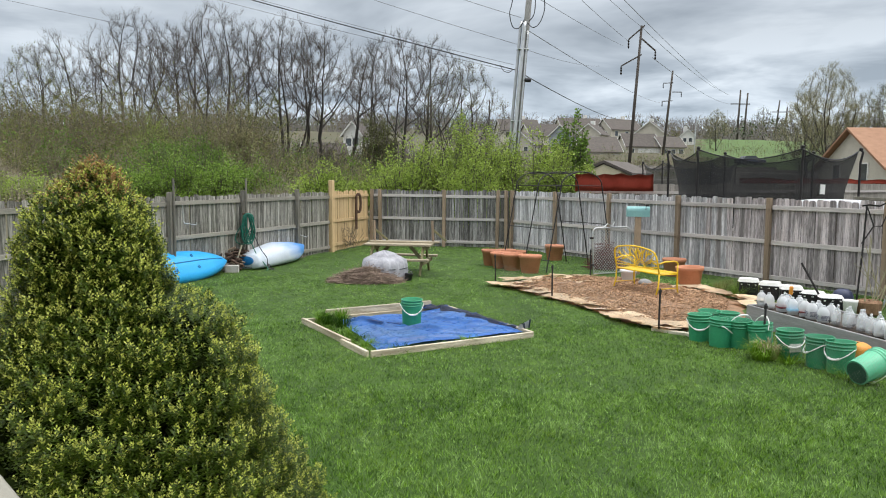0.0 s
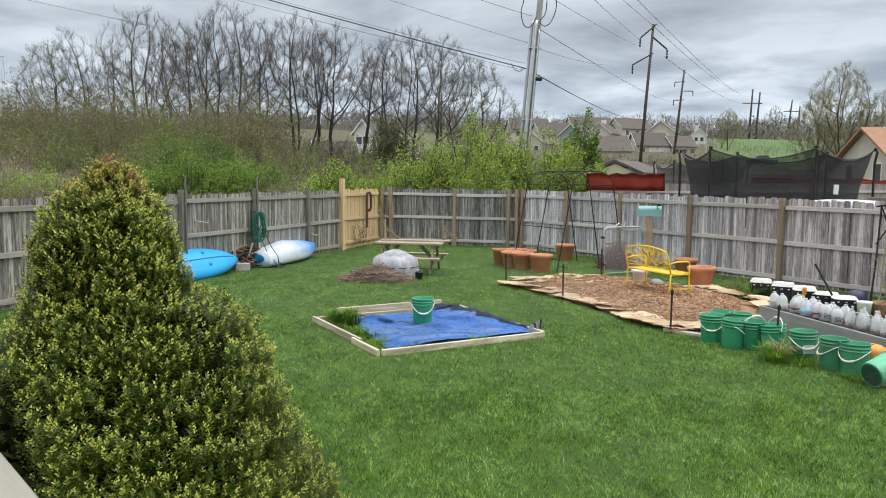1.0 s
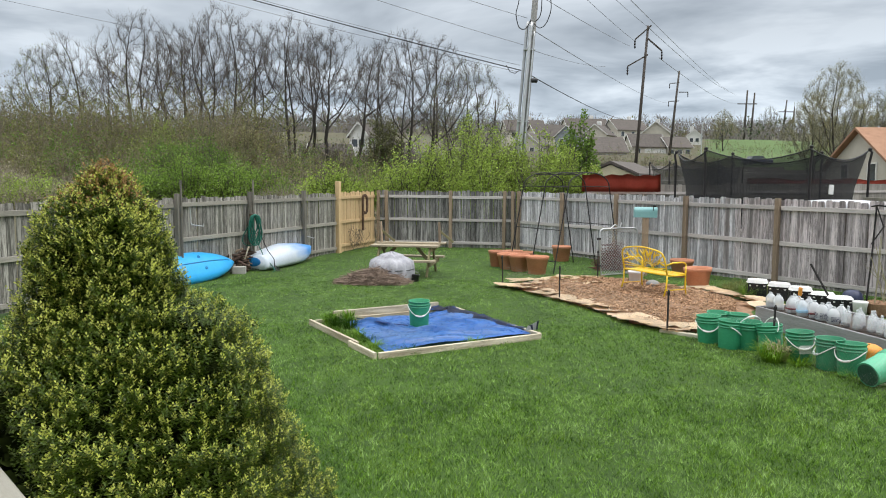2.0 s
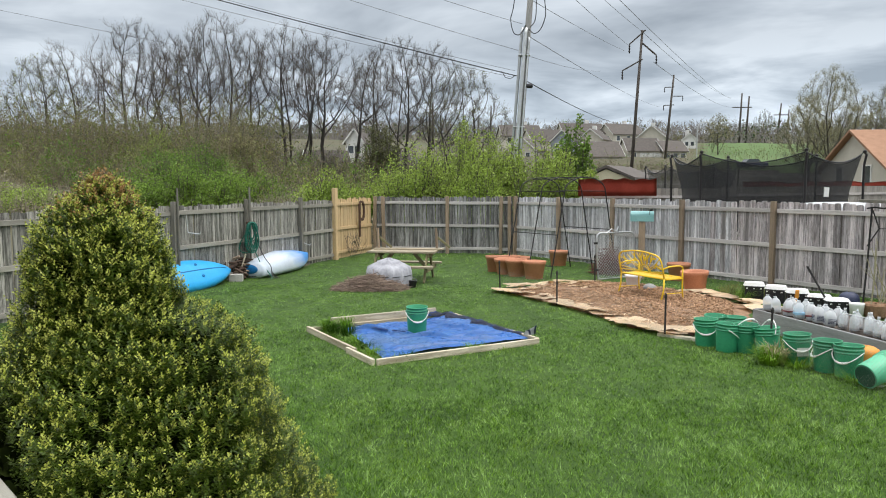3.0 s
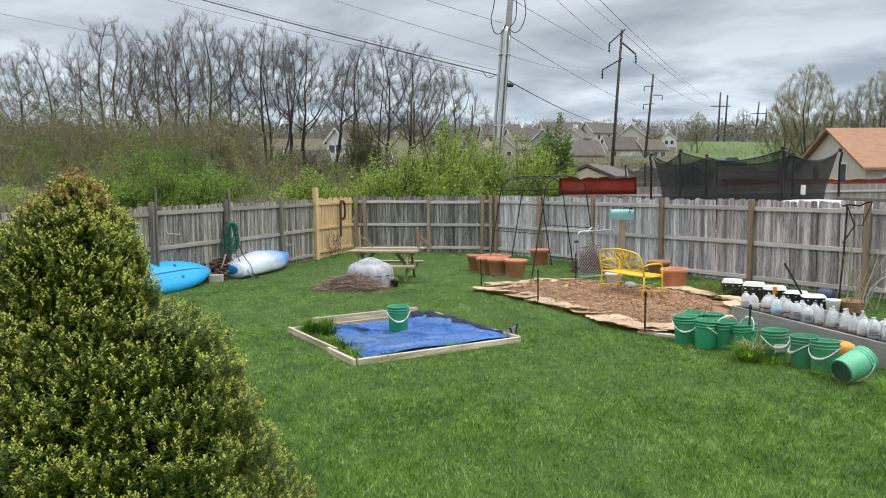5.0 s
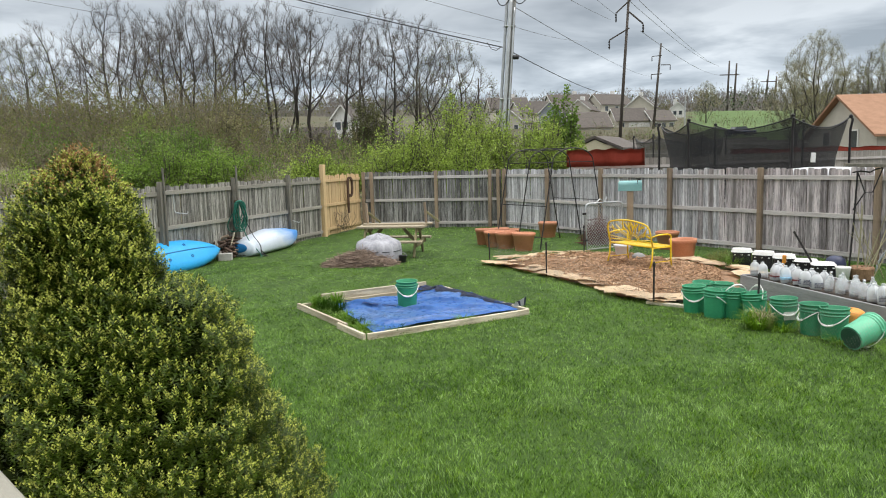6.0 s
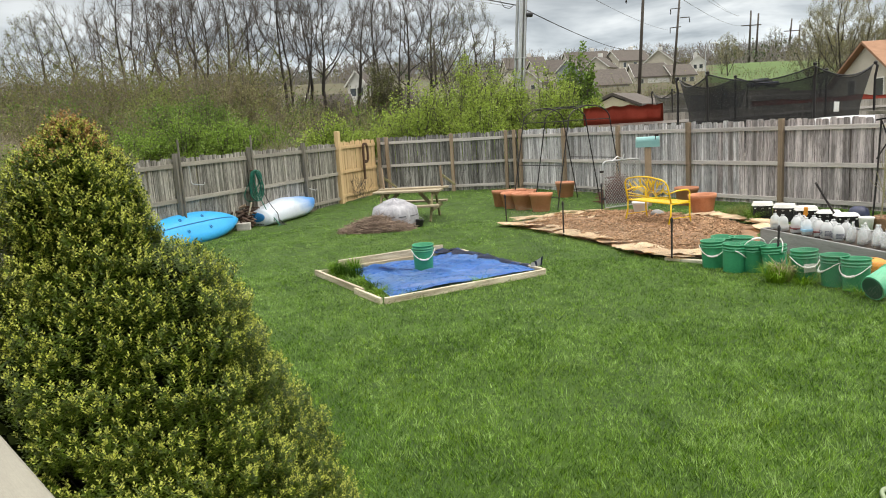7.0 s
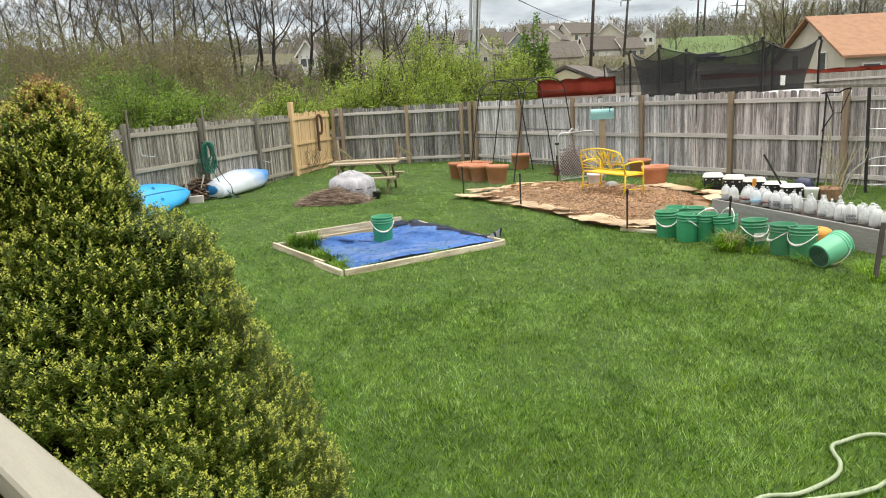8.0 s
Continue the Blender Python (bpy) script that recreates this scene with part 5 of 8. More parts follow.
part("cabin", bm, M_pane, car)
for x in (-1.3, 1.3):
    for y in (-0.8, 0.8):
        bm = bmesh.new()
        lathe(bm, [(0.1, -0.1), (0.32, -0.1), (0.34, 0), (0.32, 0.1), (0.1, 0.1)], 14, pose(x, y, 0.34, 90, 0, 0), cap_first=True, cap_last=True)
        part("wheel", bm, M_black, car)


# ---- the yew beside the deck ----
def yew(x, y):
    rng = np.random.default_rng(3)
    ob = thing("yew_shrub", "large conical yew shrub with yellow-green new shoots beside the deck", "shrub", m=pose(x, y, -0.07))
    hs = np.array([0.05, 0.2, 0.6, 1.0, 1.31, 1.46, 1.57, 1.67, 1.77, 1.87, 1.95, 2.03, 2.1, 2.15, 2.2, 2.23])
    rs = np.array([0.80, 0.90, 0.84, 0.69, 0.535, 0.455, 0.39, 0.325, 0.262, 0.198, 0.176, 0.155, 0.126, 0.09, 0.045, 0.01])

    def radius(z, a):
        lump = 0.05 * np.sin(3 * a + 5 * z) + 0.045 * np.sin(5 * a - 7 * z + 1) + 0.03 * np.sin(9 * a + 13 * z)
        # bulges on the lawn and house sides, shaped to the outline the camera sees
        lawn_side = np.exp(-((np.mod(a - 0.45 + math.pi, 2 * math.pi) - math.pi) / 0.8) ** 2)
        house_side = np.exp(-((np.mod(a - 3.6 + math.pi, 2 * math.pi) - math.pi) / 0.9) ** 2)
        sh = lawn_side * np.interp(z, [1.0, 1.2, 1.35, 1.5, 1.615, 1.75, 1.845, 1.86, 1.95, 2.05], [0, 0.0, 0.005, 0.055, 0.10, 0.135, 0.10, 0.0, 0.012, 0.01])
        sh = sh + house_side * np.interp(z, [1.8, 1.95, 2.1, 2.17, 2.22], [0, 0.03, 0.05, 0.025, 0])
        return np.interp(z, hs, rs) * (1 + lump) + sh

    n = 54000
    z = np.interp(rng.uniform(0, 1, n), np.linspace(0, 1, 40), np.linspace(0.15, 1, 40) ** 0.8) * 2.24
    z = np.minimum(np.where(rng.uniform(0, 1, n) < 0.75, 0.75 + 1.5 * rng.beta(1.1, 1.5, n), z), 2.215)
    a = rng.uniform(0, 2 * math.pi, n)
    # as many shoots on each hand of surface
    even = rng.uniform(0, 1, n) < np.clip(radius(z, a) / 0.66, 0.50, 1.0)
    z, a, n = z[even], a[even], int(even.sum())
    deep = rng.uniform(0, 1, n) ** 2.6
    r = radius(z, a) * (1 - 0.40 * deep) * 0.972
    clump = np.sin(a * 11 + z * 23) * np.sin(z * 31 - a * 7)
    r = r * (1 + 0.075 * clump)
    base = np.stack([np.cos(a) * r, np.sin(a) * r, z], axis=1)
    keep = (base[:, 0] + x) + (base[:, 1] + y) > 0.90
    base, a, z, deep, n = base[keep], a[keep], z[keep], deep[keep], int(keep.sum())
    out = np.stack([np.cos(a), np.sin(a), np.zeros(n)], axis=1)
    d = out * rng.uniform(0.10, 0.50, (n, 1)) + np.array([[0, 0, 1.0]]) * rng.uniform(0.75, 1.1, (n, 1)) + rng.normal(0, 0.16, (n, 3))
    d /= np.linalg.norm(d, axis=1)[:, None]
    ln = rng.uniform(0.030, 0.054, n)
    # a few bronze leaders stand above the top
    lead = (z > 2.16) & (rng.uniform(0, 1, n) < 0.08)
    d[lead] = np.array([0.0, 0.0, 1.0]) + rng.normal(0, 0.12, (int(lead.sum()), 3))
    d[lead] /= np.linalg.norm(d[lead], axis=1)[:, None]
    ln = np.where(lead, rng.uniform(0.05, 0.09, n), ln)
    u = np.cross(d, rng.normal(size=(n, 3)))
    u /= np.linalg.norm(u, axis=1)[:, None]
    w = np.cross(d, u)
    V, F, I, off = [], [], [], 0
    K = 15
    fresh = rng.uniform(0, 1, n)
    for k in range(K):
        f = (k + 0.5) / K
        ang = k * 2.4 + rng.uniform(-0.3, 0.3, n)
        side = u * np.cos(ang)[:, None] + w * np.sin(ang)[:, None]
        root = base + d * (ln * f)[:, None]
        nd = side + d * (0.15 + 1.25 * f * f)
        nd /= np.linalg.norm(nd, axis=1)[:, None]
        nl = rng.uniform(0.0135, 0.0195, n) * (1.1 - 0.62 * f)
        tip = root + nd * nl[:, None]
        cr = np.cross(nd, d)
        cr /= np.linalg.norm(cr, axis=1)[:, None] + 1e-9
        mid = root + (tip - root) * 0.6
        hw = 0.0021 + 0.0007 * f
        quad = np.stack([root, mid + cr * hw, tip, mid - cr * hw], axis=1).reshape(-1, 3)
        V.append(quad)
        F.append(np.arange(n * 4).reshape(-1, 4) + off)
        off += n * 4
        new_growth = (f > 0.60) & (fresh > 0.30) & (deep < 0.5)
        bronze = (z > 2.10) & ((rng.uniform(0, 1, n) < np.clip((z - 2.10) * 4, 0, 0.32)) | lead) & (f > 0.45)
        I.append(np.where(bronze, 2, np.where(new_growth, 1, 0)))
    o = new("foliage", raw_mesh("foliage", np.concatenate(V), np.concatenate(F), [M_needle, M_needle_new, M_needle_bronze], np.concatenate(I)))
    o.parent = ob
    # thin twigs that carry the shoots, and the stem
    axis = np.stack([base[:, 0] * 0.25, base[:, 1] * 0.25, base[:, 2] - 0.25 - 0.2 * np.hypot(base[:, 0], base[:, 1])], axis=1)
    pick = rng.uniform(0, 1, n) < 0.25
    v, fc = bars_mesh(axis[pick], (axis + (base - axis) * 0.8)[pick], np.full(pick.sum(), 0.006), np.full(pick.sum(), 0.002), 3)
    o = new("branchwork", raw_mesh("branchwork", v, fc, [M_bark]))
    o.parent = ob
    # dark inner needles stop light falling through; the interior's shade is in their colour
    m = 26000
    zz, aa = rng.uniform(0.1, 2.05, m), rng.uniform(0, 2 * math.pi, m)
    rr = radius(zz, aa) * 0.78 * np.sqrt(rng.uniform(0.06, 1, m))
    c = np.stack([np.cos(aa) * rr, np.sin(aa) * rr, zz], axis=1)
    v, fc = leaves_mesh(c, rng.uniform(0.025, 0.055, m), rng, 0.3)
    o = new("old_needles", raw_mesh("old_needles", v, fc, [M_needle_inner_shade]))
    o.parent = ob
    bm = bmesh.new()
    tube(bm, [(0, 0, -0.05), (0.02, 0, 0.6), (0, 0.02, 1.3), (0, 0, 2.1)], [0.06, 0.05, 0.03, 0.008], 8)
    part("trunk", bm, M_bark, ob, smooth=True)
    return ob


yew(-1.06, 2.38)

# ---- deck railing ----
rail = thing("deck_railing", "cream-painted wooden deck railing with a weathered cap", "railing", m=pose(-0.606, 1.384, 0, 0, 0, 133.9))
bm = bmesh.new()
box(bm, 2.6, 0.085, 0.035, Matrix.Translation((0.1, 0.0425, 1.485)), 0.006)
part("cap", bm, M_rail_paint, rail)
bm = bmesh.new()
box(bm, 2.6, 0.038, 0.10, Matrix.Translation((0.1, 0.031, 1.415)), 0.004)
part("face_board", bm, M_rail_paint, rail)
bm = bmesh.new()
box(bm, 2.6, 0.038, 0.09, Matrix.Translation((0.1, 0.031, 0.75)), 0.004)
part("lower_rail", bm, M_rail_paint, rail)
for xx in (-1.15, 1.35):
    bm = bmesh.new()
    box(bm, 0.09, 0.045, 1.36, Matrix.Translation((xx, 0.031, 0.683)), 0.005)
    part("post", bm, M_rail_paint, rail)

# the deck that the railing stands on
deck = thing("deck", "plain weathered wooden deck behind the railing", "deck", kind="structure", m=pose(-0.606, 1.384, 0, 0, 0, 133.9))
for i in range(16):
    bm = bmesh.new()
    box(bm, 4.0, 0.135, 0.03, Matrix.Translation((-0.55, 0.08 + i * 0.142, 0.585)), 0.004)
    part("plank", bm, M_bedboard, deck)
for xx in (-2.45, -1.15, 0.1, 1.35):
    bm = bmesh.new()
    box(bm, 0.04, 2.2, 0.14, Matrix.Translation((xx, 1.14, 0.5)))
    part("joist", bm, M_bedboard, deck)
    for yy in (0.1, 2.1):
        bm = bmesh.new()
        box(bm, 0.09, 0.09, 0.43, Matrix.Translation((xx, yy, 0.215)))
        part("post", bm, M_bedboard, deck)

# unseen house wall added behind the deck to hold sky light off the yew
bm = bmesh.new()
box(bm, 9.0, 0.2, 4.2, Matrix.Translation((1.5, 2.5, 2.1)))
wall = part("wall_house", bm, M_siding, None)
wall.matrix_basis = pose(-0.606, 1.384, 0, 0, 0, 133.9)
tagged(wall, "unseen plain cream house wall behind the deck, added to shade the yew", "wall", kind="structure")

# ---- sandbox, tarp and bucket ----
SB = {"l": Vector((-2.20, 10.96, 0)), "n": Vector((-0.95, 8.92, 0)), "r": Vector((1.10, 10.12, 0)), "b": Vector((-0.11, 12.19, 0))}
sandbox = thing("sandbox_frame", "pale lumber sandbox frame lying on the lawn", "sandbox")


def board(a, b, h, t, z0, parent, mat=M_lumber, name="board"):
    a, b = Vector(a), Vector(b)
    d = b - a
    bm = bmesh.new()
    box(bm, d.length, t, h, None, 0.005)
    o = part(name, bm, mat, parent)
    o.matrix_basis = pose((a.x + b.x) / 2, (a.y + b.y) / 2, z0 + h / 2, 0, 0, math.degrees(math.atan2(d.y, d.x)))
    return o


board(SB["n"] + Vector((-0.02, 0, 0)), SB["r"], 0.095, 0.04, -0.005, sandbox)
nl = (SB["l"] - SB["n"])
board(SB["n"] + nl * 0.28, SB["l"], 0.10, 0.04, -0.005, sandbox)
offs = Vector((-0.045, -0.028, 0))
board(SB["n"] + nl * 0.01 + offs, SB["n"] + nl * 0.34 + offs, 0.095, 0.04, -0.005, sandbox)
board(SB["r"], SB["b"], 0.10, 0.04, -0.005, sandbox)
board(SB["l"], SB["b"], 0.08, 0.04, -0.005, sandbox)
board((-1.90, 11.20, 0), (-0.34, 12.12, 0), 0.18, 0.045, -0.005, sandbox)


def strip(pts, wide, lift=0.0, seed=0):
    """A flat strip along a line, pointed at both ends, that stands for fold shade."""
    bm = bmesh.new()
    n = 28
    rows = []
    P = [Vector(p) for p in pts]
    for i in range(n + 1):
        u = i / n * (len(P) - 1)
        k = min(int(u), len(P) - 2)
        c = P[k].lerp(P[k + 1], u - k)
        d = (P[k + 1] - P[k]).normalized()
        side = Vector((-d.y, d.x, 0))
        c = c + side * 0.035 * noise.noise(c * 4 + Vector((seed, 0, 0)))
        w = wide * (0.12 + math.sin(math.pi * i / n) ** 0.7) * (0.7 + 0.6 * noise.noise(c * 7 + Vector((0, seed, 0))) + 0.3)
        rows.append([bm.verts.new(c - side * w * 0.5), bm.verts.new(c + Vector((0, 0, lift + 0.012))), bm.verts.new(c + side * w * 0.5)])
    for u, v in zip(rows, rows[1:]):
        for k in range(2):
            bm.faces.new((u[k], v[k], v[k + 1], u[k + 1]))
    bmesh.ops.solidify(bm, geom=bm.faces[:], thickness=0.005)
    return bm


def tarp():
    bm = bmesh.new()
    A, B, C, D = Vector((-1.68, 11.02, 0)), Vector((-0.90, 9.16, 0)), Vector((1.02, 10.30, 0)), Vector((-0.11, 12.06, 0))
    n = 130
    grid = []
    folds = (((-1.55, 10.93), (-0.72, 10.34), 0.055), ((-0.72, 10.34), (-0.05, 10.20), 0.05), ((-0.15, 10.28), (0.75, 10.45), 0.045), ((-0.95, 9.55), (0.3, 10.05), 0.03), ((-0.45, 11.3), (0.35, 10.75), 0.035),
             ((-1.2, 10.6), (-0.75, 9.8), 0.025), ((-0.3, 9.95), (0.65, 10.25), 0.035), ((-1.35, 11.0), (-0.7, 11.4), 0.03))
    for i in range(n + 1):
        row = []
        for j in range(n + 1):
            s, t = i / n, j / n
            p = A * (1 - s) * (1 - t) + B * (1 - s) * t + C * s * t + D * s * (1 - t)
            p = p + Vector((-0.483, 0.876, 0)) * 0.13 * math.sin(math.pi * s ** 0.75) * t ** 3
            wz = 0.045 + 0.04 * noise.noise(p * 1.1)
            q = Vector((p.x * 0.7 + p.y * 0.35, p.y * 1.5 - p.x * 0.75, 0.0))
            rim = min(1.0, min(s, 1 - s, t, 1 - t) / 0.14)
            wz += rim * 0.09 * abs(noise.noise(q * 1.3 + Vector((3, 0, 0)))) + rim * 0.045 * abs(noise.noise(q * 3.0 + Vector((0, 7, 0)))) + 0.008 * abs(noise.noise(p * 9))
            p = p + Vector((noise.noise(p * 2.0 + Vector((0, 9, 0))), noise.noise(p * 2.0 + Vector((5, 0, 2))), 0)) * 0.045
            for fa, fb, amp in folds:
                fa, fb = Vector(fa), Vector(fb)
                q = p.xy + Vector((noise.noise(p * 2), noise.noise(p * 2 + Vector((4, 1, 0))))) * 0.05
                k = max(0.0, min(1.0, (q - fa).dot(fb - fa) / (fb - fa).length_squared))
                off = q - fa.lerp(fb, k)
                dd = off.length
                far_side = 0.020 if off.y < 0 else 0.10
                wz += 1.5 * amp * math.exp(-(dd / far_side) ** 2) * math.sin(math.pi * (0.06 + 0.88 * k))
            far = max(0.0, (s - 0.72)) * 0.25
            row.append(bm.verts.new((p.x, p.y, max(0.036 + 0.008 * noise.noise(p * 3), wz + far * (1 - t) * (0.5 + noise.noise(p * 6))))))
        grid.append(row)
    for i in range(n):
        for j in range(n):
            f = bm.faces.new((grid[i][j], grid[i + 1][j], grid[i + 1][j + 1], grid[i][j + 1]))
            s, t = (i + 0.5) / n, (j + 0.5) / n
            f.material_index = 1 if (s > 0.972 + 0.025 * math.sin(t * 17) and t < 0.8) else 0
    bmesh.ops.solidify(bm, geom=bm.faces[:], thickness=0.006)
    o = part("tarpaulin", bm, [M_tarp, M_tarp_dark], None, smooth=True)
    tagged(o, "crumpled blue tarpaulin spread inside the sandbox frame", "tarp")
    # dark strip along the crease; the fold's shade is put into its colour
    part("fold", strip([(-1.50, 10.90, 0.12), (-1.1, 10.60, 0.13), (-0.72, 10.36, 0.12)], 0.032, 0.0, 0), M_tarp_shaded, o, "dark blue strip painted as the shade of a fold")
    # the far edge is turned back and shows its black underside in crumples
    bm = bmesh.new()
    edge = smooth_line([(-0.62, 12.02, 0), (-0.12, 12.08, 0), (0.10, 11.86, 0), (0.52, 11.14, 0), (0.98, 10.42, 0)], 14)
    rows = []
    for i, c in enumerate(edge):
        d = (edge[min(i + 1, len(edge) - 1)] - edge[max(i - 1, 0)]).normalized()
        inner = Vector((d.y, -d.x, 0))
        wide = 0.30 * math.sin(math.pi * (0.12 + 0.80 * i / len(edge))) * (0.75 + 0.5 * noise.noise(c * 5))
        row = []
        for k in range(9):
            p = c + inner * (wide * k / 8)
            row.append(bm.verts.new((p.x, p.y, 0.085 + 0.06 * abs(noise.noise(p * 4)) + 0.03 * abs(noise.noise(p * 13)) - 0.03 * (k in (0, 8)))))
        rows.append(row)
    for a, b in zip(rows, rows[1:]):
        for k in range(8):
            f = bm.faces.new((a[k], b[k], b[k + 1], a[k + 1]))
            # scattered faces take the blue with shade in its colour
            f.material_index = 1 if noise.noise(f.calc_center_median() * 7 + Vector((2, 0, 0))) > 0.22 else 0
    bmesh.ops.solidify(bm, geom=bm.faces[:], thickness=0.005)
    part("turned_edge", bm, [M_tarp_dark, M_tarp_shaded], o, "crumpled black underside of the turned edge", smooth=True)
    return o


tarp()
bm = bmesh.new()
for k in range(5):
    c = Vector((0.96 + 0.022 * k, 10.30 + 0.015 * k, 0.09))
    q = [bm.verts.new(c + Vector(v)) for v in ((-0.045, 0, 0), (0.04, 0.02, 0.0), (0.02 + 0.010 * k, 0.03, 0.06 + 0.018 * k), (-0.02, 0.01 * k, 0.07))]
    f = bm.faces.new(q)
    f.material_index = 0 if k in (1, 4) else 1
bmesh.ops.solidify(bm, geom=bm.faces[:], thickness=0.006)
tagged(part("tarp_corner", bm, [M_tarp_dark, M_galv], None), "crumpled silver and black corner of the tarpaulin", "tarp")


M_card_pale = material("faded_label", (0.45, 0.50, 0.46), (0.66, 0.68, 0.64), 30, 0.7, 0.05)
M_bucket_base = material("dark_green_plastic", (0.02, 0.07, 0.045), (0.035, 0.11, 0.07), 6, 0.6, 0.2)


def bucket(name, label, mat=M_bucket, handle=-1, tilt=40, raised=False):
    """A five gallon bucket with ribs below the rim and a white grip on the wire bail."""
    ob = thing(name, label, "bucket", "green buckets")
    bm = bmesh.new()
    lathe(bm, [(0.128, 0.004), (0.131, 0.0), (0.135, 0.012), (0.147, 0.275), (0.147, 0.28), (0.156, 0.282), (0.156, 0.29), (0.148, 0.293), (0.149, 0.315), (0.158, 0.317), (0.158, 0.326), (0.150, 0.329),
               (0.151, 0.355), (0.159, 0.358), (0.159, 0.370), (0.152, 0.372), (0.147, 0.366), (0.132, 0.02), (0.02, 0.012)], 28, cap_first=True)
    body = part("body", bm, mat, ob, smooth=True)
    bm = bmesh.new()
    pts = []
    for i in range(17):
        t = math.pi * i / 16
        if raised:
            pts.append((0.166 * math.cos(t), handle * 0.075 * math.sin(t), 0.30 + 0.15 * math.sin(t)))
        else:
            pts.append((0.166 * math.cos(t), handle * 0.166 * math.sin(t), 0.30 - 0.002 * tilt * math.sin(t) ** 1.5))
    tube(bm, pts, 0.006, 6)
    h = part("bail", bm, M_white, ob)
    bm = bmesh.new()
    lathe(bm, [(0.004, -0.004), (0.112, -0.004), (0.118, -0.001), (0.118, 0.004)], 24)
    for k in range(-3, 4):
        L = math.sqrt(max(0.0, 0.108 ** 2 - (k * 0.03) ** 2)) * 2
        box(bm, L, 0.006, 0.006, Matrix.Translation((0, k * 0.03, -0.004)))
        box(bm, 0.006, L, 0.006, Matrix.Translation((k * 0.03, 0, -0.004)))
    part("ribbed_base", bm, M_bucket_base, body, "dark ribbed bucket base")
    bm = bmesh.new()
    tube(bm, pts[6:11], 0.013, 8)
    part("grip", bm, M_white, h)
    for s in (-1, 1):
        bm = bmesh.new()
        lathe(bm, [(0.022, 0), (0.022, 0.016), (0.01, 0.02)], 8, Matrix.Translation((s * 0.148, 0, 0.30)) @ pose(0, 0, 0, 0, 90 * s, 0), cap_last=True)
        part("ear", bm, mat, body)
    return ob


b0 = bucket("bucket", "green plastic bucket standing on the blue tarpaulin", tilt=66)
b0.matrix_basis = pose(-0.58, 10.80, 0.045, 1.5, 0, 8)
BUCKETS = ((4.10, 9.06, -6), (3.34, 10.05, -20), (3.55, 10.32, 180), (3.49, 9.71, 70), (3.76, 10.20, 200), (4.26, 8.68, -95), (4.37, 8.42, -55))
bk = bucket("bucket", "green plastic bucket with a white bail beside the raised bed", tilt=62)
brnd = random.Random(4)
first = True
for x, y, rz in BUCKETS:
    m = pose(x, y, 0.0, brnd.uniform(-2.5, 2.5), brnd.uniform(-2.5, 2.5), rz)
    if first:
        bk.matrix_basis, first = m, False
    else:
        copy_thing(bk, m)
bu = bucket("bucket", "green plastic bucket with its white bail raised", raised=True)
bu.matrix_basis = pose(3.72, 9.66, 0, 1, -2, 12)
copy_thing(bu, pose(3.92, 9.44, 0, -5, 4, 100))
bm = bmesh.new()
box(bm, 0.14, 0.004, 0.10, Matrix.Translation((0, -0.1465, 0.17)))
tip = bucket("bucket", "light green bucket lying on its side in the grass", M_bucket_light, tilt=75)
tip.matrix_basis = pose(4.28, 7.93, 0.138, 74, 0, 112)
part("paper_label", bm, M_card_pale, bk, "faded paper label").matrix_basis = pose(0, 0, 0, 0, 0, 6)
# orange tub behind the buckets
bm = bmesh.new()
lathe(bm, [(0.10, 0), (0.13, 0.03), (0.15, 0.24), (0.14, 0.28), (0.09, 0.31), (0.02, 0.315)], 20, cap_first=True)
ob = part("orange_ball", bm, M_orange, None, smooth=True)
ob.matrix_basis = pose(4.66, 8.62, 0)
tagged(ob, "faded orange plastic tub behind the buckets", "tub")


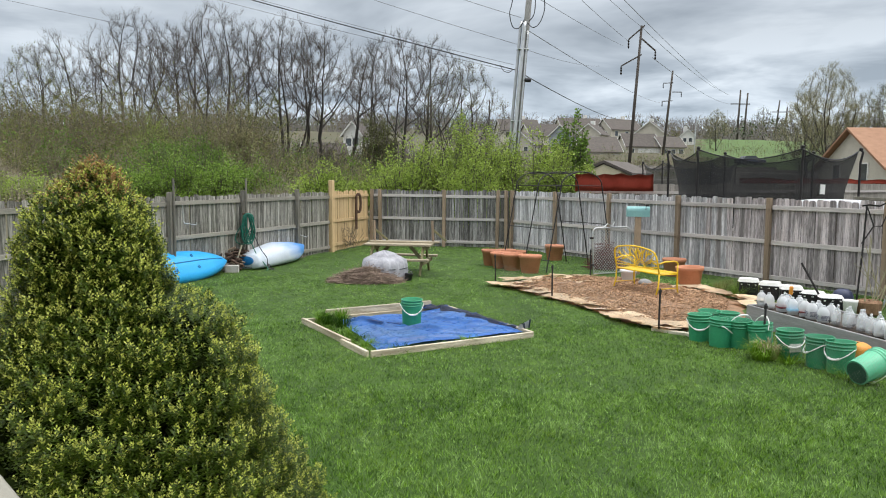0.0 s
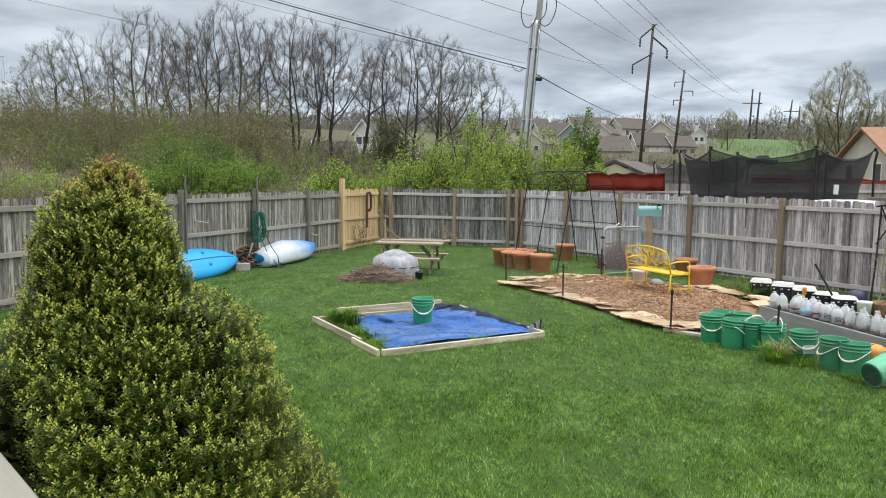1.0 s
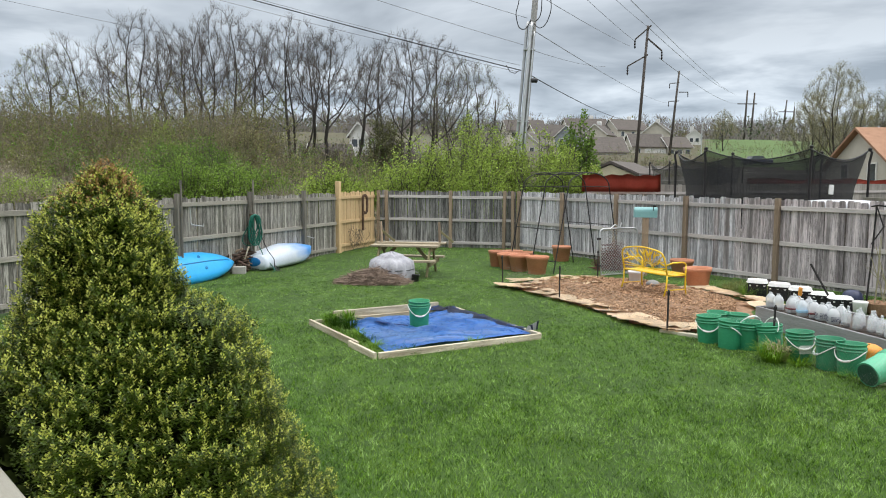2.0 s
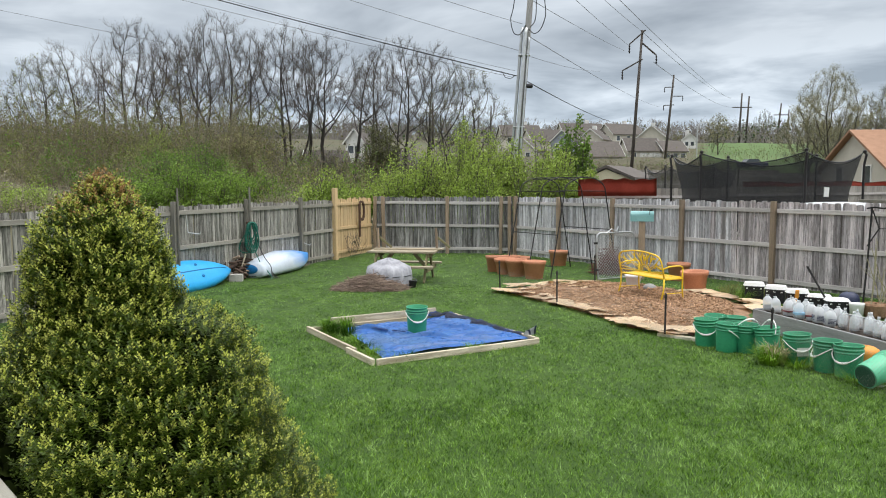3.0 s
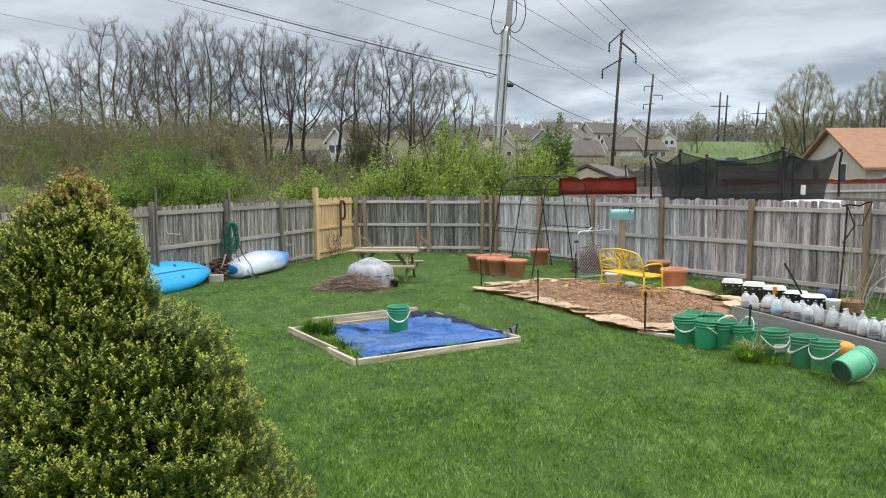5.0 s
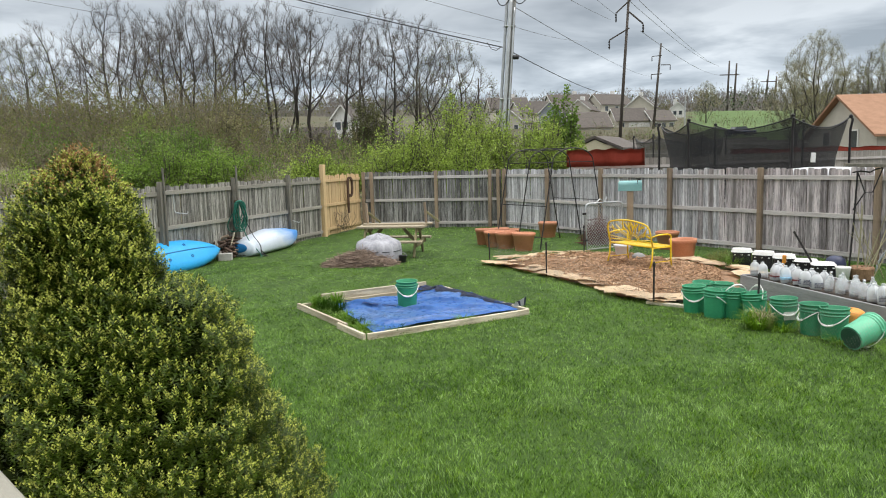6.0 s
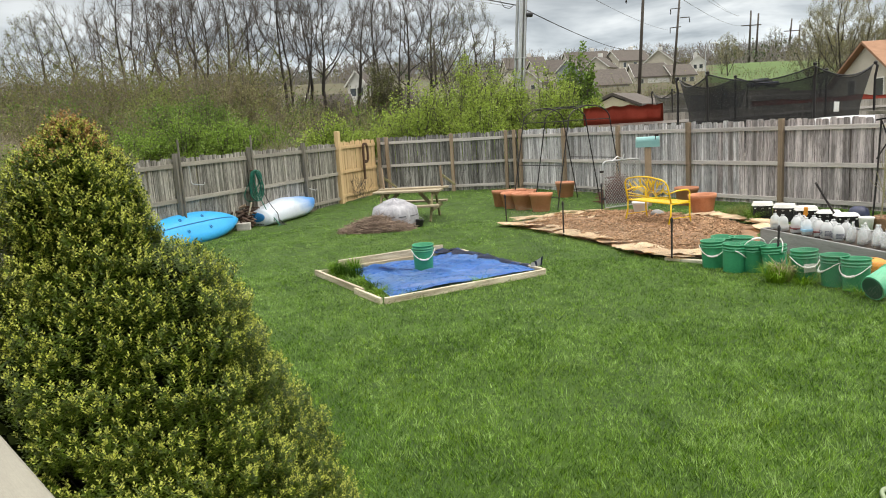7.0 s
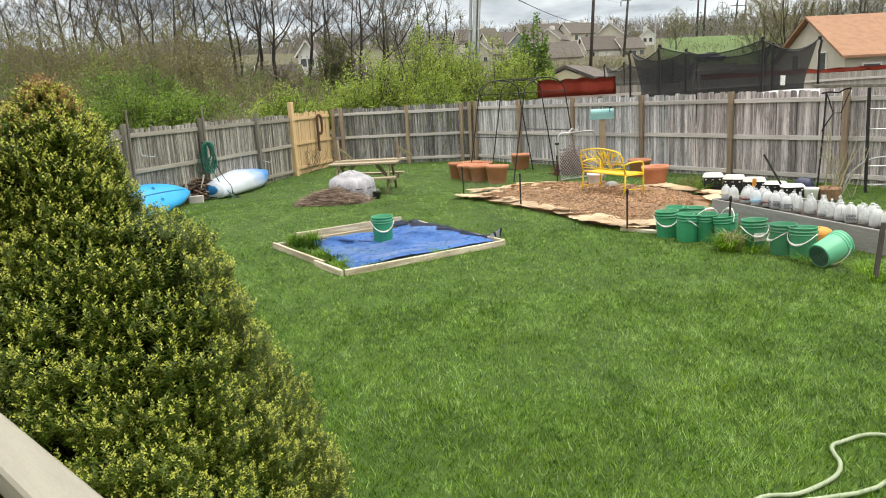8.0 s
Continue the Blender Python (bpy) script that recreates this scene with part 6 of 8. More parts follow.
# ---- picnic table with an upturned bench ----
def picnic_table():
    ob = thing("picnic_table", "low weathered wooden picnic table on the lawn", "table", m=pose(-1.19, 16.95, 0, 0, 0, -9) @ Matrix.Diagonal((0.94, 1.0, 1.2, 1)))
    for i in range(4):
        bm = bmesh.new()
        box(bm, 1.64, 0.135, 0.035, Matrix.Translation((0, -0.217 + i * 0.145, 0.55)), 0.004)
        part("table_board", bm, M_table, ob)
    for s in (-1, 1):
        bm = bmesh.new()
        box(bm, 1.42, 0.20, 0.035, Matrix.Translation((0.12, s * 0.55, 0.30)), 0.004)
        part("seat_board", bm, M_table, ob)
    for x in (-0.62, 0.62):
        for s in (-1, 1):
            bm = bmesh.new()
            beam(bm, (x, s * 0.56, 0.0), (x, s * 0.16, 0.53), 0.045, 0.085, 0.004)
            part("leg", bm, M_tableleg, ob)
        bm = bmesh.new()
        box(bm, 0.045, 1.22, 0.085, Matrix.Translation((x + 0.047, 0, 0.24)), 0.004)
        part("seat_support", bm, M_tableleg, ob)
        bm = bmesh.new()
        box(bm, 0.045, 0.52, 0.075, Matrix.Translation((x + 0.047, 0, 0.494)), 0.004)
        part("top_support", bm, M_tableleg, ob)
        bm = bmesh.new()
        beam(bm, (x * 0.97, 0, 0.22), (x * 0.42, 0, 0.52), 0.045, 0.07, 0.004)
        part("brace", bm, M_tableleg, ob)
    up = thing("upturned_bench", "weathered wooden bench lying upside down on the picnic table", "bench", m=pose(-1.08, 17.12, 0.682, 0, 0, -7))
    bm = bmesh.new()
    box(bm, 1.60, 0.22, 0.035, Matrix.Translation((0, 0, 0.0175)), 0.004)
    part("seat", bm, M_table, up)
    for x in (-0.70, 0.66):
        bm = bmesh.new()
        beam(bm, (x, 0.0, 0.035), (x - 0.03, 0.03, 0.50), 0.04, 0.055, 0.004)
        part("leg", bm, M_post, up)
        bm = bmesh.new()
        beam(bm, (x - 0.01, 0.02, 0.30), (x + 0.30, 0.02, 0.05), 0.03, 0.05, 0.004)
        part("brace", bm, M_tableleg, up)


picnic_table()


# ---- covered fire pit and stick pile ----
def covered_pit():
    bm = bmesh.new()
    prof = [(0.515, 0.0), (0.54, 0.05), (0.545, 0.20), (0.535, 0.30), (0.49, 0.385), (0.40, 0.435), (0.29, 0.475), (0.285, 0.495), (0.16, 0.53), (0.05, 0.56), (0.01, 0.565)]
    seg = 60
    rings = []
    for r, z in prof:
        ring = []
        for k in range(seg):
            a = 2 * math.pi * k / seg
            pl = 0.022 * math.sin(a * 13 + z * 4) + 0.014 * math.sin(a * 29 + z * 11) + 0.03 * noise.noise(Vector((math.cos(a) * 2, math.sin(a) * 2, z * 6)))
            rr = r + pl * (1 if z < 0.4 else 0.4)
            ring.append(bm.verts.new((rr * math.cos(a), rr * math.sin(a), z + 0.015 * math.sin(a * 7) * (z > 0.2))))
        rings.append(ring)
    for u, v in zip(rings, rings[1:]):
        for k in range(seg):
            bm.faces.new((u[k], u[(k + 1) % seg], v[(k + 1) % seg], v[k]))
    bm.faces.new(rings[-1])
    ob = thing("covered_fire_pit", "round fire pit under a grey vinyl cover", "fire pit", m=pose(-1.43, 15.86, 0.0) @ Matrix.Diagonal((0.89, 0.89, 1.08, 1)))
    part("cover", bm, M_cover, ob, smooth=True)
    bm = bmesh.new()
    tube(bm, arc(0, 0, 0.545, 0, 354, 60, 0.24), 0.008, 5, closed=True)
    part("drawstring", bm, M_black, ob)
    can = thing("ash_can", "small dented black metal can beside the stick heap", "can", m=pose(-0.92, 15.66, 0, 0, 8, 20))
    bm = bmesh.new()
    lathe(bm, [(0.06, 0.0), (0.075, 0.005), (0.085, 0.15), (0.09, 0.155), (0.082, 0.16), (0.07, 0.02), (0.01, 0.018)], 16, cap_first=True)
    body = part("body", bm, M_black, can, smooth=True)
    bm = bmesh.new()
    tube(bm, [(0.088 * math.cos(t), 0.03, 0.14 + 0.07 * math.sin(t)) for t in [math.pi * k / 10 for k in range(11)]], 0.004, 5)
    part("handle", bm, M_galv, body)


covered_pit()


def stick_pile(x, y, rx, ry, tall, n, seed, mat=M_stick, label="low heap of dry brown sticks on the lawn"):
    rng = np.random.default_rng(seed)
    a, r = rng.uniform(0, 2 * math.pi, n), np.sqrt(rng.uniform(0, 1, n))
    c = np.stack([np.cos(a) * r * rx, np.sin(a) * r * ry, tall * (1 - r ** 1.5) * rng.uniform(0.1, 1, n) + 0.02], axis=1)
    d = rng.normal(0, 1, (n, 3)) * np.array([[1.0, 0.6, 0.16]])
    d /= np.linalg.norm(d, axis=1)[:, None]
    L = rng.uniform(0.06, 0.26, n)[:, None]
    p0, p1 = c - d * L, c + d * L
    p0[:, 2], p1[:, 2] = np.maximum(p0[:, 2], 0.012), np.maximum(p1[:, 2], 0.012)
    v, f = bars_mesh(p0, p1, rng.uniform(0.003, 0.009, n), rng.uniform(0.002, 0.006, n), 4)
    o = new("stick_pile", raw_mesh("stick_pile", v, f, [mat]))
    o.matrix_basis = pose(x, y, 0)
    return tagged(o, label, "stick pile", kind="stuff")


stick_pile(-1.76, 15.36, 0.68, 0.34, 0.31, 2400, 8)
stick_pile(3.72, 17.95, 0.36, 0.30, 0.75, 700, 9, material("maroon_twig", (0.075, 0.026, 0.024), (0.17, 0.065, 0.055), 6, 0.9, 0.2, island=0.35), "heap of dark reddish dead stems behind the gate panel")


# ---- kayaks, firewood, hose on the side fence ----
def kayak_mesh(bm, length, wide, deep, n=40, seg=20, flat=0.75):
    rings = []
    for i in range(n + 1):
        t = -1 + 2 * i / n
        w = wide / 2 * max(0.015, (1 - abs(t) ** 2.3)) ** 0.8
        dp = deep * max(0.04, (1 - abs(t) ** 3.2)) ** 0.6
        rock = 0.10 * t * t * deep
        ring = []
        for k in range(seg):
            a = 2 * math.pi * k / seg
            cx, cz = math.cos(a), math.sin(a)
            zz = (abs(cz) ** flat) * math.copysign(1, cz)
            zz = zz * dp * (0.62 if cz > 0 else 0.38)
            keel = 0.02 * math.exp(-(cx / 0.12) ** 2) * (cz > 0) - 0.018 * math.exp(-((abs(cx) - 0.45) / 0.08) ** 2) * (cz > 0)
            ring.append(bm.verts.new((t * length / 2, cx * w, zz + rock * (-1) + keel * (w / wide * 2))))
        rings.append(ring)
    for u, v in zip(rings, rings[1:]):
        for k in range(seg):
            bm.faces.new((u[k], u[(k + 1) % seg], v[(k + 1) % seg], v[k]))
    bm.faces.new(rings[0][::-1])
    bm.faces.new(rings[-1])
    bmesh.ops.recalc_face_normals(bm, faces=bm.faces)


FDIR = 70.2  # degrees of the side fence's direction
kay = thing("kayak", "bright blue plastic kayak leaning on its side by the fence", "kayak", m=pose(-5.58, 15.22, 0.29, 0, 0, FDIR) @ pose(0, 0, 0, 48, 0, 0) @ Matrix.Diagonal((1, 1, 0.85, 1)))
bm = bmesh.new()
kayak_mesh(bm, 3.1, 0.76, 0.34)
hull = part("hull", bm, M_kayak, kay, smooth=True)
# the seam groove's shade, drawn as a dark raised line
bm = bmesh.new()
tube(bm, [(t * 1.5, 0.0, 0.232 * (1 - abs(t) ** 3.2) ** 0.6 - 0.034 * t * t) for t in [i / 12 - 1 for i in range(25)] if abs(t) < 0.97], 0.012, 6)
part("seam_shade_line", bm, M_kayak_dark, hull)
# discs in the dark blue give the shade inside the scuppers
for x, y in ((0.32, 0.15), (0.32, -0.15), (-0.36, 0.15), (-0.36, -0.15)):
    bm = bmesh.new()
    z = 0.205 * (1 - abs(x / 1.55) ** 3.2) ** 0.6
    lathe(bm, [(0.01, z - 0.01), (0.034, z - 0.008), (0.036, z + 0.006), (0.028, z + 0.006)], 12, Matrix.Translation((x, y, 0.0)))
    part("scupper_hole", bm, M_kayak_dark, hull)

M_kayak_two = material("white_to_blue_plastic", (0.50, 0.56, 0.64), (0.62, 0.68, 0.75), 2, 0.35, 0.05, spec=0.5)
kn, kl = M_kayak_two.node_tree.nodes, M_kayak_two.node_tree.links
ksrc = kn["Principled BSDF"].inputs["Base Color"].links[0].from_socket
kco = kn.new("ShaderNodeTexCoord")
ksep = kn.new("ShaderNodeSeparateXYZ")
kl.new(kco.outputs["Object"], ksep.inputs[0])
kmap = kn.new("ShaderNodeMapping")
kmap.inputs["Scale"].default_value = (1.5, 9, 9)
kl.new(kco.outputs["Object"], kmap.inputs[0])
kstreak = kn.new("ShaderNodeTexNoise")
kstreak.inputs["Scale"].default_value = 1.0
kl.new(kmap.outputs[0], kstreak.inputs["Vector"])
kup = kn.new("ShaderNodeMath")
kup.operation = "MULTIPLY_ADD"
kup.inputs[1].default_value = 1.3
kl.new(ksep.outputs[2], kup.inputs[0])
kl.new(ksep.outputs[0], kup.inputs[2])
kabs = kn.new("ShaderNodeMath")
kabs.operation = "MULTIPLY_ADD"
kabs.inputs[1].default_value = 1.1
kl.new(kstreak.outputs["Fac"], kabs.inputs[0])
kl.new(kup.outputs[0], kabs.inputs[2])
krng = kn.new("ShaderNodeMapRange")
krng.inputs["From Min"].default_value = 2.1
krng.inputs["From Max"].default_value = 3.3
kl.new(kabs.outputs[0], krng.inputs["Value"])
kmix = kn.new("ShaderNodeMix")
kmix.data_type = "RGBA"
kmix.inputs["B"].default_value = (0.06, 0.28, 0.70, 1)
kl.new(krng.outputs[0], kmix.inputs["Factor"])
kl.new(ksrc, kmix.inputs["A"])
kl.new(kmix.outputs["Result"], kn["Principled BSDF"].inputs["Base Color"])
kay2 = thing("kayak", "white kayak with a blue bow lying hull up by the fence", "kayak", m=pose(-4.74, 17.22, 0.0, 0, 0, 74))
bm = bmesh.new()
rings, seg = [], 22
for i in range(37):
    x = 2.78 * i / 36
    w = float(np.interp(x, (0, 0.06, 0.4, 1.2, 2.0, 2.5, 2.7, 2.78), (0.31, 0.335, 0.38, 0.41, 0.33, 0.17, 0.07, 0.015)))
    top = float(np.interp(x, (0, 0.06, 0.4, 1.2, 2.0, 2.5, 2.78), (0.37, 0.40, 0.45, 0.55, 0.49, 0.41, 0.37)))
    low = float(np.interp(x, (0, 0.3, 1.8, 2.4, 2.78), (0.02, 0.0, 0.0, 0.12, 0.33)))
    ring = []
    for k in range(seg):
        a = 2 * math.pi * k / seg
        c, q = math.cos(a), math.sin(a)
        rise = (top - low) * 0.72 if q > 0 else (top - low) * 0.28
        keel = 0.018 * math.exp(-(c / 0.14) ** 2) * (q > 0)
        ring.append(bm.verts.new((x, w * math.copysign(abs(c) ** 0.8, c), low + (top - low) * 0.28 + rise * math.copysign(abs(q) ** 0.85, q) + keel)))
    rings.append(ring)
for a, b in zip(rings, rings[1:]):
    for k in range(seg):
        bm.faces.new((a[k], a[(k + 1) % seg], b[(k + 1) % seg], b[k]))
bm.faces.new(rings[0][::-1])
bm.faces.new(rings[-1])
bmesh.ops.recalc_face_normals(bm, faces=bm.faces)
hull = part("hull", bm, M_kayak_two, kay2, smooth=True)
bm = bmesh.new()
lathe(bm, [(0.01, 0.012), (0.19, 0.012), (0.21, 0.004), (0.21, -0.004)], 24, pose(-0.006, 0.05, 0.22, 0, -90, 0) @ Matrix.Diagonal((0.52, 1.0, 1, 1)))
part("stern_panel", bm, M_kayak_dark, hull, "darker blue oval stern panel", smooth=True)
bm = bmesh.new()
for k in range(5):
    box(bm, 0.006, 0.030, 0.022, Matrix.Translation((-0.004, 0.06 - k * 0.04, 0.055)))
part("print", bm, M_black, hull, "small black print")
for x, y in ((1.35, 0.12), (1.6, 0.12), (1.8, 0.10)):
    bm = bmesh.new()
    lathe(bm, [(0.005, 0.0), (0.03, 0.0), (0.032, 0.012), (0.024, 0.012)], 10, Matrix.Translation((x, -y, 0.49)) @ Matrix.Diagonal((1.6, 0.8, 1, 1)))
    part("scupper_hole", bm, M_kayak, hull)
bm = bmesh.new()
tube(bm, smooth_line([(0.14, -0.02, 1.20), (0.16, -0.10, 0.80), (0.20, -0.22, 0.50), (0.20, -0.39, 0.28), (0.19, -0.42, 0.10), (0.26, -0.49, 0.02)]), 0.010, 6)
tube(bm, smooth_line([(0.19, -0.42, 0.16), (0.10, -0.51, 0.03), (0.22, -0.57, 0.02), (0.32, -0.45, 0.03), (0.20, -0.43, 0.13), (0.13, -0.46, 0.02)]), 0.010, 6)
part("strap", bm, M_black, kay2, "dark cord tied over the hull")

# firewood on a concrete block
M_logbark = material("dark_log_bark", (0.035, 0.022, 0.017), (0.12, 0.078, 0.058), 9, 0.95, 0.5, vary=0.3)
wood = random.Random(6)
for i in range(54):
    bm = bmesh.new()
    L = wood.uniform(0.28, 0.48)
    r = wood.uniform(0.015, 0.036)
    lathe(bm, [(r * wood.uniform(0.85, 1.1), -L / 2), (r, 0), (r * wood.uniform(0.8, 1.05), L / 2)], 7, None, True, True)
    o = part("firewood_log", bm, M_logbark if i % 4 else M_post, None)
    lay = i // 7
    o.matrix_basis = pose(-5.12 + wood.uniform(-0.18, 0.2), 16.98 + wood.uniform(-0.12, 0.3), 0.04 + lay * 0.062, 90 + wood.uniform(-24, 24), 0, wood.uniform(20, 150))
    tagged(o, "split brown firewood log in the heap by the fence", "firewood", "firewood heap")
for foot, top, mat in (((-5.28, 16.95), (-5.54, 17.0), M_bark), ((-5.12, 17.0), (-5.42, 17.1), M_bark), ((-5.12, 17.12), (-5.17, 17.22), M_post_grey), ((-5.05, 17.12), (-4.85, 17.2), M_lumber)):
    rise = Vector((top[0] - foot[0], top[1] - foot[1], 0.62))
    bm = bmesh.new()
    box(bm, 0.085, 0.03, 0.62, Matrix.Translation((0, 0, 0.31)), 0.004)
    o = part("scrap_board", bm, mat, None)
    o.matrix_basis = Matrix.Translation((*foot, 0)) @ rise.to_track_quat("Z", "Y").to_matrix().to_4x4()
    tagged(o, "short dark weathered board standing in the firewood heap" if mat is M_bark else "short pale scrap board standing in the firewood heap", "board", "scrap boards")
bm = bmesh.new()
box(bm, 0.30, 0.19, 0.17, Matrix.Translation((0, 0, 0.085)), 0.008)
o = part("concrete_block", bm, M_concrete, None)
o.matrix_basis = pose(-4.96, 16.72, 0, 0, 0, 8)
tagged(o, "pale concrete block at the foot of the firewood", "block")


def hose_coil():
    rnd = random.Random(2)
    ob = thing("garden_hose", "dark green garden hose hung in loops on the fence post", "hose", m=pose(-4.78, 17.36, 1.28, 0, 0, 28))
    for i in range(12):
        w, h = rnd.uniform(0.05, 0.15), rnd.uniform(0.40, 0.74)
        cx, cy = rnd.uniform(-0.13, 0.13), -0.03 - 0.014 * i
        skew, bulge = rnd.uniform(-0.06, 0.06), rnd.uniform(0.1, 0.5)
        bm = bmesh.new()
        pts = []
        for k in range(24):
            a = 2 * math.pi * k / 24
            pts.append((cx * (0.35 - 0.65 * math.sin(a)) + w * math.cos(a) * (1 - bulge * math.sin(a)) + skew * math.sin(2 * a), cy + 0.012 * math.sin(3 * a + i), -h / 2 + h / 2 * math.sin(a) + 0.04))
        tube(bm, pts, 0.011, 6, closed=True)
        part("loop", bm, M_hose, ob, smooth=True)
    bm = bmesh.new()
    tube(bm, [(0.05, -0.1, -0.6), (0.16, -0.18, -0.9), (0.3, -0.3, -1.1), (0.36, -0.5, -1.24), (0.3, -0.55, -1.26)], 0.011, 6)
    part("loose_end", bm, M_hose, ob)
    bm = bmesh.new()
    box(bm, 0.2, 0.06, 0.06, Matrix.Translation((0, 0.0, 0.02)), 0.01)
    part("hanger", bm, M_rust, ob)


hose_coil()
# small shepherd hook on the side fence, and bird-feeder arm
bm = bmesh.new()
tube(bm, [(0, 0, 1.52), (0.01, 0, 1.20), (0.03, -0.02, 1.16), (0.24, -0.1, 1.13), (0.25, -0.1, 1.18)], 0.008, 6)
o = part("metal_bracket", bm, M_galv, None)
o.matrix_basis = pose(-5.42, 15.02, 0.06, 0, 0, 25)
tagged(o, "bent galvanised bracket fixed to the side fence", "bracket", "fence brackets")
bm = bmesh.new()
tube(bm, [(0, 0, 0.66), (0.02, -0.02, 0.63), (0.22, -0.06, 0.56), (0.24, -0.06, 0.60)], 0.010, 6)
o = part("metal_bracket", bm, M_galv, None)
o.matrix_basis = pose(-4.10, 19.85, 0, 0, 0, 40)
tagged(o, "bent galvanised bracket fixed to the side fence", "bracket", "fence brackets")
# a dead vine clinging to the new gate
rv = np.random.default_rng(31)
v0, v1 = [], []
for k in range(26):
    p = np.array([-3.08 + rv.uniform(-0.12, 0.2), 22.15 + rv.uniform(-0.1, 0.15), rv.uniform(0.0, 0.25)])
    for q in range(5):
        e = p + np.array([rv.normal(0, 0.07), rv.normal(0, 0.05), rv.uniform(0.02, 0.17)])
        v0.append(p), v1.append(e)
        p = e
vv, vf = bars_mesh(np.array(v0), np.array(v1), np.full(len(v0), 0.005), np.full(len(v0), 0.004), 4)
tagged(new("dead_vine", raw_mesh("dead_vine", vv, vf, [M_twig])), "dry brown dead vine tangled at the foot of the gate", "vine", kind="stuff")
# dark strap hung on the gate
bm = bmesh.new()
pts = [(0, 0, -1.02), (0, 0, -0.3), (0.0, 0, 0.0), (0.05, 0, 0.05), (0.16, 0, 0.05), (0.22, 0, -0.05), (0.23, 0, -0.3), (0.2, 0, -0.46), (0.12, 0, -0.5), (0.05, 0, -0.46)]
for p, q in zip(pts, pts[1:]):
    beam(bm, p, q, 0.05, 0.075, 0.008)
o = part("iron_hook", bm, M_rust, None)
o.matrix_basis = pose(-2.92, 22.78, 1.6, 0, 0, 62)
tagged(o, "dark rusty looped iron hook hanging on the new gate", "hook")

# ---- arbour, pots, gate panel, mailbox ----
arb = thing("garden_arbor", "thin black metal arched garden arbor with slanting legs", "arbor")


def arb_bar(name, pts, r=0.011):
    bm = bmesh.new()
    tube(bm, pts, r * 1.3, 6)
    part(name, bm, M_iron, arb)


def hoop(p, q, rise, n=15):
    p, q = Vector(p), Vector(q)
    return [p.lerp(q, 0.5 - 0.5 * math.cos(math.pi * i / (n - 1))) + Vector((0, 0, rise * math.sin(math.pi * i / (n - 1)))) for i in range(n)]


# three arches in a row, their legs splayed to both sides
ARCH_TOP, ARCH_RISE = 2.0, 0.33
near_tops, far_tops, near_feet, far_feet, crowns = [], [], [], [], []
for k in range(3):
    nf, ff = Vector((1.26 + 0.46 * k, 18.42 - 0.655 * k, 0)), Vector((3.01 + 0.45 * k, 19.46 - 0.655 * k, 0))
    side = (ff - nf).normalized()
    mid = (nf + ff) / 2 + Vector((0, 0, ARCH_TOP))
    nt, ft = mid - side * 0.62, mid + side * 0.62
    arb_bar("leg", [nf, nf.lerp(nt, 0.5), nt])
    arb_bar("leg", [ff, ff.lerp(ft, 0.5), ft])
    arb_bar("hoop", hoop(nt, ft, ARCH_RISE))
    for group_of, v in ((near_feet, nf), (far_feet, ff), (near_tops, nt), (far_tops, ft), (crowns, mid + Vector((0, 0, ARCH_RISE)))):
        group_of.append(v)
for row in (near_tops, far_tops, crowns, [a.lerp(b, 0.32) + Vector((0, 0, 0.29)) for a, b in zip(near_tops, far_tops)]):
    arb_bar("cross_bar", row, 0.008)
for feet, tops, f in ((near_feet, near_tops, 0.50), (far_feet, far_tops, 0.54), (far_feet, far_tops, 0.13), (near_feet, near_tops, 0.14)):
    arb_bar("cross_bar", [a.lerp(b, f) for a, b in zip(feet, tops)], 0.008)


def pot(label, group="terracotta pots", mat=M_terra, r=0.25, h=0.4):
    ob = thing("flower_pot", label, "pot", group)
    bm = bmesh.new()
    lathe(bm, [(r * 0.70, 0.0), (r * 0.73, 0.01), (r * 0.93, h * 0.80), (r * 1.0, h * 0.82), (r * 1.03, h * 0.97), (r * 1.0, h), (r * 0.95, h * 0.99), (r * 0.88, h * 0.80), (r * 0.86, h * 0.74)], 30, cap_first=True)
    part("pot_body", bm, mat, ob, smooth=True)
    bm = bmesh.new()
    lathe(bm, [(0.01, h * 0.77), (r * 0.4, h * 0.765), (r * 0.87, h * 0.75)], 20)
    part("soil", bm, M_soil, ob)
    return ob


prnd = random.Random(7)
p0 = pot("empty terracotta-coloured plastic flower pot on the grass")
first = True
for x, y, k in ((0.99, 18.52, 1.0), (1.19, 17.98, 0.98), (1.36, 18.62, 1.0), (1.44, 17.58, 1.02), (1.80, 17.10, 1.06), (2.74, 19.82, 1.04), (1.62, 18.5, 0.95)):
    m = pose(x, y, 0, prnd.uniform(-2, 2), prnd.uniform(-2, 2), prnd.uniform(0, 360))
    if first:
        p0.matrix_basis, first = m, False
        p0.scale = (k, k, k)
    else:
        o = copy_thing(p0, m)
        o.scale = (k, k, k)
p1 = pot("large terracotta-coloured planter beside the yellow bench", r=0.29, h=0.46)
p1.matrix_basis = pose(4.80, 15.02, 0, 0, -2, 0) @ Matrix.Scale(0.93, 4)
copy_thing(p1, pose(4.99, 16.73, 0.0, 0, 0, 50) @ Matrix.Scale(0.95, 4))
p2 = pot("small off-white flower pot under the bench", "small pots", M_pinkwhite, 0.17, 0.26)
p2.matrix_basis = pose(3.68, 15.5, 0.03)
bm = bmesh.new()
bmesh.ops.create_icosphere(bm, subdivisions=3, radius=0.16)
for v in bm.verts:
    v.co = Vector((v.co.x * 1.2, v.co.y * 0.9, max(-0.06, v.co.z * 0.8))) * (1 + 0.15 * noise.noise(v.co * 6))
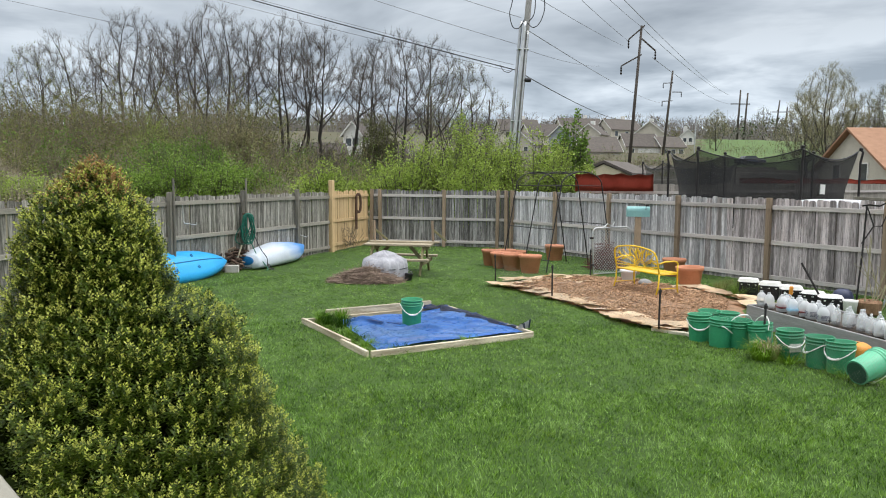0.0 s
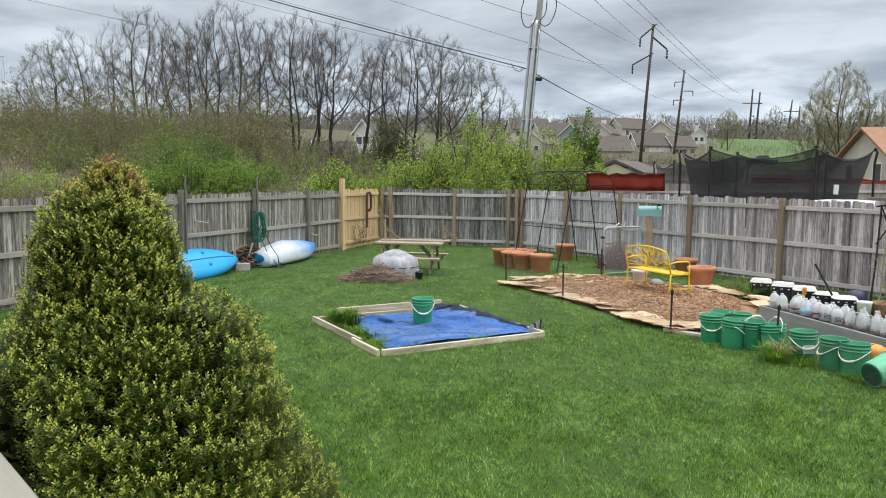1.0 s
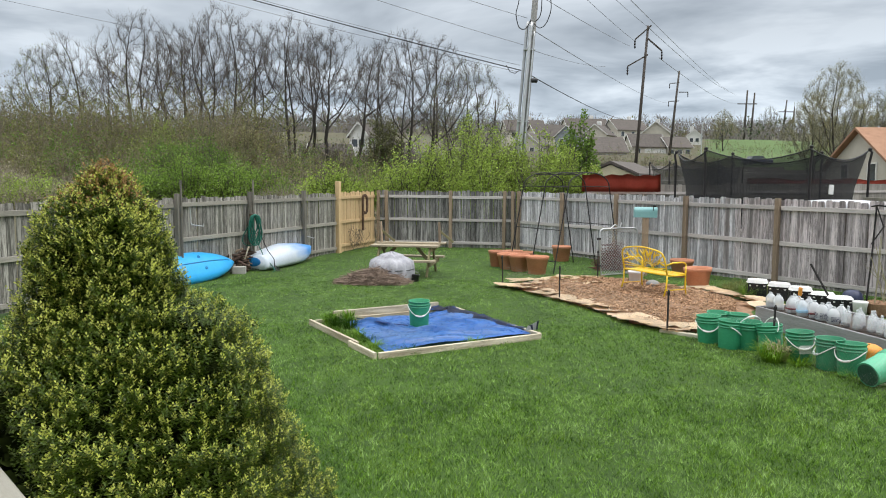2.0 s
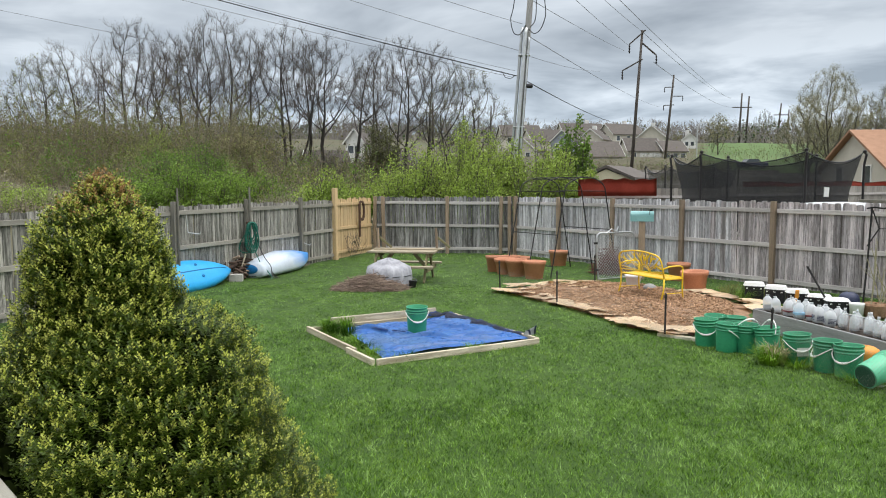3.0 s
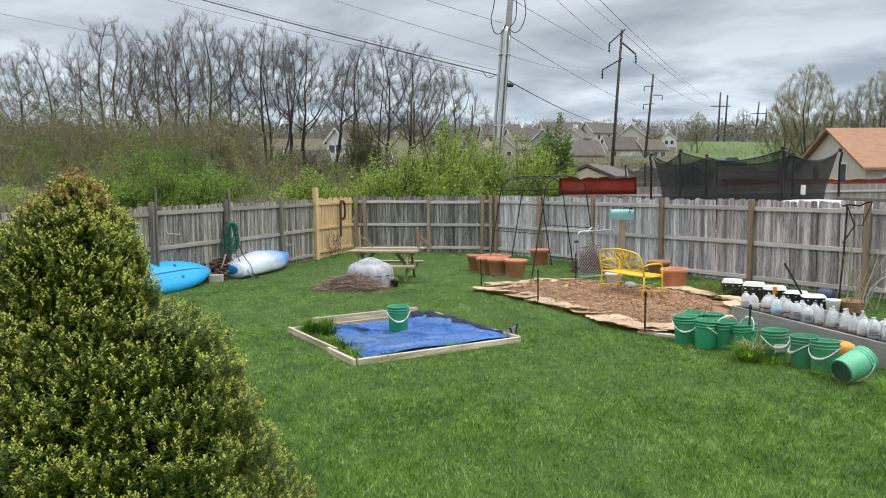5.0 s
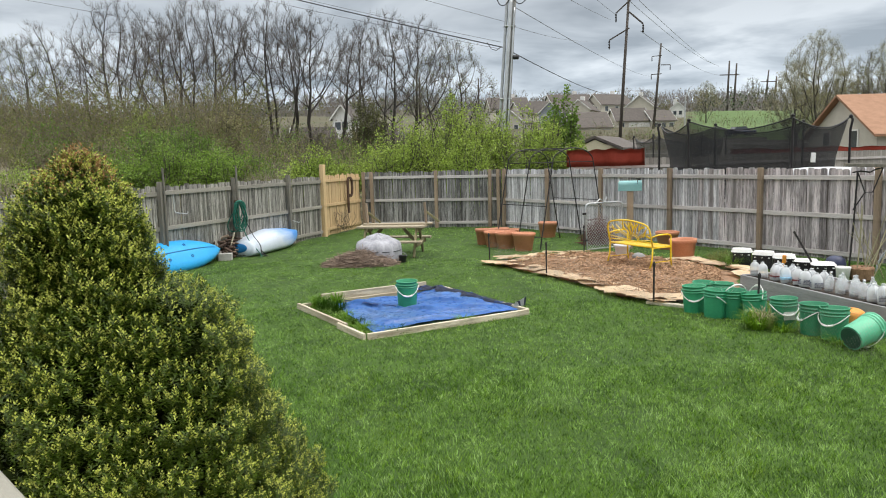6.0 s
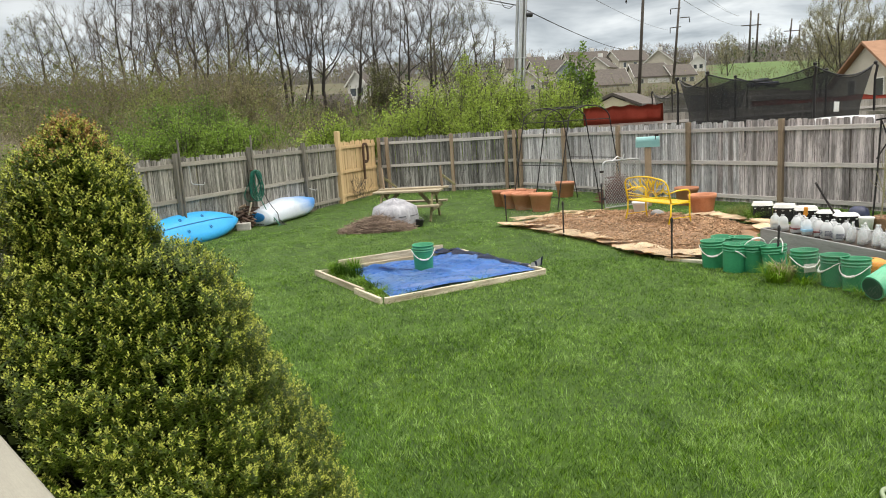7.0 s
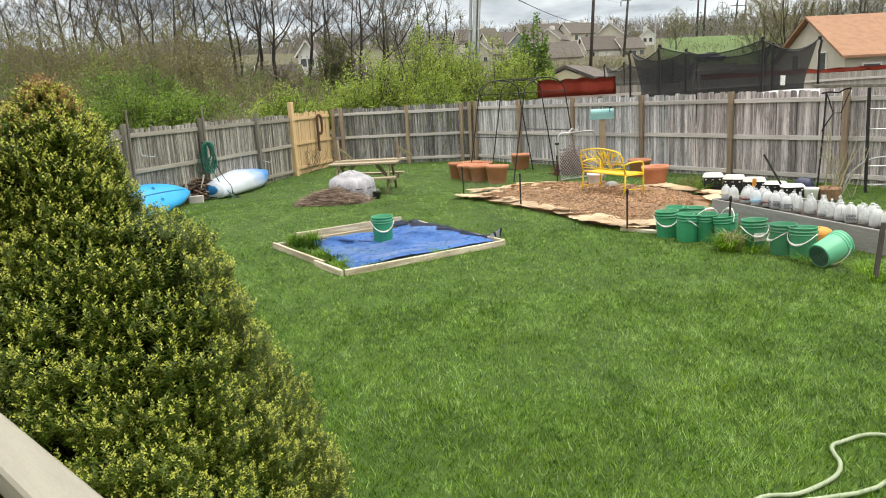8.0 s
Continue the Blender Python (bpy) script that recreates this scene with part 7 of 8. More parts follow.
o = part("garden_stone", bm, M_bedboard, None, smooth=True)
o.matrix_basis = pose(3.92, 15.1, 0.07) @ Matrix.Scale(0.72, 4)
tagged(o, "grey garden stone on the wood chips", "stone")

# chain-link gate panel
gp = thing("gate_panel", "galvanised chain-link gate panel standing by the beds", "gate", m=pose(3.19, 16.72, 0.0, -4, 0, 29))
W, H = 1.10, 1.07
bm = bmesh.new()
corner = 0.12
pts = [(0, 0, 0.04), (0, 0, H - corner)] + [(corner - corner * math.cos(t), 0, H - corner + corner * math.sin(t)) for t in (0.4, 0.8, 1.2)] + [(corner, 0, H), (W - corner, 0, H)] + \
      [(W - corner + corner * math.sin(t), 0, H - corner + corner * math.cos(t)) for t in (0.4, 0.8, 1.2)] + [(W, 0, H - corner), (W, 0, 0.04)]
tube(bm, pts, 0.021, 8, closed=True)
part("frame_tube", bm, M_galv, gp, smooth=True)
bm = bmesh.new()
st = 0.075
for s in (1, -1):
    k = -H
    while k < W + H:
        x0, z0, x1, z1 = k, 0.05, k + (H - 0.08), H - 0.03
        if s < 0:
            x0, x1 = x1, x0
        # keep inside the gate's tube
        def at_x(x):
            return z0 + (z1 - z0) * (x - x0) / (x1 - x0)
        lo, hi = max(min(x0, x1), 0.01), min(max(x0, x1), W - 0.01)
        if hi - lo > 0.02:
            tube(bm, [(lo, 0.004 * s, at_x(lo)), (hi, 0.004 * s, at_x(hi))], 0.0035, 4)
        k += st
part("chain_link", bm, M_galv, gp)
bm = bmesh.new()
tube(bm, [(0.25, -0.03, H - 0.02), (0.42, -0.02, H + 0.09), (0.55, -0.03, H + 0.02), (0.62, -0.03, H + 0.13)], 0.014, 6)
part("latch", bm, M_galv, gp)
for z in (0.25, 0.85):
    bm = bmesh.new()
    box(bm, 0.09, 0.05, 0.05, Matrix.Translation((-0.03, 0, z)), 0.008)
    part("hinge", bm, M_iron, gp)

mb = thing("mailbox", "teal mailbox on a brown wooden post in the garden", "mailbox", m=pose(4.22, 17.0, 0, 0, 0, -12))
bm = bmesh.new()
box(bm, 0.14, 0.14, 1.32, Matrix.Translation((0, 0, 0.66)), 0.006)
part("post", bm, M_post, mb)
bm = bmesh.new()
prof = [(-0.09, 0.0), (0.09, 0.0), (0.09, 0.13)] + [(0.09 * math.cos(t), 0.13 + 0.10 * math.sin(t)) for t in (0.4, 0.8, 1.2, 1.57, 1.95, 2.35, 2.75)] + [(-0.09, 0.13)]
fa = [bm.verts.new((-0.25, y, 1.325 + z)) for y, z in prof]
fb = [bm.verts.new((0.25, y, 1.325 + z)) for y, z in prof]
bm.faces.new(fa[::-1])
bm.faces.new(fb)
for i in range(len(prof)):
    j = (i + 1) % len(prof)
    bm.faces.new((fa[i], fa[j], fb[j], fb[i]))
bmesh.ops.recalc_face_normals(bm, faces=bm.faces)
shell = part("box_shell", bm, M_teal, mb)
bm = bmesh.new()
box(bm, 0.015, 0.02, 0.11, Matrix.Translation((0.16, -0.10, 1.54)))
box(bm, 0.07, 0.02, 0.045, Matrix.Translation((0.185, -0.10, 1.58)))
part("flag", bm, M_iron, shell)
bm = bmesh.new()
box(bm, 0.012, 0.186, 0.20, Matrix.Translation((-0.262, 0, 1.42)), 0.004)
part("door", bm, M_teal, shell)


# ---- yellow bench ----
def bench():
    ang = -63
    ob = thing("garden_bench", "bright yellow metal garden bench with a leafy fan-patterned back", "bench", m=pose(3.50, 14.10, 0.03, 0, 0, ang))
    # local x runs along the bench, local y points to its front, away from the back
    W, D = 1.18, 0.44

    def bar(name, pts, r=0.015, parent=ob):
        bm = bmesh.new()
        tube(bm, pts, r, 8)
        return part(name, bm, M_yellow, parent, smooth=True)

    for s in (-1, 1):
        x = s * W / 2
        bar("leg", [(x, -0.07, 0), (x, -0.01, 0.2), (x, 0.0, 0.42)])
        bar("leg", [(x, D + 0.03, 0), (x, D, 0.2), (x, D, 0.42), (x, D, 0.60)])
        bar("armrest", [(x, -0.02, 0.60), (x, 0.12, 0.635), (x, D - 0.08, 0.64), (x, D - 0.02, 0.62), (x, D, 0.58)])
        bar("side_rail", [(x, 0, 0.40), (x, D, 0.40)], 0.012)
        bar("stretcher", [(x, -0.03, 0.14), (x, D + 0.01, 0.14)], 0.009)
    for i in range(9):
        y = 0.02 + i * (D - 0.02) / 8
        bm = bmesh.new()
        box(bm, W, 0.042, 0.012, Matrix.Translation((0, y, 0.425 - 0.012 * math.sin(math.pi * i / 8))), 0.003)
        part("seat_slat", bm, M_yellow, ob)
    bar("seat_rim", [(-W / 2, D, 0.415), (W / 2, D, 0.415)], 0.014)
    bar("seat_rim", [(-W / 2, 0, 0.415), (W / 2, 0, 0.415)], 0.014)
    tilt = -0.10

    def B(x, z):
        return (x, tilt * (z - 0.42) / 0.45, z)

    out = [B(-W / 2, 0.42), B(-W / 2, 0.62), B(-W / 2 + 0.01, 0.74), B(-W / 2 + 0.06, 0.81), B(-W / 2 + 0.14, 0.845)] + [B(-W / 2 + 0.14 + (W - 0.28) * i / 8, 0.845 + 0.045 * math.sin(math.pi * i / 8)) for i in range(1, 8)] + \
          [B(W / 2 - 0.14, 0.845), B(W / 2 - 0.06, 0.81), B(W / 2 - 0.01, 0.74), B(W / 2, 0.62), B(W / 2, 0.42)]
    back = bar("backrest", out, 0.016)
    bar("back_rail", [B(-W / 2, 0.50), B(W / 2, 0.50)], 0.011, back)
    # a sunburst: a half ring low in the middle, rays with slim leaves between them
    hx, hz = 0.12, 0.50
    for rr in (0.10, 0.135):
        bar("half_ring", [B(hx + rr * math.cos(math.pi * k / 12), hz + rr * math.sin(math.pi * k / 12)) for k in range(13)], 0.008, back)
    for k in range(13):
        a = math.pi * (0.03 + 0.94 * k / 12)
        c, q = math.cos(a), math.sin(a)
        reach = min((W / 2 - hx - 0.01) / c if c > 0.05 else (W / 2 + hx - 0.01) / -c if c < -0.05 else 9, (0.355 if abs(c) < 0.8 else 0.30) / max(q, 0.05))
        bend = 0.03 * math.sin(k * 2.1)
        m = 0.5 * (0.135 + reach)
        bar("ray", [B(hx + 0.135 * c, hz + 0.135 * q), B(hx + m * c - bend * q, hz + m * q + bend * c), B(hx + reach * c, hz + reach * q)], 0.0085, back)
        if k % 2 and reach > 0.3:
            for f, side in ((0.55, 1), (0.75, -1)):
                d = 0.135 + (reach - 0.135) * f
                bm = bmesh.new()
                lathe(bm, [(0.005, -0.005), (0.04, -0.004), (0.04, 0.004), (0.005, 0.005)], 10, Matrix.Translation(B(hx + d * c - side * 0.03 * q, hz + d * q + side * 0.03 * c)) @ pose(0, 0, 0, 90, 0, 0) @ pose(0, 0, 0, 0, 0, math.degrees(a) + side * 35) @ Matrix.Diagonal((1.6, 0.45, 1, 1)))
                part("leaf", bm, M_yellow, back)


bench()

# ---- wood-chip bed, cardboard, stakes and netting ----
CHIP = [(1.05, 15.1), (1.25, 14.5), (1.85, 13.3), (2.40, 12.0), (2.62, 11.2), (3.05, 10.75), (3.55, 10.6), (4.35, 11.2), (4.75, 12.0), (5.2, 13.2), (5.05, 14.1), (4.6, 15.0), (4.0, 16.2), (2.8, 16.5), (1.6, 15.9)]


def chip_bed():
    cx, cy = 3.1, 13.6
    bm = bmesh.new()
    n = 10
    rings = []
    pts = []
    for i in range(len(CHIP)):
        a, b = Vector(CHIP[i]), Vector(CHIP[(i + 1) % len(CHIP)])
        for k in range(4):
            pts.append(a.lerp(b, k / 4))
    for k in range(n + 1):
        f = 1 - k / (n + 1)
        ring = []
        for p in pts:
            x, y = cx + (p.x - cx) * f, cy + (p.y - cy) * f
            z = 0.012 + 0.05 * min(1, (1 - f) * 3) + 0.03 * noise.noise(Vector((x * 1.5, y * 1.5, 0)))
            ring.append(bm.verts.new((x, y, max(0.006, z))))
        rings.append(ring)
    m = len(pts)
    for u, v in zip(rings, rings[1:]):
        for k in range(m):
            bm.faces.new((u[k], u[(k + 1) % m], v[(k + 1) % m], v[k]))
    bm.faces.new(rings[-1])
    tagged(part("mulch_bed", bm, M_mulch, None, smooth=True), "bed of brown wood chips beside the lawn", "mulch bed", kind="structure")
    rng = np.random.default_rng(12)
    N = 9000
    x, y = rng.uniform(0.9, 5.4, N * 2), rng.uniform(10.4, 16.7, N * 2)
    ok = inside(x, y, [(3.1 + (p - 3.1) * 0.86, 13.6 + (q - 13.6) * 0.88) for p, q in CHIP])
    x, y = x[ok][:N], y[ok][:N]
    N = len(x)
    c = np.stack([x, y, 0.055 + 0.03 * rng.uniform(0, 1, N)], axis=1)
    d = rng.normal(0, 1, (N, 3)) * np.array([[1, 1, 0.3]])
    d /= np.linalg.norm(d, axis=1)[:, None]
    L = rng.uniform(0.015, 0.05, N)[:, None]
    v, f = bars_mesh(c - d * L, c + d * L, rng.uniform(0.005, 0.013, N), rng.uniform(0.003, 0.01, N), 3)
    tagged(new("wood_chips", raw_mesh("wood_chips", v, f, [M_chip])), "scattered brown wood chips", "wood chips", kind="stuff")


chip_bed()
CARD = [(1.0, 14.95, 10, .7, .5), (1.25, 14.45, -40, .7, .45), (1.55, 13.95, -55, .75, .5), (1.9, 13.3, -60, .8, .5), (2.15, 12.75, -62, .7, .5), (2.45, 12.2, -60, .85, .55), (2.62, 11.6, -70, .75, .6), (2.8, 11.15, -50, .8, .6),
        (3.1, 10.85, -20, .8, .5), (3.4, 10.75, 5, .7, .45), (1.35, 15.55, 30, .8, .5), (1.9, 15.85, 20, .8, .45), (2.4, 16.15, 15, .7, .4), (1.75, 15.3, 30, .7, .4), (2.3, 15.7, 20, .8, .3), (2.9, 16.3, 10, .6, .4), (4.95, 14.1, -60, .9, .6), (5.25, 13.4, -70, .9, .6), (5.1, 12.7, -80, .8, .5), (2.65, 15.2, 25, .8, .3), (4.65, 14.75, -55, .7, .5), (1.45, 14.95, 15, .6, .35)]
crnd = random.Random(5)
extra = random.Random(15)
for x, y, a, w, h in [(x, y, a, w * 0.8, h * 0.8) for x, y, a, w, h in CARD] + [(x + extra.uniform(-0.3, 0.3), y + extra.uniform(-0.3, 0.3), a + extra.uniform(-30, 30), w * 0.5, h * 0.6) for x, y, a, w, h in CARD]:
    bm = bmesh.new()
    n = 6
    g = []
    ph = crnd.uniform(0, 6)
    for i in range(n + 1):
        row = []
        for j in range(4):
            u, v = (i / n - 0.5) * w, (j / 3 - 0.5) * h
            u += crnd.uniform(-0.03, 0.03) * (i in (0, n))
            v += crnd.uniform(-0.04, 0.04) * (j in (0, 3))
            z = 0.028 + 0.016 * math.sin(u * 6 + ph) + 0.012 * math.sin(v * 9 + ph * 2) + (0.03 * crnd.random() if j == 0 else 0)
            row.append(bm.verts.new((u, v, z)))
        g.append(row)
    for i in range(n):
        for j in range(3):
            bm.faces.new((g[i][j], g[i + 1][j], g[i + 1][j + 1], g[i][j + 1]))
    bmesh.ops.solidify(bm, geom=bm.faces[:], thickness=-0.006)
    o = part("cardboard_sheet", bm, M_card, None)
    o.matrix_basis = pose(x, y, 0.035 + crnd.uniform(0, 0.025), crnd.uniform(-2, 2), crnd.uniform(-2, 2), a + crnd.uniform(-12, 12))
    tagged(o, "flattened tan cardboard sheet edging the wood chips", "cardboard", "cardboard sheets")

STAKES = [(0.90, 15.2), (1.80, 13.34), (2.94, 10.59), (3.90, 9.38), (4.43, 7.3)]
for x, y in STAKES[:4] + [(3.05, 16.35)]:
    bm = bmesh.new()
    tube(bm, [(0, 0, 0), (0, 0, 0.6)], 0.014, 6)
    ob = thing("garden_stake", "thin black metal stake holding garden netting", "stake", "garden stakes", m=pose(x, y, 0, crnd.uniform(-3, 3), crnd.uniform(-3, 3), 0))
    part("rod", bm, M_iron, ob)
    bm = bmesh.new()
    lathe(bm, [(0.02, 0.56), (0.022, 0.6), (0.008, 0.63)], 8, None, True, True)
    part("cap", bm, M_iron, ob)
for a, b in zip(STAKES, STAKES[1:]):
    bm = bmesh.new()
    n = 12
    g = []
    for i in range(n + 1):
        f = i / n
        x, y = a[0] + (b[0] - a[0]) * f, a[1] + (b[1] - a[1]) * f
        sag = 0.05 * math.sin(math.pi * f)
        g.append([bm.verts.new((x + 0.03 * math.sin(f * 9), y, 0.01)), bm.verts.new((x, y, 0.48 - sag + 0.015 * math.sin(f * 14)))])
    for u, v in zip(g, g[1:]):
        bm.faces.new((u[0], v[0], v[1], u[1]))
    nw = max(8, int(math.dist(a, b) / 0.045))
    p0, p1 = [], []
    for i in range(-8, nw):
        for s in (0, 1):
            f0, f1 = i / nw, (i + 8) / nw
            if s:
                f0, f1 = f1, f0
            lo, hi = (f0, f1) if f0 < f1 else (f1, f0)
            if lo < 0 or hi > 1:
                continue
            e0 = (a[0] + (b[0] - a[0]) * f0, a[1] + (b[1] - a[1]) * f0, 0.01)
            e1 = (a[0] + (b[0] - a[0]) * f1, a[1] + (b[1] - a[1]) * f1, 0.47 - 0.05 * math.sin(math.pi * f1))
            p0.append(e0), p1.append(e1)
    nv, nf = bars_mesh(np.array(p0), np.array(p1), np.full(len(p0), 0.0007), np.full(len(p0), 0.0007), 3)
    bm.free()
    tagged(new("garden_netting", raw_mesh("garden_netting", nv, nf, [M_chicken])), "thin sagging garden netting between black stakes", "netting", "garden netting")
# end post of the netting
bm = bmesh.new()
box(bm, 0.045, 0.035, 0.62, Matrix.Translation((0, 0, 0.31)), 0.004)
o = part("wooden_stake", bm, M_pole, None)
o.matrix_basis = pose(4.47, 7.22, 0, 0, 6, 15)
tagged(o, "short dark weathered stake at the end of the bed", "post")

# pale paving bricks along the near corner of the chip bed
M_paver = material("pale_paver", (0.50, 0.46, 0.36), (0.68, 0.64, 0.52), 8, 0.9, 0.4, vary=0.12)
for k in range(6):
    bm = bmesh.new()
    box(bm, 0.12, 0.09, 0.055, Matrix.Translation((0, 0, 0.027)), 0.008)
    o = part("paving_brick", bm, M_paver, None)
    o.matrix_basis = pose(2.92 + 0.092 * k, 10.64 - 0.082 * k, 0.0, 0, 0, -42 + crnd.uniform(-7, 7))
    tagged(o, "pale paving brick edging the wood-chip bed", "brick", "paving bricks")

# ---- raised bed, jugs, bins ----
BA, BB = Vector((4.45, 11.25, 0)), Vector((5.26, 8.12, 0))
bd = (BB - BA).normalized()
bn = Vector((-bd.y, bd.x, 0))
bed = thing("raised_bed", "long raised garden bed of grey weathered boards", "raised bed")
board(BA, BB, 0.30, 0.04, 0, bed, M_bedboard)
board(BA + bn * 0.02, BA + bn * 1.0, 0.30, 0.04, 0, bed, M_bedboard)
board(BB + bn * 0.02, BB + bn * 1.0, 0.30, 0.04, 0, bed, M_bedboard)
board(BA + bn * 1.02, BB + bn * 1.02, 0.30, 0.04, 0, bed, M_bedboard)
bm = bmesh.new()
L = (BB - BA).length
g = []
for i in range(30):
    row = []
    for j in range(9):
        p = BA + bd * (L * i / 29) + bn * (0.03 + 0.96 * j / 8)
        row.append(bm.verts.new((p.x, p.y, 0.278 + 0.015 * noise.noise(p * 5))))
    g.append(row)
for i in range(29):
    for j in range(8):
        bm.faces.new((g[i][j], g[i + 1][j], g[i + 1][j + 1], g[i][j + 1]))
part("soil", bm, M_soil, bed)


def jug_body(bm, h=1.0):
    sq = lambda a: 1.0 / max(abs(math.cos(a)), abs(math.sin(a))) ** 0.55
    lathe(bm, [(0.058, 0.0), (0.066, 0.012), (0.067, 0.06), (0.0655, 0.066), (0.067, 0.072), (0.067, 0.145), (0.064, 0.168), (0.053, 0.196), (0.032, 0.220), (0.020, 0.229), (0.020, 0.236), (0.024, 0.238), (0.024, 0.25), (0.018, 0.252)], 20, cap_first=True, cap_last=True)
    for v in bm.verts:
        if v.co.z < 0.2:
            a = math.atan2(v.co.y, v.co.x)
            f = 1 + (sq(a) - 1) * max(0.0, 1 - max(0, v.co.z - 0.13) / 0.07)
            v.co.x *= f
            v.co.y *= f
        v.co.z *= h


def jug(label, band=None, bars=None, fill=0.07):
    """A one gallon milk jug with a hollow handle; a band of label or of soil seen through its side."""
    ob = thing("milk_jug", label, "jug", "milk jugs in the bed")
    bm = bmesh.new()
    jug_body(bm)
    part("body", bm, M_jug, ob, smooth=True)
    bm = bmesh.new()
    tube(bm, [(0.03, 0, 0.222), (0.062, 0, 0.215), (0.080, 0, 0.18), (0.078, 0, 0.13), (0.066, 0, 0.105)], 0.011, 8)
    part("handle", bm, M_jug, ob, smooth=True)
    bm = bmesh.new()
    lathe(bm, [(0.05, 0.004), (0.058, 0.01), (0.059, fill), (0.03, fill + 0.006), (0.005, fill + 0.004)], 16, cap_first=True)
    part("soil", bm, M_soil, ob, smooth=True)
    if band is not None:
        mat, z0, z1 = band
        bm = bmesh.new()
        box(bm, 0.139, 0.139, z1 - z0, Matrix.Translation((0, 0, (z0 + z1) / 2)), 0.028)
        part("label_band", bm, mat, ob)
    if bars is not None:
        brs = random.Random(3)
        for side in range(4):
            bm = bmesh.new()
            for k in range(4):
                x = -0.045
                while x < 0.035:
                    w = brs.uniform(0.01, 0.03)
                    box(bm, w, 0.002, 0.009, pose(0, 0, 0, 0, 0, side * 90) @ Matrix.Translation((x + w / 2, -0.0695, 0.045 + k * 0.019)))
                    x += w + 0.007
            part("print", bm, bars, ob, "dark print")
    return ob


def clear_bottle():
    """A clear soft-drink bottle with a narrow neck."""
    ob = thing("clear_bottle", "clear plastic bottle with a narrow neck in the raised bed", "bottle", "clear bottles in the bed")
    bm = bmesh.new()
    lathe(bm, [(0.03, 0.0), (0.052, 0.006), (0.055, 0.03), (0.052, 0.07), (0.055, 0.11), (0.054, 0.16), (0.044, 0.20), (0.026, 0.235), (0.0145, 0.255), (0.0145, 0.27), (0.018, 0.272), (0.018, 0.278), (0.0145, 0.28), (0.0145, 0.295), (0.0135, 0.295), (0.0135, 0.255), (0.05, 0.17), (0.052, 0.03), (0.02, 0.006)], 20, cap_first=True)
    part("body", bm, M_clear, ob, smooth=True)
    bm = bmesh.new()
    lathe(bm, [(0.049, 0.008), (0.050, 0.045), (0.02, 0.05)], 14, cap_first=True, cap_last=True)
    part("soil", bm, M_soil, ob)
    return ob


M_blue_label = material("pale_blue_label", (0.25, 0.45, 0.62), (0.36, 0.56, 0.72), 6, 0.5, 0.05)
M_red_label = material("dark_red_label", (0.10, 0.03, 0.035), (0.22, 0.06, 0.06), 14, 0.6, 0.05)
KINDS = {"m": jug("translucent white milk jug with a little soil in its base", fill=0.035),
         "s": jug("translucent milk jug with dark soil in its base", fill=0.085),
         "b": jug("translucent milk jug with a pale blue label", (M_blue_label, 0.03, 0.115)),
         "r": jug("translucent milk jug with a dark red label", (M_red_label, 0.03, 0.10)),
         "w": jug("translucent milk jug with dark print on its sides", None, M_navy),
         "c": clear_bottle()}
JUGS = ((0.146, 0.11, "s"), (0.327, 0.11, "m"), (0.577, 0.12, "r"), (0.817, 0.10, "b"), (1.01, 0.14, "r"), (1.166, 0.11, "w"), (1.39, 0.10, "w"), (1.585, 0.12, "c"), (1.72, 0.24, "c"), (1.80, 0.11, "c"), (1.90, 0.25, "c"), (2.02, 0.12, "c"),
        (2.186, 0.10, "c"), (2.316, 0.11, "m"), (2.484, 0.10, "w"), (2.66, 0.11, "c"), (2.83, 0.12, "m"), (3.0, 0.10, "s"), (0.44, 0.30, "m"), (0.70, 0.31, "s"), (2.15, 0.28, "c"), (2.42, 0.32, "m"), (2.60, 0.30, "m"), (2.92, 0.33, "m"), (1.05, 0.32, "m"), (1.3, 0.30, "m"))
jr = random.Random(8)
seen_kind = set()
for s, o, k in JUGS:
    p = BA + bd * s + bn * (o + 0.02)
    m = pose(p.x, p.y, 0.295, jr.uniform(-5, 5), jr.uniform(-5, 5), -12 + jr.choice((0, 90, 180, 270)) + jr.uniform(-25, 25)) @ Matrix.Diagonal((*([1.02 if k != "c" else 1.05] * 2), jr.uniform(0.92, 1.04), 1))
    if k in seen_kind:
        copy_thing(KINDS[k], m)
    else:
        seen_kind.add(k)
        KINDS[k].matrix_basis = m


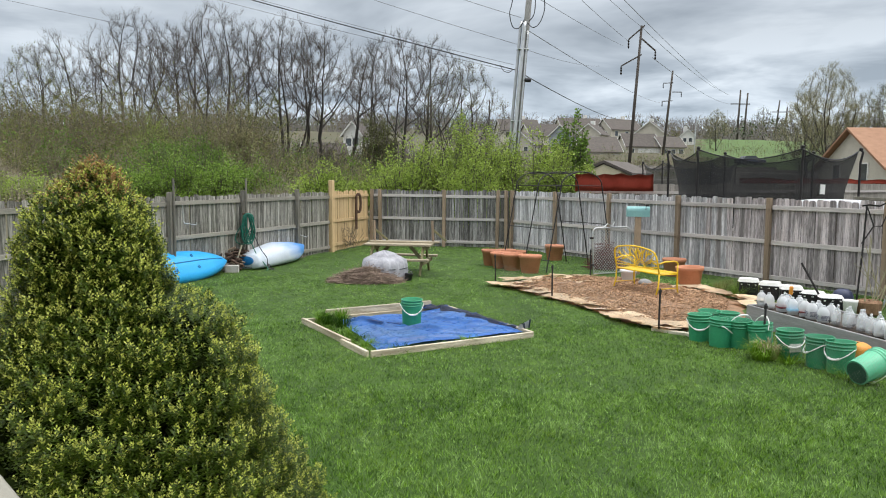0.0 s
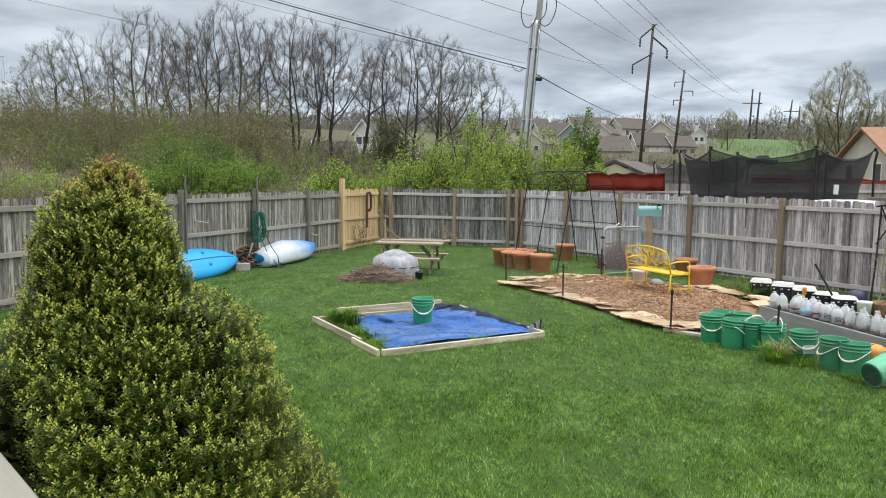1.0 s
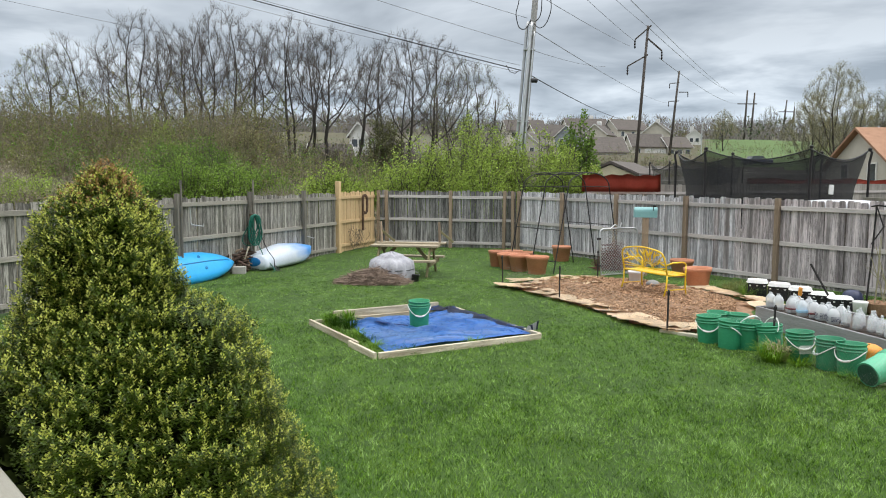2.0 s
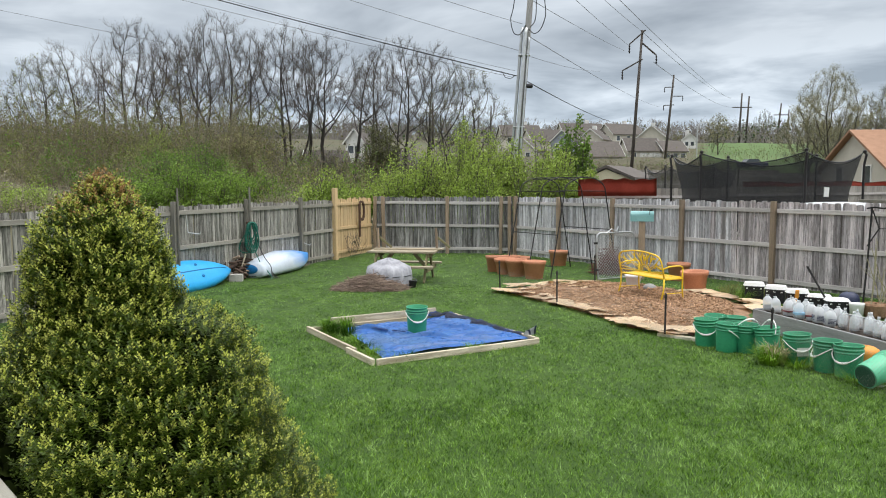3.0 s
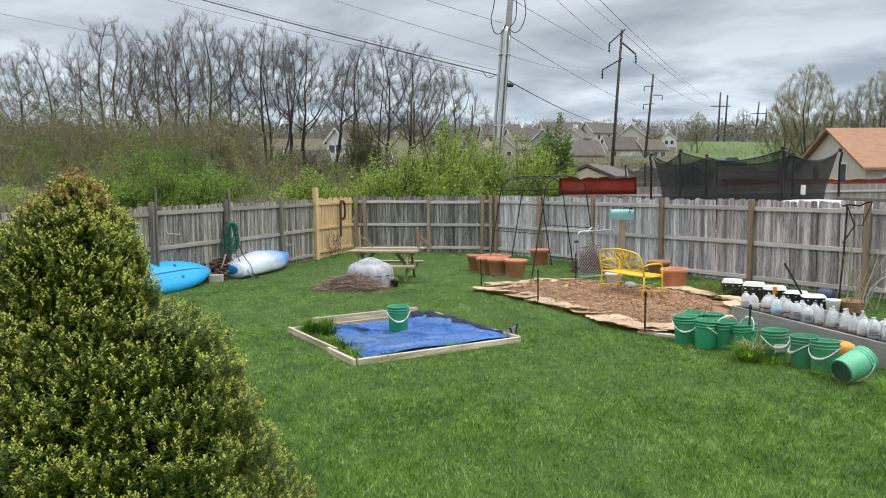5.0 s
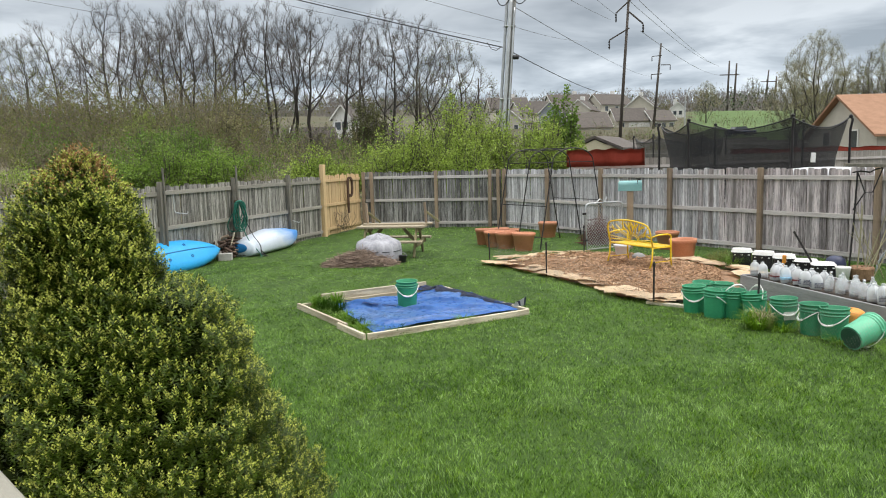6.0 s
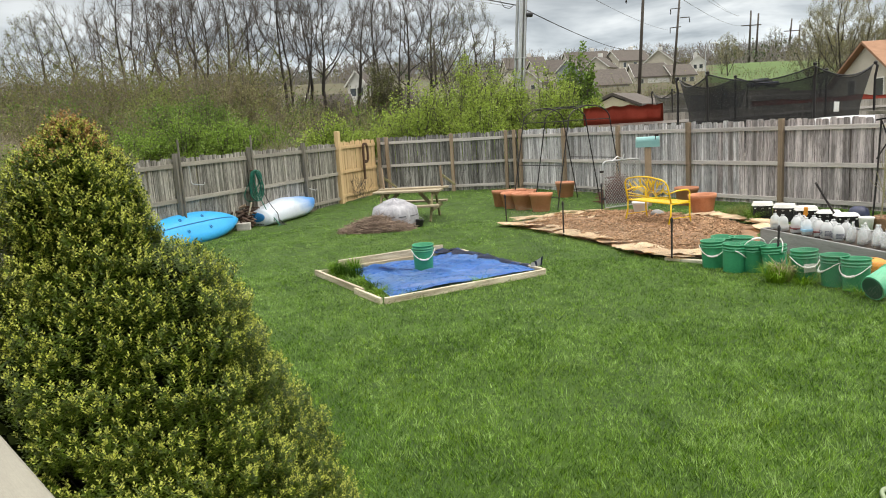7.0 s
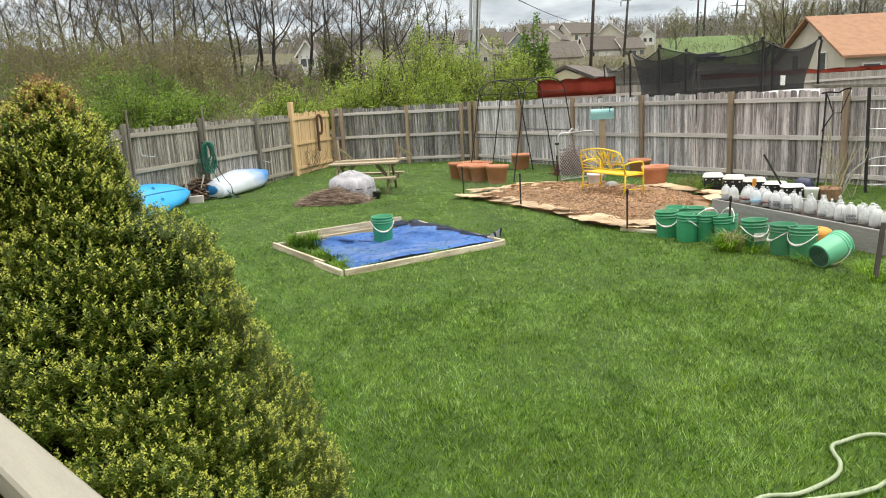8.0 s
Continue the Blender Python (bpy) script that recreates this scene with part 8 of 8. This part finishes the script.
def crate(body_h, lid_h, label):
    """A black lattice crate under a white lid with notched corners."""
    ob = thing("storage_crate", label, "crate", "black crates")
    bm = bmesh.new()
    box(bm, 0.33, 0.27, body_h, Matrix.Translation((0, 0, body_h / 2)), 0.012)
    body = part("crate_body", bm, M_black, ob)
    for s in (-1, 1):
        bm = bmesh.new()
        for i in range(6):
            for d in (-1, 1):
                beam(bm, (-0.15 + i * 0.05, s * 0.138, 0.03), (-0.15 + i * 0.05 + d * 0.05, s * 0.138, body_h - 0.02), 0.009, 0.006)
        part("lattice", bm, M_iron, body)
        for x in (-0.12, 0.0, 0.12):
            bm = bmesh.new()
            box(bm, 0.035, 0.006, 0.022, Matrix.Translation((x, s * 0.139, body_h - 0.045)), 0.003)
            part("clip", bm, M_white, body, "white plastic clip")
    bm = bmesh.new()
    n = 32
    low, high = [], []
    for i in range(n):
        a = 2 * math.pi * i / n
        q = 1 / max(abs(math.cos(a)), abs(math.sin(a))) ** 0.62 * (1 - 0.05 * (math.cos(4 * a + math.pi) > 0.8))
        low.append(bm.verts.new((0.195 * q * math.cos(a), 0.165 * q * math.sin(a), body_h)))
        high.append(bm.verts.new((0.165 * q * math.cos(a), 0.14 * q * math.sin(a), body_h + lid_h)))
    bm.faces.new(high)
    bm.faces.new(low[::-1])
    for i in range(n):
        bm.faces.new((low[i], low[(i + 1) % n], high[(i + 1) % n], high[i]))
    part("lid", bm, M_white, ob, "white plastic lid")
    return ob


ca = crate(0.265, 0.06, "black lattice crate with a domed white lid by the bed")
ca.matrix_basis = pose(5.60, 14.08, 0, 0, 0, -22)
copy_thing(ca, pose(5.81, 13.62, 0, 0, 0, -34))
copy_thing(ca, pose(5.97, 13.14, 0, 0, 0, -16))
cb = crate(0.235, 0.035, "low black crate with a flat white tray on top")
cb.matrix_basis = pose(6.22, 12.86, 0, 0, 0, -30)
copy_thing(cb, pose(6.30, 12.44, 0, 0, 0, -12))
bm = bmesh.new()
lathe(bm, [(0.09, 0.0), (0.11, 0.22), (0.12, 0.25), (0.10, 0.25), (0.09, 0.02)], 18, cap_first=True)
o = part("white_pail", bm, M_white, None, smooth=True)
o.matrix_basis = pose(6.42, 12.05, 0)
tagged(o, "small white plastic pail beside the crates", "pail")
bm = bmesh.new()
lathe(bm, [(0.17, 0.0), (0.19, 0.04), (0.20, 0.18), (0.17, 0.28), (0.10, 0.335), (0.02, 0.35)], 24, cap_first=True)
o = part("navy_tub", bm, M_navy, None, smooth=True)
o.matrix_basis = pose(6.80, 13.0, 0.0) @ Matrix.Scale(0.86, 4)
tagged(o, "dark navy rounded plastic tub by the fence", "tub")
bm = bmesh.new()
beam(bm, (0, 0, 0), (-0.30, 0.38, 0.76), 0.026, 0.03, 0.004)
o = part("dark_pole", bm, M_iron, None)
o.matrix_basis = pose(6.28, 12.46, 0.0)
tagged(o, "thin dark iron bar leaning over the crates", "bar")
bm = bmesh.new()
box(bm, 0.065, 0.03, 0.15, Matrix.Translation((0, 0, 0.29)), 0.014)
box(bm, 0.03, 0.02, 0.24, Matrix.Translation((0, 0, 0.12)), 0.005)
o = part("orange_trowel", bm, M_orange, None)
o.matrix_basis = pose(5.80, 12.82, 0.0, 4, 3, -20)
tagged(o, "orange plastic trowel standing among the crates", "trowel")
bm = bmesh.new()
lathe(bm, [(0.13, 0.0), (0.17, 0.05), (0.19, 0.22), (0.17, 0.25), (0.15, 0.23), (0.02, 0.24)], 20, cap_first=True)
for v in bm.verts:
    v.co += v.co.normalized() * 0.02 * noise.noise(v.co * 14)
o = part("fibre_planter", bm, M_mulch, None)
o.matrix_basis = pose(6.72, 12.05, 0)
tagged(o, "rough brown fibre planter holding dry canes", "planter")

# trellis, canes and hoop by the far end
tr = thing("garden_trellis", "tall dark metal trellis frame against the fence", "trellis", m=pose(6.95, 12.85, 0, 0, 0, -15))
for pts, r in (([(0, 0, 0), (0.05, 0, 0.9), (0.08, 0, 1.76)], 0.015), ([(0.78, 0, 0), (0.76, 0, 0.9), (0.74, 0, 1.80)], 0.028), ([(0.0, 0, 1.74), (0.12, 0, 1.76), (0.27, 0, 1.74)], 0.014), ([(0.27, 0, 1.74), (0.36, 0, 1.79), (0.46, 0, 1.81)], 0.014),
               ([(0.09, 0, 1.72), (0.20, 0, 1.40), (0.32, 0, 1.40), (0.46, 0, 1.80)], 0.011), ([(0.20, 0, 1.40), (0.03, 0, 1.10)], 0.011)):
    bm = bmesh.new()
    tube(bm, pts, r, 6)
    part("bar", bm, M_iron, tr)
for z in (1.44, 1.10, 0.47, 0.15):
    bm = bmesh.new()
    tube(bm, [(0.78, 0.03, z), (1.25, 0.05, z - 0.01), (1.7, 0.06, z - 0.03)], 0.011, 6)
    part("rung", bm, M_galv, tr, "pale wire rung")
bm = bmesh.new()
box(bm, 1.20, 0.12, 0.055, pose(0.48, 0.0, 1.845, 0, 2.5, 0), 0.006)
part("top_board", bm, M_post_grey, tr, "weathered grey board laid on top")
cr = random.Random(9)
for i, (x, lean, h) in enumerate(((6.62, 0.10, 1.25), (6.66, 0.02, 1.3), (6.70, 0.34, 1.15), (6.78, 0.52, 1.2), (6.70, 0.62, 0.95), (6.95, -0.32, 0.95), (7.05, -0.22, 1.1), (6.85, 0.18, 0.75), (7.2, -0.40, 0.7), (7.1, 0.45, 0.8), (7.3, 0.35, 1.0))):
    bm = bmesh.new()
    dy = cr.uniform(-0.1, 0.25)
    tube(bm, [(0, 0, 0), (lean * 0.45 + 0.02, dy * 0.5, h * 0.5), (lean, dy, h)], [0.010, 0.009, 0.006], 5)
    if i % 3 == 0:
        tube(bm, [(lean * 0.5, dy * 0.5, h * 0.5), (lean * 0.5 - 0.2, dy * 0.5 + 0.05, h * 0.5 + 0.22)], [0.006, 0.004], 4)
    o = part("bamboo_cane", bm, M_cane, None)
    o.matrix_basis = pose(x, 12.05 + cr.uniform(-0.08, 0.08) + 0.25 * (i > 4), 0.0)
    tagged(o, "thin dry cane leaning by the trellis", "cane", "bamboo canes")
bm = bmesh.new()
tube(bm, arc(0, 0, 0.62, 0, 180, 20, 0, "y"), 0.016, 8)
o = part("plastic_hoop", bm, M_conduit, None, smooth=True)
o.matrix_basis = pose(8.0, 12.62, 0, 0, 0, -20)
tagged(o, "grey plastic hoop arched over the bed by the fence", "hoop")

# pale hose lying on the lawn
bm = bmesh.new()
ctrl = [(1.10, 3.20), (1.54, 3.61), (1.79, 3.645), (2.04, 3.77), (2.15, 3.90), (2.18, 4.01), (2.22, 4.10), (2.33, 4.15), (2.49, 4.20), (2.66, 4.14), (3.0, 3.95), (3.3, 4.3)]
pts = smooth_line([(x, y - 0.085, 0.03) for x, y in ctrl])
tube(bm, pts, 0.0125, 8)
hs = part("garden_hose", bm, M_hosepale, None, smooth=True)
tagged(hs, "pale green garden hose looped on the lawn", "hose")
bm = bmesh.new()
tube(bm, [(1.55, 3.485, 0.03), (1.85, 3.50, 0.03), (2.07, 3.525, 0.03), (2.2, 3.565, 0.03), (2.36, 3.665, 0.03), (2.62, 3.765, 0.04), (2.9, 3.515, 0.04)], 0.0125, 8)
tagged(part("garden_hose", bm, M_hosepale, None, smooth=True), "pale green garden hose looped on the lawn", "hose")


# ---- lawn blades ----
def vnoise(x, y, cell, seed):
    """Smooth lattice noise from 0 to 1."""
    def h(i, j):
        k = np.sin(i * 127.1 + j * 311.7 + seed * 74.7) * 43758.5453
        return k - np.floor(k)
    u, v = x / cell, y / cell
    i, j = np.floor(u), np.floor(v)
    f, g = u - i, v - j
    f, g = f * f * (3 - 2 * f), g * g * (3 - 2 * g)
    return (h(i, j) * (1 - f) + h(i + 1, j) * f) * (1 - g) + (h(i, j + 1) * (1 - f) + h(i + 1, j + 1) * f) * g


def lawn():
    rng = np.random.default_rng(1)
    V, I = [], []
    sb = [tuple(SB[k].xy) for k in "lnrb"]
    bedpoly = [tuple(p.xy) for p in (BA, BB, BB + bn, BA + bn)]
    for y0, y1, dens, wide, tall in ((2.6, 5.0, 9000, 0.0052, 0.050), (5.0, 7.5, 6300, 0.0060, 0.046), (7.5, 11.0, 3800, 0.0075, 0.040), (11.0, 16.0, 2100, 0.0105, 0.032), (16.0, 24.0, 1000, 0.016, 0.028), (-4.0, 24.0, 700, 0.018, 0.04)):
        outer = y0 < 0
        half = 12.0 if outer else 0.72 * y1 + 0.3
        n = int(dens * (y1 - y0) * 2 * half)
        x, y = rng.uniform(-half, half, n), rng.uniform(y0, y1, n)
        y0 = 12.0 if outer else y0
        ok = (((np.abs(x) < 0.70 * y + 0.25) & (y >= 2.6)) != outer) & (beyond(x, y) < -0.05)
        ok &= ~(inside(x, y, CHIP) & (rng.uniform(0, 1, n) < 0.995)) & ~inside(x, y, bedpoly)
        ins = inside(x, y, sb)
        tall_in = ins & ((x + 2.2) * 0.853 + (y - 10.96) * 0.523 < 0.36 + 0.12 * np.sin(x * 9 + y * 5))
        tall_in |= ins & ((y - 9.16) * 0.876 - (x + 0.90) * 0.483 < 0.0)
        ok &= ~ins | tall_in
        x, y, ti = x[ok], y[ok], tall_in[ok]
        n = len(x)
        # blades stand in small clumps that lean together; clumps and larger patches differ in colour
        cell = 0.03 + 0.006 * y0
        cx, cy = np.floor(x / cell + 0.35 * np.sin(y * 31)), np.floor(y / cell + 0.35 * np.sin(x * 27))
        key = np.sin(cx * 127.1 + cy * 311.7) * 43758.5453
        key = key - np.floor(key)
        key2 = np.sin(cx * 269.5 + cy * 183.3) * 24634.6345
        key2 = key2 - np.floor(key2)
        patch = 0.5 + 0.25 * np.sin(x * 1.7 + 1.2 * np.sin(y * 1.1)) * np.sin(y * 1.9 + 0.9 * np.sin(x * 1.4 + 2)) + 0.25 * np.sin(x * 4.1 + 2 * np.sin(y * 2.3)) * np.sin(y * 4.7 + x)
        h = tall * rng.uniform(0.55, 1.25, n) * (0.55 + 0.35 * patch + 0.55 * key) * np.where(ti, 1.5, 1.0)
        a = rng.uniform(0, 2 * math.pi, n)
        w = wide * rng.uniform(0.7, 1.3, n) * 0.5
        lean = rng.uniform(0.25, 1.05, n) * h
        la = key2 * 2 * math.pi + rng.normal(0, 1.2, n)
        z0 = np.zeros(n)
        p0 = np.stack([x - np.cos(a) * w, y - np.sin(a) * w, z0], axis=1)
        p1 = np.stack([x + np.cos(a) * w, y + np.sin(a) * w, z0], axis=1)
        p2 = np.stack([x + np.cos(la) * lean, y + np.sin(la) * lean, h * 0.9], axis=1)
        V.append(np.stack([p0, p1, p2], axis=1).reshape(-1, 3))
        mott = 0.5 * vnoise(x, y * 0.55, 0.014 + 0.004 * y0, 1) + 0.5 * vnoise(x, y * 0.5, 0.04 + 0.008 * y0, 4)
        tone = vnoise(x, y * 0.8, 0.45, 5) + 0.6 * vnoise(x, y, 1.6, 6)
        shade = 0.16 * key + 0.32 * mott + 0.16 * vnoise(x, y * 0.5, 0.22, 2) + 0.08 * vnoise(x, y, 1.3, 3) + 0.42 * rng.uniform(0, 1, n)
        lo, hi = np.quantile(shade, (0.38, 0.80))
        lime = (tone > np.quantile(tone, 0.80)) & (rng.uniform(0, 1, n) < 0.6)
        I.append(np.where(shade > hi, 1, np.where(shade < lo, 2, np.where(lime, 3, 0))))
    V = np.concatenate(V)
    me = raw_mesh("lawn_grass", V, np.arange(len(V)).reshape(-1, 3), [M_blade, M_blade_sheen, M_blade_dark, M_blade_lime], np.concatenate(I))
    return tagged(new("lawn_grass", me), "dense short green lawn grass with lighter blades", "grass", kind="stuff")


lawn()


def tuft(x, y, n, tall, spread, mat, label, seed):
    rng = np.random.default_rng(seed)
    a = rng.uniform(0, 2 * math.pi, n)
    r = np.sqrt(rng.uniform(0, 1, n)) * spread * 0.4
    out = rng.uniform(0.2, 1.0, n) * spread
    h = tall * rng.uniform(0.5, 1.1, n)
    p0 = np.stack([np.cos(a) * r, np.sin(a) * r, np.zeros(n)], axis=1)
    p1 = p0 + np.stack([np.cos(a) * out * 0.4, np.sin(a) * out * 0.4, h * 0.75], axis=1)
    p2 = p0 + np.stack([np.cos(a) * out, np.sin(a) * out, h * rng.uniform(0.6, 1.0, n)], axis=1)
    s = np.stack([-np.sin(a), np.cos(a), np.zeros(n)], axis=1) * 0.0035
    V = np.stack([p0 - s, p0 + s, p1 + s, p1 - s, p1 - s, p1 + s, p2 + s * 0.2, p2 - s * 0.2], axis=1).reshape(-1, 3)
    o = new("grass_tuft", raw_mesh("grass_tuft", V, np.arange(len(V)).reshape(-1, 4), [mat]))
    o.matrix_basis = pose(x, y, 0)
    return tagged(o, label, "grass tuft", "grass tufts", kind="stuff")


for i, (x, y, n, t, s) in enumerate(((3.74, 9.0, 300, 0.25, 0.28), (3.84, 9.04, 220, 0.28, 0.24), (4.0, 8.85, 120, 0.15, 0.3), (4.35, 8.2, 120, 0.14, 0.3), (4.6, 7.6, 160, 0.15, 0.3), (4.5, 7.25, 120, 0.14, 0.2))):
    tuft(x, y, n, t, s, M_blade if i != 1 else M_straw, "arching tuft of long grass at the netting", 20 + i)
for i, (x, y) in enumerate(((5.35, 13.95), (5.55, 14.2), (5.2, 14.4), (5.5, 14.7), (5.9, 14.2))):
    tuft(x, y, 150, 0.25, 0.3, M_leaf_mid if i < 2 else M_leaf_olive, "rough grass tuft along the fence", 30 + i)
for i, (x, y) in enumerate(((-1.92, 11.02), (-1.80, 10.84), (-1.66, 11.16), (-1.56, 10.62), (-1.38, 10.20), (-1.22, 9.86), (-1.08, 9.50), (-0.62, 9.22), (0.2, 9.72))):
    tuft(x, y, 150 if i < 4 else 70, 0.22 if i < 4 else 0.13, 0.20, M_blade_dark if i % 2 else M_blade, "long uncut grass inside the sandbox frame", 40 + i)
